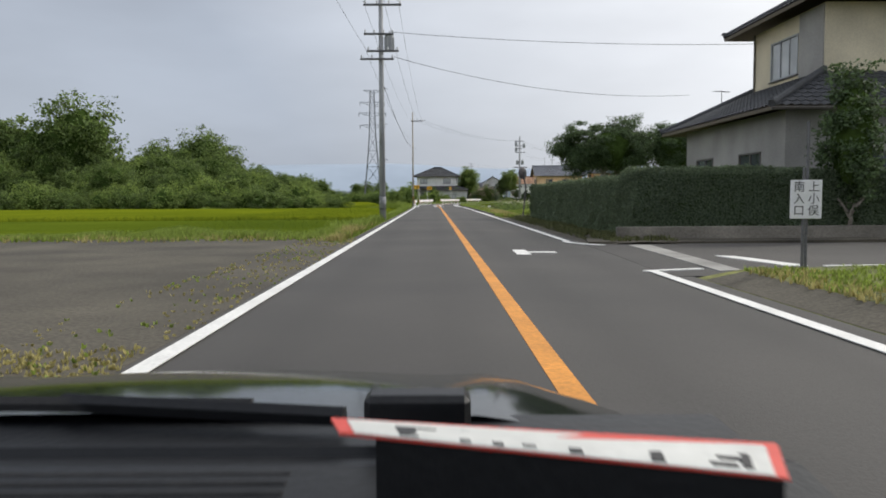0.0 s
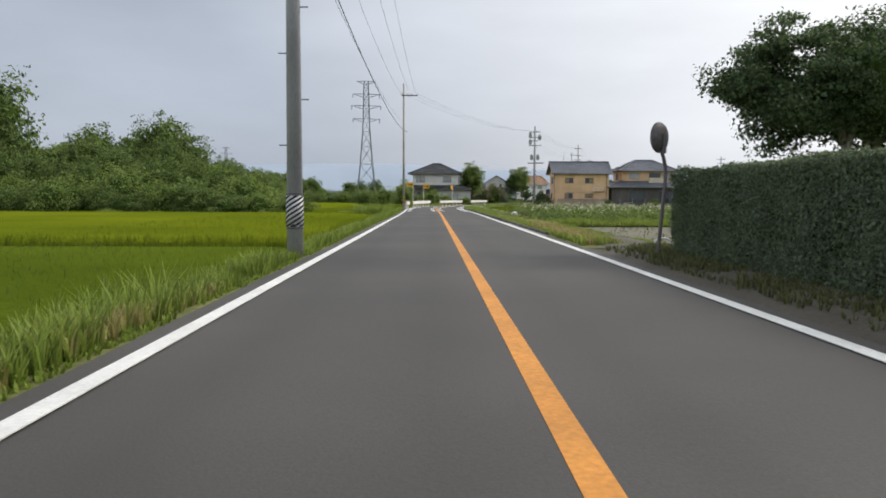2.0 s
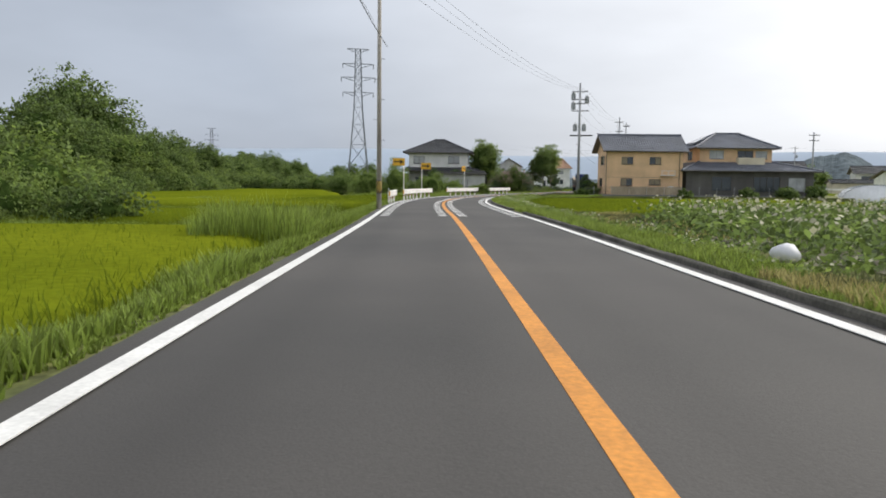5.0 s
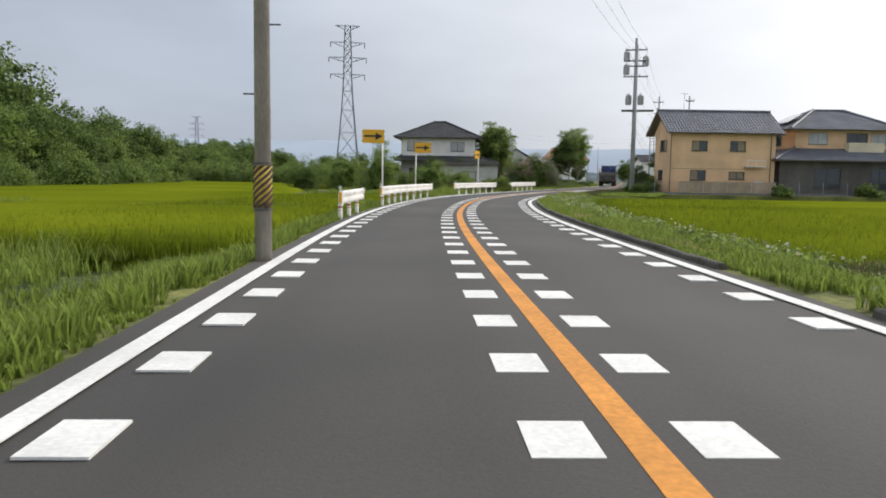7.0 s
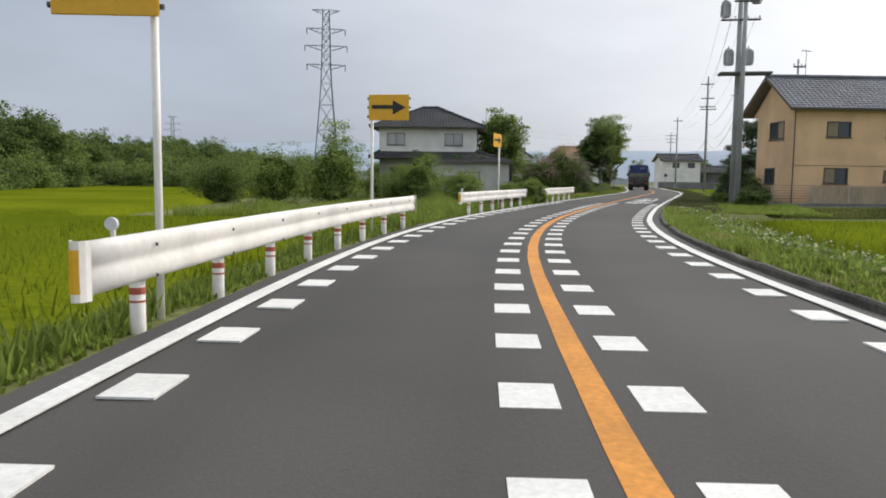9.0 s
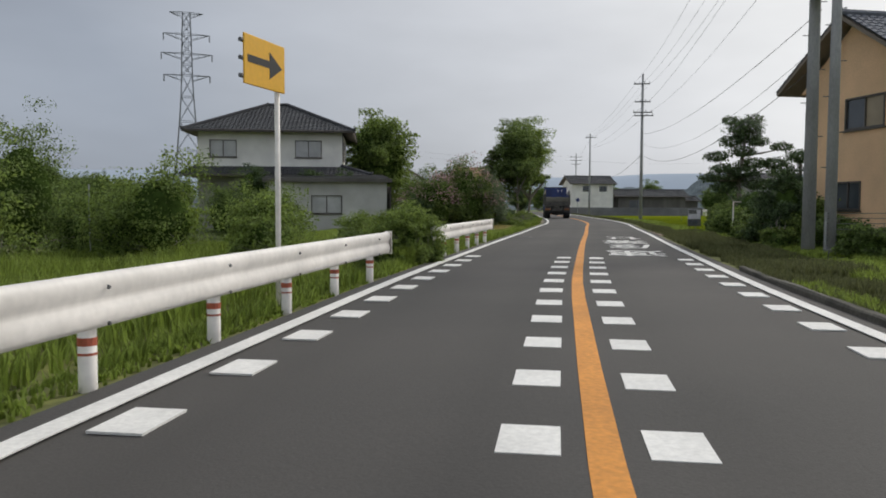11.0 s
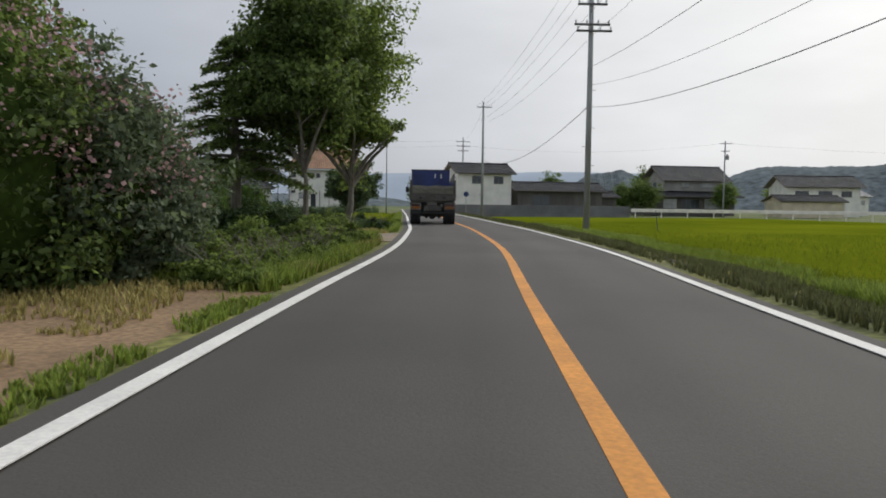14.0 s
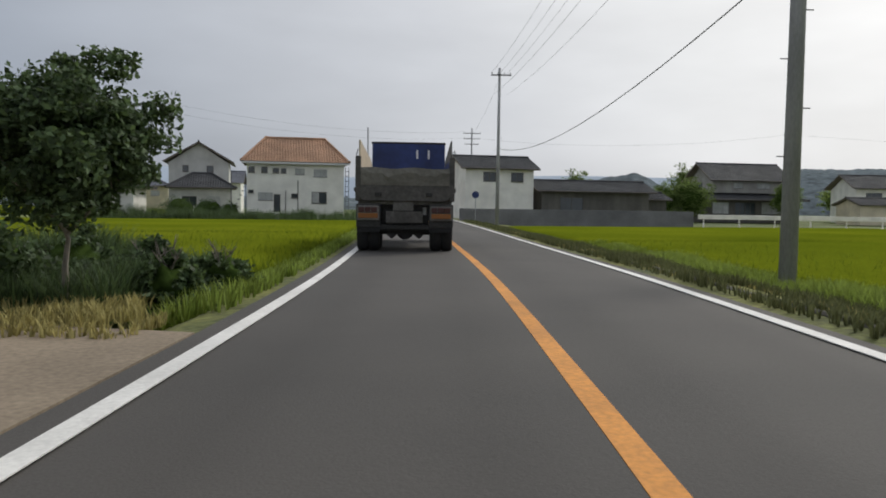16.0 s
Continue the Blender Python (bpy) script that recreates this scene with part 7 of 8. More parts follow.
def annexe():
    t = thing("grey_annexe", "low grey rendered annexe with a flat dark roof", "outbuilding", (3.2, 175.0, 0), -1)
    storey(t, 0, 6.65, 0, 6.6, -0.5, 2.62, W_PALE, {"s": [(2.35, 1.75, 0.72, 1.05, (C_, C_))]})
    part("roof", slab_under(Mesh(), [(-0.3, -0.35, 2.72), (6.9, -0.35, 2.72), (6.9, 6.7, 3.25), (-0.3, 6.7, 3.25)], 0.12), DARK_ROOF, t, "dark sloping sheet roof")
    part("fascia", Mesh().box(-0.32, 6.92, -0.40, -0.34, 2.52, 2.74), W_WOOD, t)
    part("corner_board", Mesh().box(4.62, 4.95, -0.03, 0.0, -0.3, 2.6), W_PALE, t, "paler repaired strip")
    part("side_fence", Mesh().box(6.85, 6.95, 0.3, 4.2, -0.4, 2.3), W_WOOD, t, "dark timber side panel")
    return t


annexe()
for i, (x, y) in enumerate(((2.1, 178.6), (5.6, 178.9), (7.4, 179.0))):
    tree("roof_side_shrub", "dark garden shrub showing above the annexe", (x, y, 1.2), 2.9 - 0.3 * i, 1.25, 0.8, 0.9, LEAF_DARK, 4500, 0.055, 230 + i, 0.05, 16, 0.25, 0.4, 0.6, "annexe shrubs", "bush")


def simple_house(name, label, x, y, rz, w, d, ze, zr, wall, roof, wins, kind="hip", over=0.6, axis="x", inset=None):
    t = thing(name, label, "house", (x, y, 0), rz)
    storey(t, 0, w, 0, d, -0.5, ze, wall, wins)
    if kind == "hip":
        hip_roof(t, 0, w, 0, d, ze, zr, over, roof, inset)
    else:
        gable_roof(t, 0, w, 0, d, ze, zr, over, roof, wall, axis)
    return t


simple_house("white_storehouse", "white two-storey block with a dark roof edge", 51.2, 258.6, -4, 7.4, 6.5, 5.2, 6.6, W_WHITE, TILE, {"s": [(1.9, 1.35, 3.9, 0.95, D), (4.9, 1.35, 3.9, 0.95, D)]}, "gable", 0.55)
simple_house("red_roofed_house", "white house with a terracotta tiled hip roof", 29.75, 262.5, -6, 9.5, 7.0, 5.4, 8.0, W_WHITE, TILE_RED,
             {"s": [(0.15, 0.6, 4.3, 0.6, D, 0), (1.4, 0.6, 4.3, 0.6, D, 0), (2.5, 0.6, 4.3, 0.5, D, 0), (3.3, 0.5, 4.3, 0.5, D, 0), (4.7, 0.9, 4.2, 0.6, C_), (6.5, 1.3, 4.0, 0.75, C_), (1.1, 1.4, 1.6, 0.75, C_), (2.6, 0.65, 0.5, 1.7, D, 0), (0.15, 0.5, 2.3, 0.3, D, 0), (4.3, 0.65, 1.85, 0.45, D, 0), (6.3, 1.5, 1.35, 1.15, (C_, D))]}, "hip", 0.55, inset=2.3)
for x in (3.75, 4.95):
    part("downpipe", Mesh().cyl((x, -0.06, -0.3), (x, -0.06, 3.6 if x > 4 else 2.6), 0.04, 0.04, 6), ALU, bpy.data.objects["red_roofed_house"], "dark downpipe")
part("fascia", Mesh().box(-0.5, 10.0, -0.62, -0.56, 5.2, 5.36), SIGN_WHITE, bpy.data.objects["red_roofed_house"], "pale eaves board")
for k in range(7):
    part("stair_step", Mesh().box(-1.5 + 0.2 * k, -1.3 + 0.2 * k, 0.4, 1.4, 0.35 + 0.42 * k, 0.43 + 0.42 * k), DARK_STEEL, bpy.data.objects["red_roofed_house"], "dark outside stair step")
for k in range(9):
    part("ladder_rung", Mesh().cyl((9.62, -0.2, 0.6 + 0.5 * k), (10.0, -0.2, 0.6 + 0.5 * k), 0.03, 0.03, 5), DARK_STEEL, bpy.data.objects["red_roofed_house"], "dark ladder rung")
for x in (9.64, 9.98):
    part("ladder_rail", Mesh().cyl((x, -0.2, -0.4), (x, -0.2, 5.0), 0.03, 0.03, 5), DARK_STEEL, bpy.data.objects["red_roofed_house"], "dark ladder rail")
for x in (-1.5, -0.1):
    part("stair_post", Mesh().cyl((x, 0.4, -0.4), (x, 0.4, 4.2), 0.05, 0.05, 6), DARK_STEEL, bpy.data.objects["red_roofed_house"], "dark stair post")
simple_house("grey_gabled_house", "grey two-storey house with a pitched gable", 21.9, 283.0, -4, 7.0, 8.0, 6.2, 8.6, W_PALE, TILE, {"s": [(1.6, 0.7, 5.0, 0.8, D, 0), (4.4, 0.8, 5.0, 0.8, D, 0), (1.6, 1.4, 1.2, 1.2, D)]}, "gable", 0.6, "y")
simple_house("front_wing", "low grey wing with a hip roof before a house", 22.3, 277.5, -4, 6.6, 4.5, 3.0, 4.7, W_PALE, TILE, {"s": [(1.2, 1.6, 0.9, 1.1, D), (4.0, 1.4, 0.9, 1.1, C_)]}, "hip", 0.6)
t = simple_house("low_tiled_house", "two-storey house with cream base and grey roofs", 12.9, 262.0, -6, 6.6, 7.0, 2.6, 3.4, W_WHITE, TILE, {"s": [(1.6, 2.4, 0.8, 0.9, D, 1)]}, "hip", 0.9)
storey(t, 0.8, 6.0, 1.0, 6.4, 2.9, 5.0, W_CREAM, {"s": [(0.6, 1.1, 3.7, 0.8, D), (3.3, 1.2, 3.7, 0.8, D)]}, "upper_wall")
hip_roof(t, 0.8, 6.0, 1.0, 6.4, 4.95, 6.3, 0.7, TILE)
simple_house("long_barn", "long low dark timber barn with grey roof", 59.5, 258.0, -8, 12.0, 6.0, 3.0, 4.2, W_WOOD, TILE, {"s": [(2.0, 2.6, 0.3, 2.1, D, 1)]}, "gable", 0.7)
simple_house("lean_to_barn", "low dark timber lean-to shed", 68.8, 259.0, -10, 6.0, 5.0, 2.3, 3.1, W_WOOD, TILE, {}, "gable", 0.5)
t = simple_house("great_farmhouse", "large dark traditional farmhouse with broad tiled roofs", 97.4, 281.0, -8, 15.0, 12.0, 2.9, 4.4, W_WOOD, TILE, {"s": [(1.0, 2.6, 0.8, 1.7, C_, 2), (4.6, 3.4, 0.5, 2.0, D, 3), (9.0, 3.4, 0.8, 1.8, C_, 3)]}, "hip", 1.2)
storey(t, 2.4, 14.4, 2.6, 9.8, 4.0, 5.9, W_GREY, {"s": [(3.4, 1.6, 4.7, 0.9, C_), (7.4, 2.2, 4.7, 0.9, C_, 2)], "w": [(2.6, 1.4, 4.7, 0.9, D)]}, "upper_wall")
gable_roof(t, 2.4, 14.4, 2.6, 9.8, 5.85, 8.6, 1.0, TILE, W_GREY)
simple_house("far_white_house", "far white-walled farmhouse with grey roof", 128.0, 283.0, -20, 14.0, 9.0, 5.2, 7.5, W_WHITE, TILE, {"s": [(1.5, 2.6, 3.4, 1.1, D, 2), (6.0, 2.6, 3.4, 1.1, D, 2), (10.4, 2.0, 3.4, 1.1, D, 2), (1.5, 3.0, 0.8, 1.5, C_, 2)]}, "gable", 0.9)
simple_house("far_low_shed", "far low tan shed", 113.0, 268.0, -15, 11.0, 6.0, 2.3, 3.3, W_CREAM, TILE, {}, "gable", 0.5)
for i, (x, y, w, ze, zr, wall) in enumerate(((24.0, 330.0, 9, 5.0, 7.2, W_WHITE), (10.0, 345.0, 10, 4.5, 6.5, W_CREAM), 
                                           (86.0, 196.0, 9, 2.9, 4.5, W_WHITE), (100.0, 205.0, 10, 3.0, 5.0, W_CREAM), (160.0, 300.0, 10, 4.0, 6.0, W_WHITE), (175.0, 270.0, 12, 3.6, 5.6, W_GREY))):
    simple_house("distant_house", "distant hazy tiled house among fields", x, y, -8 + 5 * i, w, 7.0, ze, zr, wall, TILE_BLUE, {"s": [(1.2, 1.6, ze - 1.9, 1.0, D), (w - 3.2, 1.6, ze - 1.9, 1.0, C_)]}, "hip" if i % 2 else "gable", 0.6)

# walls, fences, tunnel
m = Mesh().box(0, 21, -0.1, 0.1, -0.5, 1.08, None, 0.02)
ob = lone("block_wall", m, W_BLOCK, "long grey concrete block wall across the fields", "wall", "structure")
ob.matrix_world = pose(47.3, 249.2, 0, 0, 0, -17)


def yard_fence(x0, x1, y, p0, p1):
    """A low base with posts and wires, and ribbed sheets from p0 to p1."""
    t = thing("yard_fence", "low yard fence, faded tan ribbed sheets between grey posts", "fence", (x0, y, 0), 0)
    part("base", Mesh().box(0, x1 - x0, -0.08, 0.08, -0.5, 0.10, None, 0.01), W_BLOCK, t)
    n = int((x1 - x0) / 2.05)
    for k in range(n + 1):
        part("post", Mesh().cyl((k * 2.05, 0, 0.1), (k * 2.05, 0, 1.05), 0.03, 0.03, 8), STEEL, t)
    for z in (0.2, 0.34, 0.48, 0.62, 0.76, 0.90, 1.03):
        part("wire_rail", Mesh().cyl((0, 0.02, z), (x1 - x0, 0.02, z), 0.008, 0.008, 5), DARK_STEEL, t)
    for k in range(n):
        a, b = k * 2.05 + 0.04, (k + 1) * 2.05 - 0.04
        if not p0 <= x0 + a <= p1:
            continue
        cols = 40
        zig = [(a + (b - a) * i / cols, -0.035 - 0.014 * (i // 2 % 2)) for i in range(cols + 1)]
        part("ribbed_sheet", Mesh().rings([[(u, v, 0.12), (u, v, 1.0), (u, v + 0.004, 1.0), (u, v + 0.004, 0.12)] for u, v in zig]), FENCE_TAN, t, "faded tan ribbed sheet")


yard_fence(18.3, 47.0, 148.3, 22.0, 29.0)


def far_rail():
    t = thing("distant_guard_rail", "long white pipe rail beyond the rice fields", "guard rail", (66, 240.5, 0), -21)
    part("beam", Mesh().box(0, 62, -0.05, 0.05, 0.45, 0.85, None, 0.02), RAIL_WHITE, t)
    for k in range(21):
        part("post", Mesh().cyl((0.5 + k * 3.0, 0.08, -0.6), (0.5 + k * 3.0, 0.08, 0.7), 0.06, 0.06, 7), RAIL_WHITE, t)


far_rail()


def poly_tunnel():
    t = thing("poly_tunnel", "white plastic-covered growing tunnel", "greenhouse", (51.8, 145.6, -0.66), -27)
    loops = []
    for k in range(10):
        y = k * 1.6
        loops.append([(3.45 * math.cos(a), y, 2.12 * math.sin(a) ** 0.8) for a in [math.pi * i / 16 for i in range(17)]])
    part("cover", Mesh().rings(loops), PLASTIC_SHEET, t, "", True)
    for k in range(0, 10, 3):
        y = k * 1.6 - 0.01
        part("hoop", Mesh().tube([(3.48 * math.cos(a), y, 2.15 * math.sin(a) ** 0.8) for a in [math.pi * i / 16 for i in range(17)]], 0.03, 5), STEEL, t)


poly_tunnel()


# ---- hills ----
def hills(name, az0, az1, dist, h, seed, mat, label, wob=0.02, hmin=0.4, edge=8.0):
    m = Mesh()
    vs, n = [], 420
    for i in range(n + 1):
        az = radians(az0 + (az1 - az0) * i / n)
        f = i / n
        top = h * (hmin + (1 - hmin) * (0.5 + 0.5 * noise.noise((f * 5 + seed, 0.3, 0)) + 0.20 * noise.noise((f * 17 + seed, 1.3, 0)) + wob * noise.noise((f * 120, seed, 2)) + wob * 0.7 * noise.noise((f * 310, seed, 5))))
        top *= math.sin(min(1, f * edge, (1 - f) * edge) * math.pi / 2) ** 0.8
        for k, (dd, zz) in enumerate(((0, 0), (0.05, 0.45), (0.11, 0.82), (0.18, 1.0), (0.35, 0.6))):
            R = dist * (1 + dd)
            vs.append((R * math.sin(az) + 20, R * math.cos(az) + 120, -1 + top * zz))
    fs = [(i * 5 + k, i * 5 + k + 1, i * 5 + k + 6, i * 5 + k + 5) for i in range(n) for k in range(4)]
    lone(name, m.add(vs, fs), mat, label, "hills", "structure", "", True)


# No air between: haze is in the hill colours, bluer for the range.
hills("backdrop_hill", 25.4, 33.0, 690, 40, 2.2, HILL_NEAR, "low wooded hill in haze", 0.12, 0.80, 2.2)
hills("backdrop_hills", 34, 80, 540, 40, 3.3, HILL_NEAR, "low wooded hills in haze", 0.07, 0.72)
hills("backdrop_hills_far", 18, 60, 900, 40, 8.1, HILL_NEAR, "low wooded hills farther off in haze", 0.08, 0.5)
hills("backdrop_range", -60, 75, 3000, 190, 5.2, HILL_FAR, "mountain range with haze painted in as pale blue", 0.01, 0.5)
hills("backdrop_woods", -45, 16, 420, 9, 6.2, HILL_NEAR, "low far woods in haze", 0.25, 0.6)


# ---- the dump truck ahead ----
def wheel(parent, x, y, r, w, dual=False):
    q = Mesh()
    prof = [(r * 0.55, 0), (r * 0.93, 0.0), (r, 0.05), (r, w - 0.05), (r * 0.93, w), (r * 0.55, w)]
    loops = [[(x + o, y + rr * math.cos(a), r + rr * math.sin(a)) for a in [2 * math.pi * i / 28 for i in range(28)]] for rr, o in prof]
    tyre = part("tyre", q.rings(loops), RUBBER, parent, "", True)
    part("rim", Mesh().cyl((x + 0.03, y, r), (x + w - 0.03, y, r), r * 0.56, r * 0.56, 20), DARK_STEEL, tyre)


def dump_truck():
    t = thing("dump_truck", "dusty grey dump truck with an empty blue bed", "truck", (29.98, 203.9, 0.0), -16.3)
    # frame rails and axles
    for x in (-0.43, 0.43):
        part("frame_rail", Mesh().box(x - 0.05, x + 0.05, 0.2, 7.4, 0.82, 1.08), TRUCK_DARK, t)
    for y in (0.52, 1.82):
        for x in (-1.235, -0.95, 0.67, 0.955):
            wheel(t, x, y, 0.50, 0.28)
        ax = Mesh().cyl((-1.0, y, 0.5), (1.0, y, 0.5), 0.075, 0.075, 10)
        bm_ = bmesh.new()
        bmesh.ops.create_icosphere(bm_, subdivisions=2, radius=0.22)
        ax.add([(v.co.x, v.co.y + y, v.co.z + 0.5) for v in bm_.verts], [tuple(v.index for v in f.verts) for f in bm_.faces])
        bm_.free()
        part("axle", ax, TRUCK_DARK, t)
    for x in (-1.22, 0.94):
        wheel(t, x, 6.3, 0.50, 0.28)
    # mudguards, lamps and bumper
    for sg in (-1, 1):
        x0, x1 = (-1.24, -0.62) if sg < 0 else (0.62, 1.24)
        g = part("mudguard", Mesh().box(x0, x1, -0.12, -0.07, 0.62, 1.22, None, 0.02).box(x0, x1, -0.12, 0.9, 1.12, 1.17), TRUCK_DARK, t)
        lamp = part("tail_lamp", Mesh().box(x0 + 0.03, x1 - 0.03, -0.20, -0.12, 0.80, 1.18, None, 0.02), TRUCK_GREY, t, "grey lamp housing")
        part("amber_lens", Mesh().box(x0 + 0.06, x1 - 0.06, -0.225, -0.2, 0.86, 0.985, None, 0.015), AMBER, lamp)
        for k in range(3):
            a = x0 + 0.06 + k * 0.165
            part("red_lens", Mesh().box(a, a + 0.15, -0.225, -0.2, 1.01, 1.14, None, 0.015), RED_LENS, lamp)
        part("mud_flap", Mesh().box(x0 + 0.02, x1 - 0.02, -0.10, -0.085, 0.50, 0.64), RUBBER, t)
    # Dark plate added to block daylight through the truck's underside.
    part("underside_filler", Mesh().box(-0.62, 0.62, 0.16, 0.20, 0.50, 1.20, None, 0.01), TRUCK_DARK, t)
    part("rear_bumper", Mesh().box(-1.2, 1.2, -0.05, 0.06, 0.56, 0.70, None, 0.03), TRUCK_DARK, t)
    part("number_board", Mesh().box(-0.48, 0.46, -0.14, -0.10, 0.74, 1.04, None, 0.01), TRUCK_GRIMY, t, "dusty blank rear board")
    part("cross_member", Mesh().box(-0.30, 0.22, -0.08, 0.0, 1.06, 1.30), TRUCK_GREY, t)
    part("air_tank", Mesh().cyl((0.5, 0.2, 0.95), (0.5, 0.2, 1.15), 0.07, 0.07, 10), STEEL, t)
    # underside shield with a scalloped edge
    sc = Mesh()
    n = 24
    top = [(-0.62 + 1.24 * i / n, 0.3, 0.66) for i in range(n + 1)]
    low = [(-0.62 + 1.24 * i / n, 0.3, 0.36 + 0.07 * math.sin(i * 0.9) + 0.12 * abs(i / n - 0.5)) for i in range(n + 1)]
    sc.rings([top, low], close=False)
    part("undershield", sc, TRUCK_DARK, t)
    # bed
    sill = [(-1.30, 1.64), (1.30, 1.64), (1.30, 1.55), (1.05, 1.31), (-1.05, 1.31), (-1.30, 1.55)]
    bed = part("bed_end", Mesh().rings([[(x, y, z) for x, z in sill] for y in (-0.16, 0.0)]), TRUCK_GRIMY, t, "tapered grey bed end")
    for x in (-0.68, 0.62):
        part("hinge_lamp", Mesh().box(x - 0.08, x + 0.08, -0.20, -0.16, 1.42, 1.52, None, 0.01), TRUCK_DARK, bed)
    part("floor", Mesh().box(-1.2, 1.2, 0.0, 5.3, 1.22, 1.36), TRUCK_GREY, t)
    tail = part("tailgate", Mesh().box(-1.145, 1.145, -0.12, -0.05, 1.62, 2.10, None, 0.015), TRUCK_GRIMY, t)
    loops = []
    for k in range(14):
        x = -1.13 + 2.26 * k / 13
        s_ = 0.05 * math.sin(k * 1.1) + 0.03 * math.sin(k * 2.7)
        loops.append([(x, -0.135, 2.14 + 0.02 * math.sin(k)), (x, -0.15 - abs(s_) * 0.5, 1.98 + s_), (x, -0.145, 1.84 + s_ * 0.7), (x, -0.13, 1.70)])
    part("canvas_flap", Mesh().rings(loops, close=False), TARP, tail, "sagging dusty canvas over the tailgate")
    for sg in (-1, 1):
        xo, xi = sg * 1.24, sg * 1.16
        a, b = min(xo, xi), max(xo, xi)
        side = part("side_wall", Mesh().box(a, b, 0.02, 5.3, 1.30, 2.42, None, 0.01), TRUCK_GREY, t)
        part("inner_lining", Mesh().box(sg * 1.15 - 0.006, sg * 1.15 + 0.006, 0.05, 5.2, 1.4, 2.40), TRUCK_CREAM if sg < 0 else TRUCK_BLUE, side)
        part("raised_board", Mesh().add([(sg * 1.2, 0.1, 2.40), (sg * 1.2, 0.1, 2.86), (sg * 1.2, 4.4, 2.60), (sg * 1.2, 5.2, 2.40), (sg * 1.16, 0.1, 2.40), (sg * 1.16, 0.1, 2.86), (sg * 1.16, 4.4, 2.60), (sg * 1.16, 5.2, 2.40)],
             [(0, 1, 2, 3), (7, 6, 5, 4), (0, 4, 5, 1), (1, 5, 6, 2), (2, 6, 7, 3), (3, 7, 4, 0)]), TRUCK_CREAM if sg < 0 else TRUCK_GREY, side)
        part("corner_post", Mesh().box(a - 0.03, b + 0.03, -0.10, 0.04, 1.30, 2.44, None, 0.015), TRUCK_GRIMY, t)
        for k in range(5):
            part("rib", Mesh().box(xo - 0.04, xo + 0.04, 0.6 + k, 0.68 + k, 1.3, 2.4), TRUCK_GREY, side)
        part("hook", Mesh().tube([(sg * 1.27, 1.0, 2.4), (sg * 1.33, 1.0, 2.55), (sg * 1.30, 1.0, 2.68), (sg * 1.24, 1.0, 2.62)], 0.015, 6), DARK_STEEL, side)
    hb = part("headboard", Mesh().box(-1.18, 1.18, 5.3, 5.4, 1.3, 3.20, None, 0.02), TRUCK_BLUE, t)
    part("top_bar", Mesh().cyl((-1.2, 5.34, 3.22), (1.2, 5.34, 3.22), 0.04, 0.04, 8), TRUCK_DARK, hb)
    for x in (0.25, 0.62):
        part("scrape", Mesh().box(x, x + 0.06, 5.285, 5.298, 2.72, 3.0), SIGN_WHITE, hb, "pale scraped strip")
    # cab
    part("cab", Mesh().box(-1.2, 1.2, 5.6, 7.5, 0.75, 2.75, None, 0.10), TRUCK_BLUE, t)
    for sg in (-1, 1):
        arm = part("mirror_arm", Mesh().tube([(sg * 1.2, 7.2, 2.3), (sg * 1.45, 7.3, 2.3), (sg * 1.45, 7.3, 1.9)], 0.02, 6), DARK_STEEL, t)
        part("mirror", Mesh().box(sg * 1.45 - 0.10, sg * 1.45 + 0.10, 7.26, 7.31, 1.85, 2.2, None, 0.01), TRUCK_DARK, arm)
    return t


dump_truck()


def parked_car():
    t = thing("parked_car", "white compact car parked on a forecourt", "car", (14.2, 184.8, -0.05), 64)
    secs = []
    for y, z0, z1, w in ((-2.0, 0.35, 0.72, 0.72), (-1.9, 0.25, 0.9, 0.80), (-1.1, 0.22, 0.98, 0.83), (0, 0.22, 1.0, 0.84), (1.1, 0.22, 1.0, 0.84), (1.8, 0.25, 0.95, 0.80), (1.95, 0.4, 0.85, 0.74)):
        secs.append([(-w, y, z0), (w, y, z0), (w, y, (z0 + z1) / 2), (w * 0.96, y, z1), (-w * 0.96, y, z1), (-w, y, (z0 + z1) / 2)])
    part("body", Mesh().rings(secs), CAR_WHITE, t, "", True)
    top = []
    for y, z, w in ((-0.95, 0.98, 0.78), (-0.35, 1.42, 0.66), (0.9, 1.46, 0.66), (1.75, 1.0, 0.76)):
        top.append([(-w, y, z), (w, y, z), (w + 0.06, y, 0.97), (-w - 0.06, y, 0.97)])
    part("cabin", Mesh().rings(top), GLASS_DARK, t, "dark windows")
    part("roof", Mesh().box(-0.66, 0.66, -0.35, 0.92, 1.43, 1.48, None, 0.02), CAR_WHITE, t)
    for x in (-0.84, 0.66):
        for y in (-1.25, 1.25):
            wheel(t, x, y, 0.30, 0.18)
    return t


parked_car()


bm = bmesh.new()
bmesh.ops.create_icosphere(bm, subdivisions=3, radius=1.0)
m = Mesh().add([(19.3 + v.co.x * 0.75 * (1 + 0.2 * noise.noise(v.co * 3)), 188.3 + v.co.y * 0.5 * (1 + 0.2 * noise.noise(v.co * 2)), max(0.0, v.co.z * 0.30 + 0.06 * noise.noise(v.co * 4)) - 0.03) for v in bm.verts],
               [tuple(v.index for v in f.verts) for f in bm.faces])
bm.free()
lone("blue_sheet", m, BLUE_SHEET, "crumpled blue plastic sheet lying over a low pile", "tarpaulin", "", "", True)

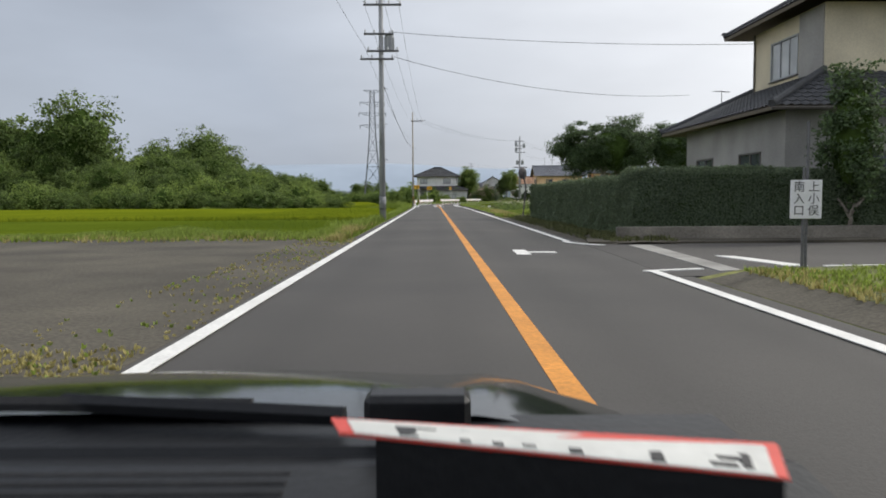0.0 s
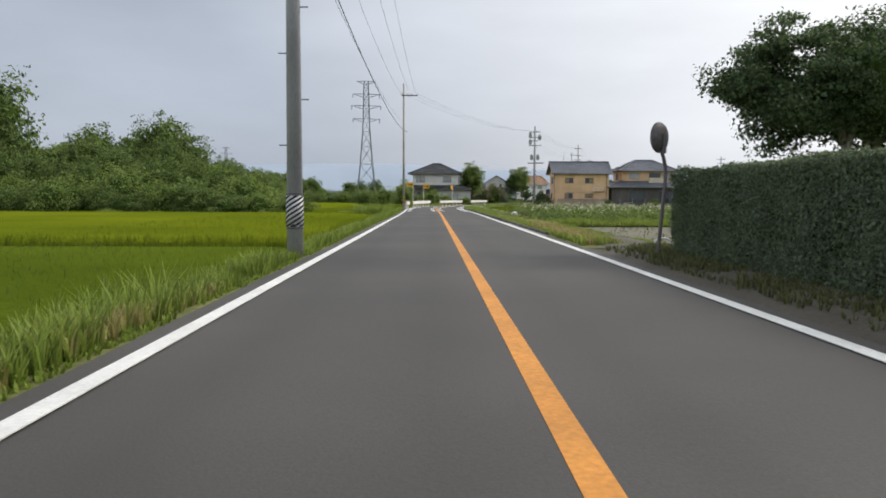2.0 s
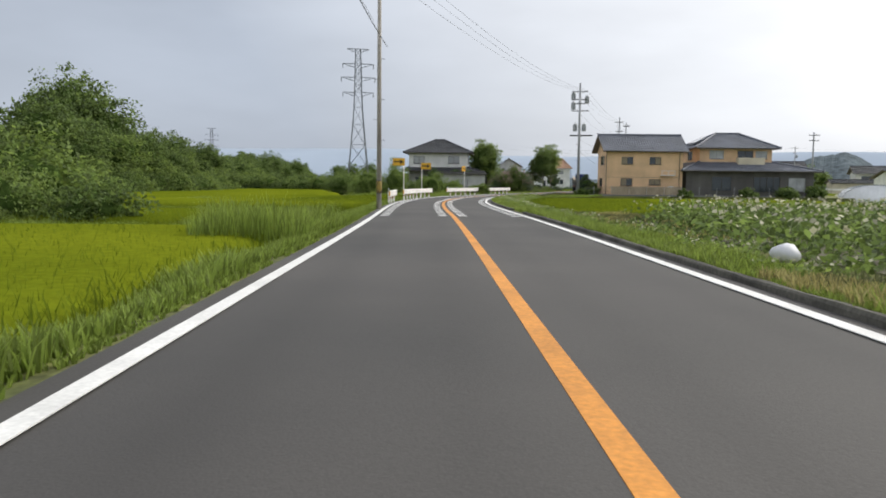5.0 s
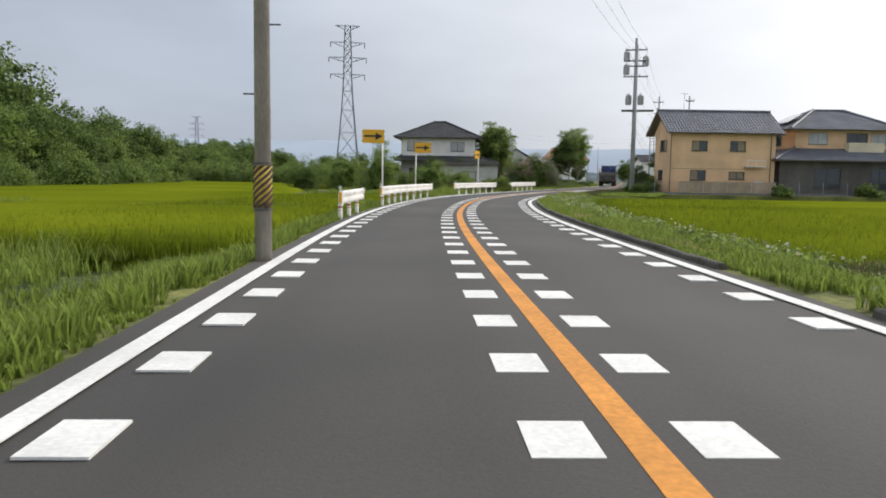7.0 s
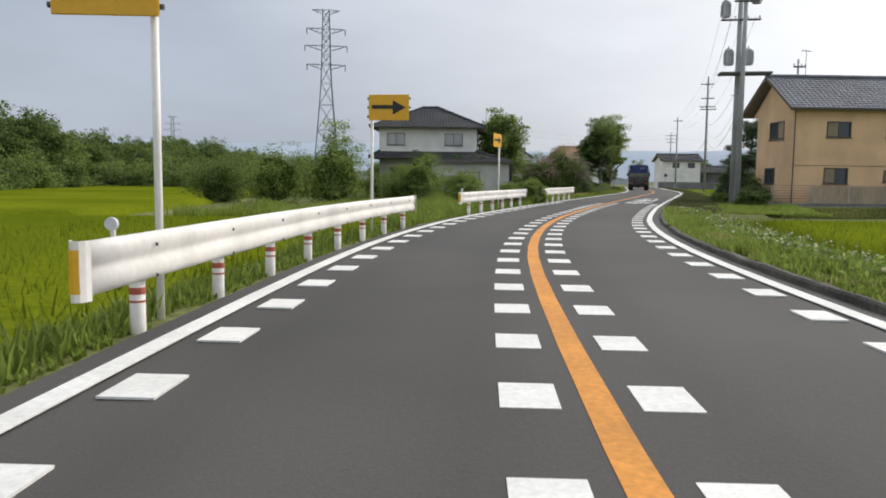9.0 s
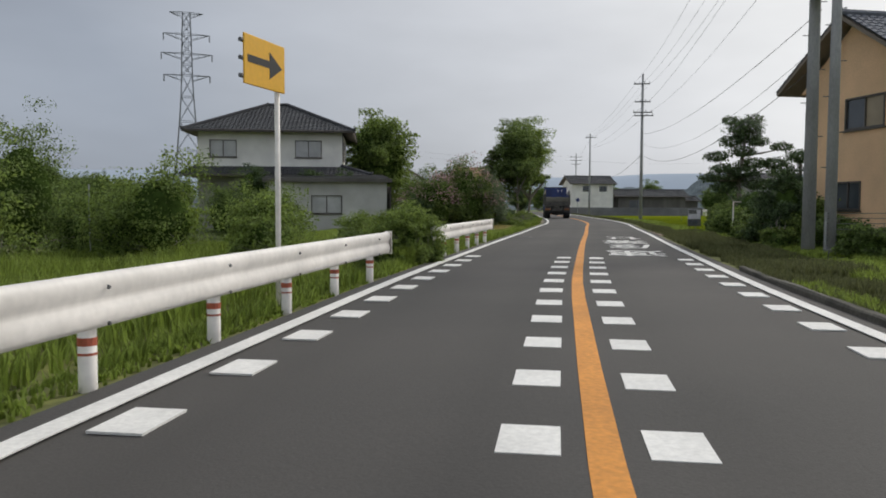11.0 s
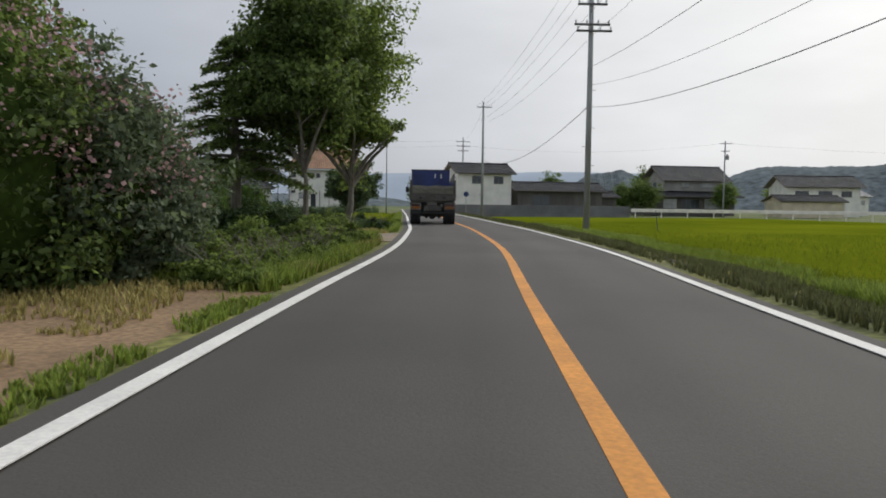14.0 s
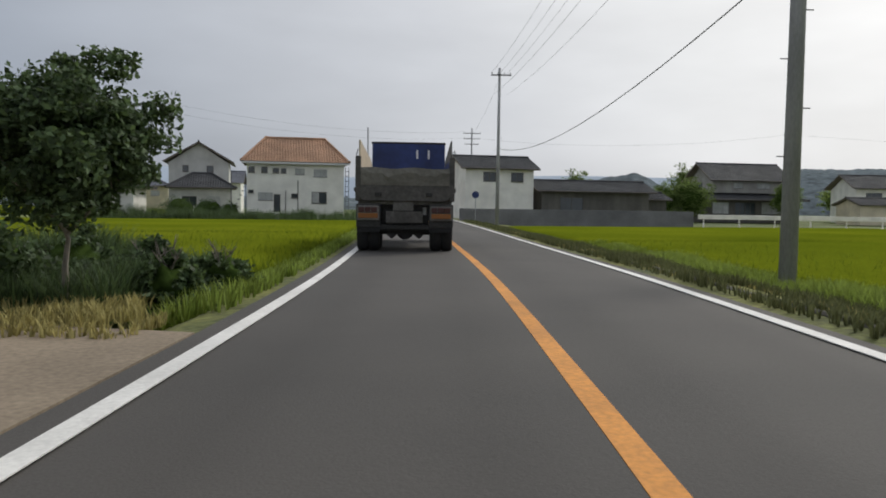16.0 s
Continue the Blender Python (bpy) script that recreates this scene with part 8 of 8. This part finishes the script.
# ---- the car at the start of the way, seen from its seats: bonnet, dashboard and a plate lying on it ----
def start_car():
    t = thing("dark_car", "dark glossy car with black dashboard standing on the road", "car", (-0.35, 0.0, 0.0), -1.4)
    # bonnet: a domed sheet from the cowl to the nose
    loops = []
    for y, z, w in ((0.80, 0.945, 0.66), (0.95, 0.935, 0.68), (1.15, 0.905, 0.70), (1.35, 0.865, 0.71), (1.52, 0.82, 0.70), (1.66, 0.76, 0.67), (1.76, 0.66, 0.62), (1.80, 0.56, 0.60)):
        row = []
        for k in range(25):
            u = -1 + k / 12
            crease = 0.014 * math.exp(-((abs(u) - 0.62) / 0.10) ** 2)
            row.append((u * w, y - 0.10 * u * u * (y - 0.7), z - 0.035 * u * u - 0.055 * abs(u) ** 5 + crease))
        loops.append(row)
    part("bonnet", Mesh().rings(loops, close=False), CAR_DARK, t, "curved glossy dark bonnet", True)
    for sg in (-1, 1):
        wing = [[(sg * (w - 0.02), y, z), (sg * (w + 0.07), y, z - 0.05), (sg * (w + 0.11), y, z - 0.25), (sg * (w + 0.10), y, 0.36), (sg * (w - 0.1), y, 0.34)]
                for y, z, w in ((-2.3, 0.84, 0.64), (-1.6, 0.86, 0.68), (0.2, 0.86, 0.68), (0.8, 0.85, 0.66), (1.35, 0.77, 0.69), (1.62, 0.66, 0.62), (1.74, 0.55, 0.52))]
        part("side_panel", Mesh().rings(wing), CAR_DARK, t, "", True)
        lamp = [[(sg * (0.45 + 0.16 * math.cos(a)), 1.62 + 0.10 * k, 0.60 + 0.07 * math.sin(a)) for a in [2 * math.pi * i / 14 for i in range(14)]] for k in range(2)]
        part("headlight", Mesh().rings(lamp), CURTAIN_GLASS, t, "clear headlight")
    part("floor_pan", Mesh().box(-0.66, 0.66, -2.3, 1.7, 0.26, 0.36, None, 0.04), TRUCK_DARK, t)
    part("front_bumper", Mesh().box(-0.66, 0.66, 1.62, 1.86, 0.28, 0.54, None, 0.08), CAR_DARK, t)
    part("tail_panel", Mesh().box(-0.64, 0.64, -2.36, -2.26, 0.34, 0.84, None, 0.04), CAR_DARK, t)
    for x in (-0.80, 0.62):
        for y in (1.05, -1.6):
            wheel(t, x, y, 0.29, 0.18)
    # cowl, wiper and dashboard
    part("cowl", Mesh().box(-0.66, 0.66, 0.70, 0.84, 0.86, 0.935, None, 0.02), DASH, t)
    arm = part("wiper", Mesh().tube([(-0.55, 0.79, 0.95), (-0.2, 0.80, 0.957), (0.15, 0.79, 0.955)], 0.009, 6), RUBBER, t, "thin black wiper blade")
    part("wiper_arm", Mesh().tube([(-0.05, 0.80, 0.957), (0.25, 0.76, 0.952)], 0.011, 6), DASH, arm)
    sec = [(0.72, 0.90), (0.72, 0.925), (0.66, 0.938), (0.58, 0.930), (0.50, 0.918), (0.42, 0.905), (0.36, 0.86), (0.36, 0.55), (0.70, 0.50)]
    dash = part("dashboard", Mesh().rings([[(x, y, z) for y, z in sec] for x in (-0.66, -0.3, 0.1, 0.66)]), DASH, t, "ribbed black dashboard top")
    for k in range(3):
        part("vent_slot", Mesh().box(-0.62, 0.22, 0.605 + 0.018 * k, 0.611 + 0.018 * k, 0.930, 0.9355 + 0.0012 * k, None, 0.002), RUBBER, dash)
    part("sensor_box", Mesh().box(0.275, 0.375, 0.705, 0.745, 0.95, 0.986, None, 0.006), DASH, t, "small black box behind the windscreen")
    return t


def dash_plate():
    """A plate with a red border on a black stand, lying on the dashboard; its characters are plain bars."""
    t = thing("metal_plate", "white plate with red border lying on the dashboard", "plate", (-0.02, 0.0, 0.0), -1.4)
    def slab(x0, x1, s0, s1, lift, h):
        vs = []
        for dz in (lift, lift + h):
            for x, s in ((x0, s0), (x1, s0), (x1, s1), (x0, s1)):
                vs.append((0.10 + (x - 0.10) * (1 + 0.10 * s), 0.545 + 0.06 * s, 1.0015 - 0.0065 * s - (x + 0.056) / 0.328 * (0.0359 - 0.013 * s) + dz))
        return Mesh().add(vs, [(3, 2, 1, 0), (4, 5, 6, 7), (0, 1, 5, 4), (1, 2, 6, 5), (2, 3, 7, 6), (3, 0, 4, 7)])
    part("border", slab(-0.056, 0.272, 0.0, 1.0, -0.003, 0.002), PLATE_RED, t)
    part("face", slab(-0.045, 0.262, 0.0, 0.86, -0.0008, 0.001), PLATE_WHITE, t)
    for x0, x1, s0, s1 in ((-0.012, 0.002, 0.04, 0.50), (-0.012, 0.018, 0.44, 0.52), (0.032, 0.040, 0.04, 0.46), (0.036, 0.058, 0.42, 0.52), (0.056, 0.064, 0.04, 0.46), (0.078, 0.088, 0.08, 0.16),
                           (0.102, 0.138, 0.42, 0.52), (0.112, 0.122, 0.04, 0.42), (0.172, 0.182, 0.04, 0.52), (0.216, 0.236, 0.10, 0.18), (0.222, 0.246, 0.30, 0.38), (0.240, 0.247, 0.10, 0.50)):
        part("bar", slab(x0, x1, s0, s1, 0.0004, 0.0012), BLACK, t)
    st = Mesh()
    vs = []
    for x, top in ((-0.03, 0.994), (0.270, 0.961)):
        vs += [(x, 0.547, 0.90), (x, 0.547, top), (x, 0.60, top - 0.004), (x, 0.60, 0.90)]
    st.add(vs, [(0, 1, 2, 3), (7, 6, 5, 4), (0, 4, 5, 1), (1, 5, 6, 2), (2, 6, 7, 3), (3, 7, 4, 0)])
    part("stand", st, DASH, t, "black block stand")
    return t


start_car()
dash_plate()
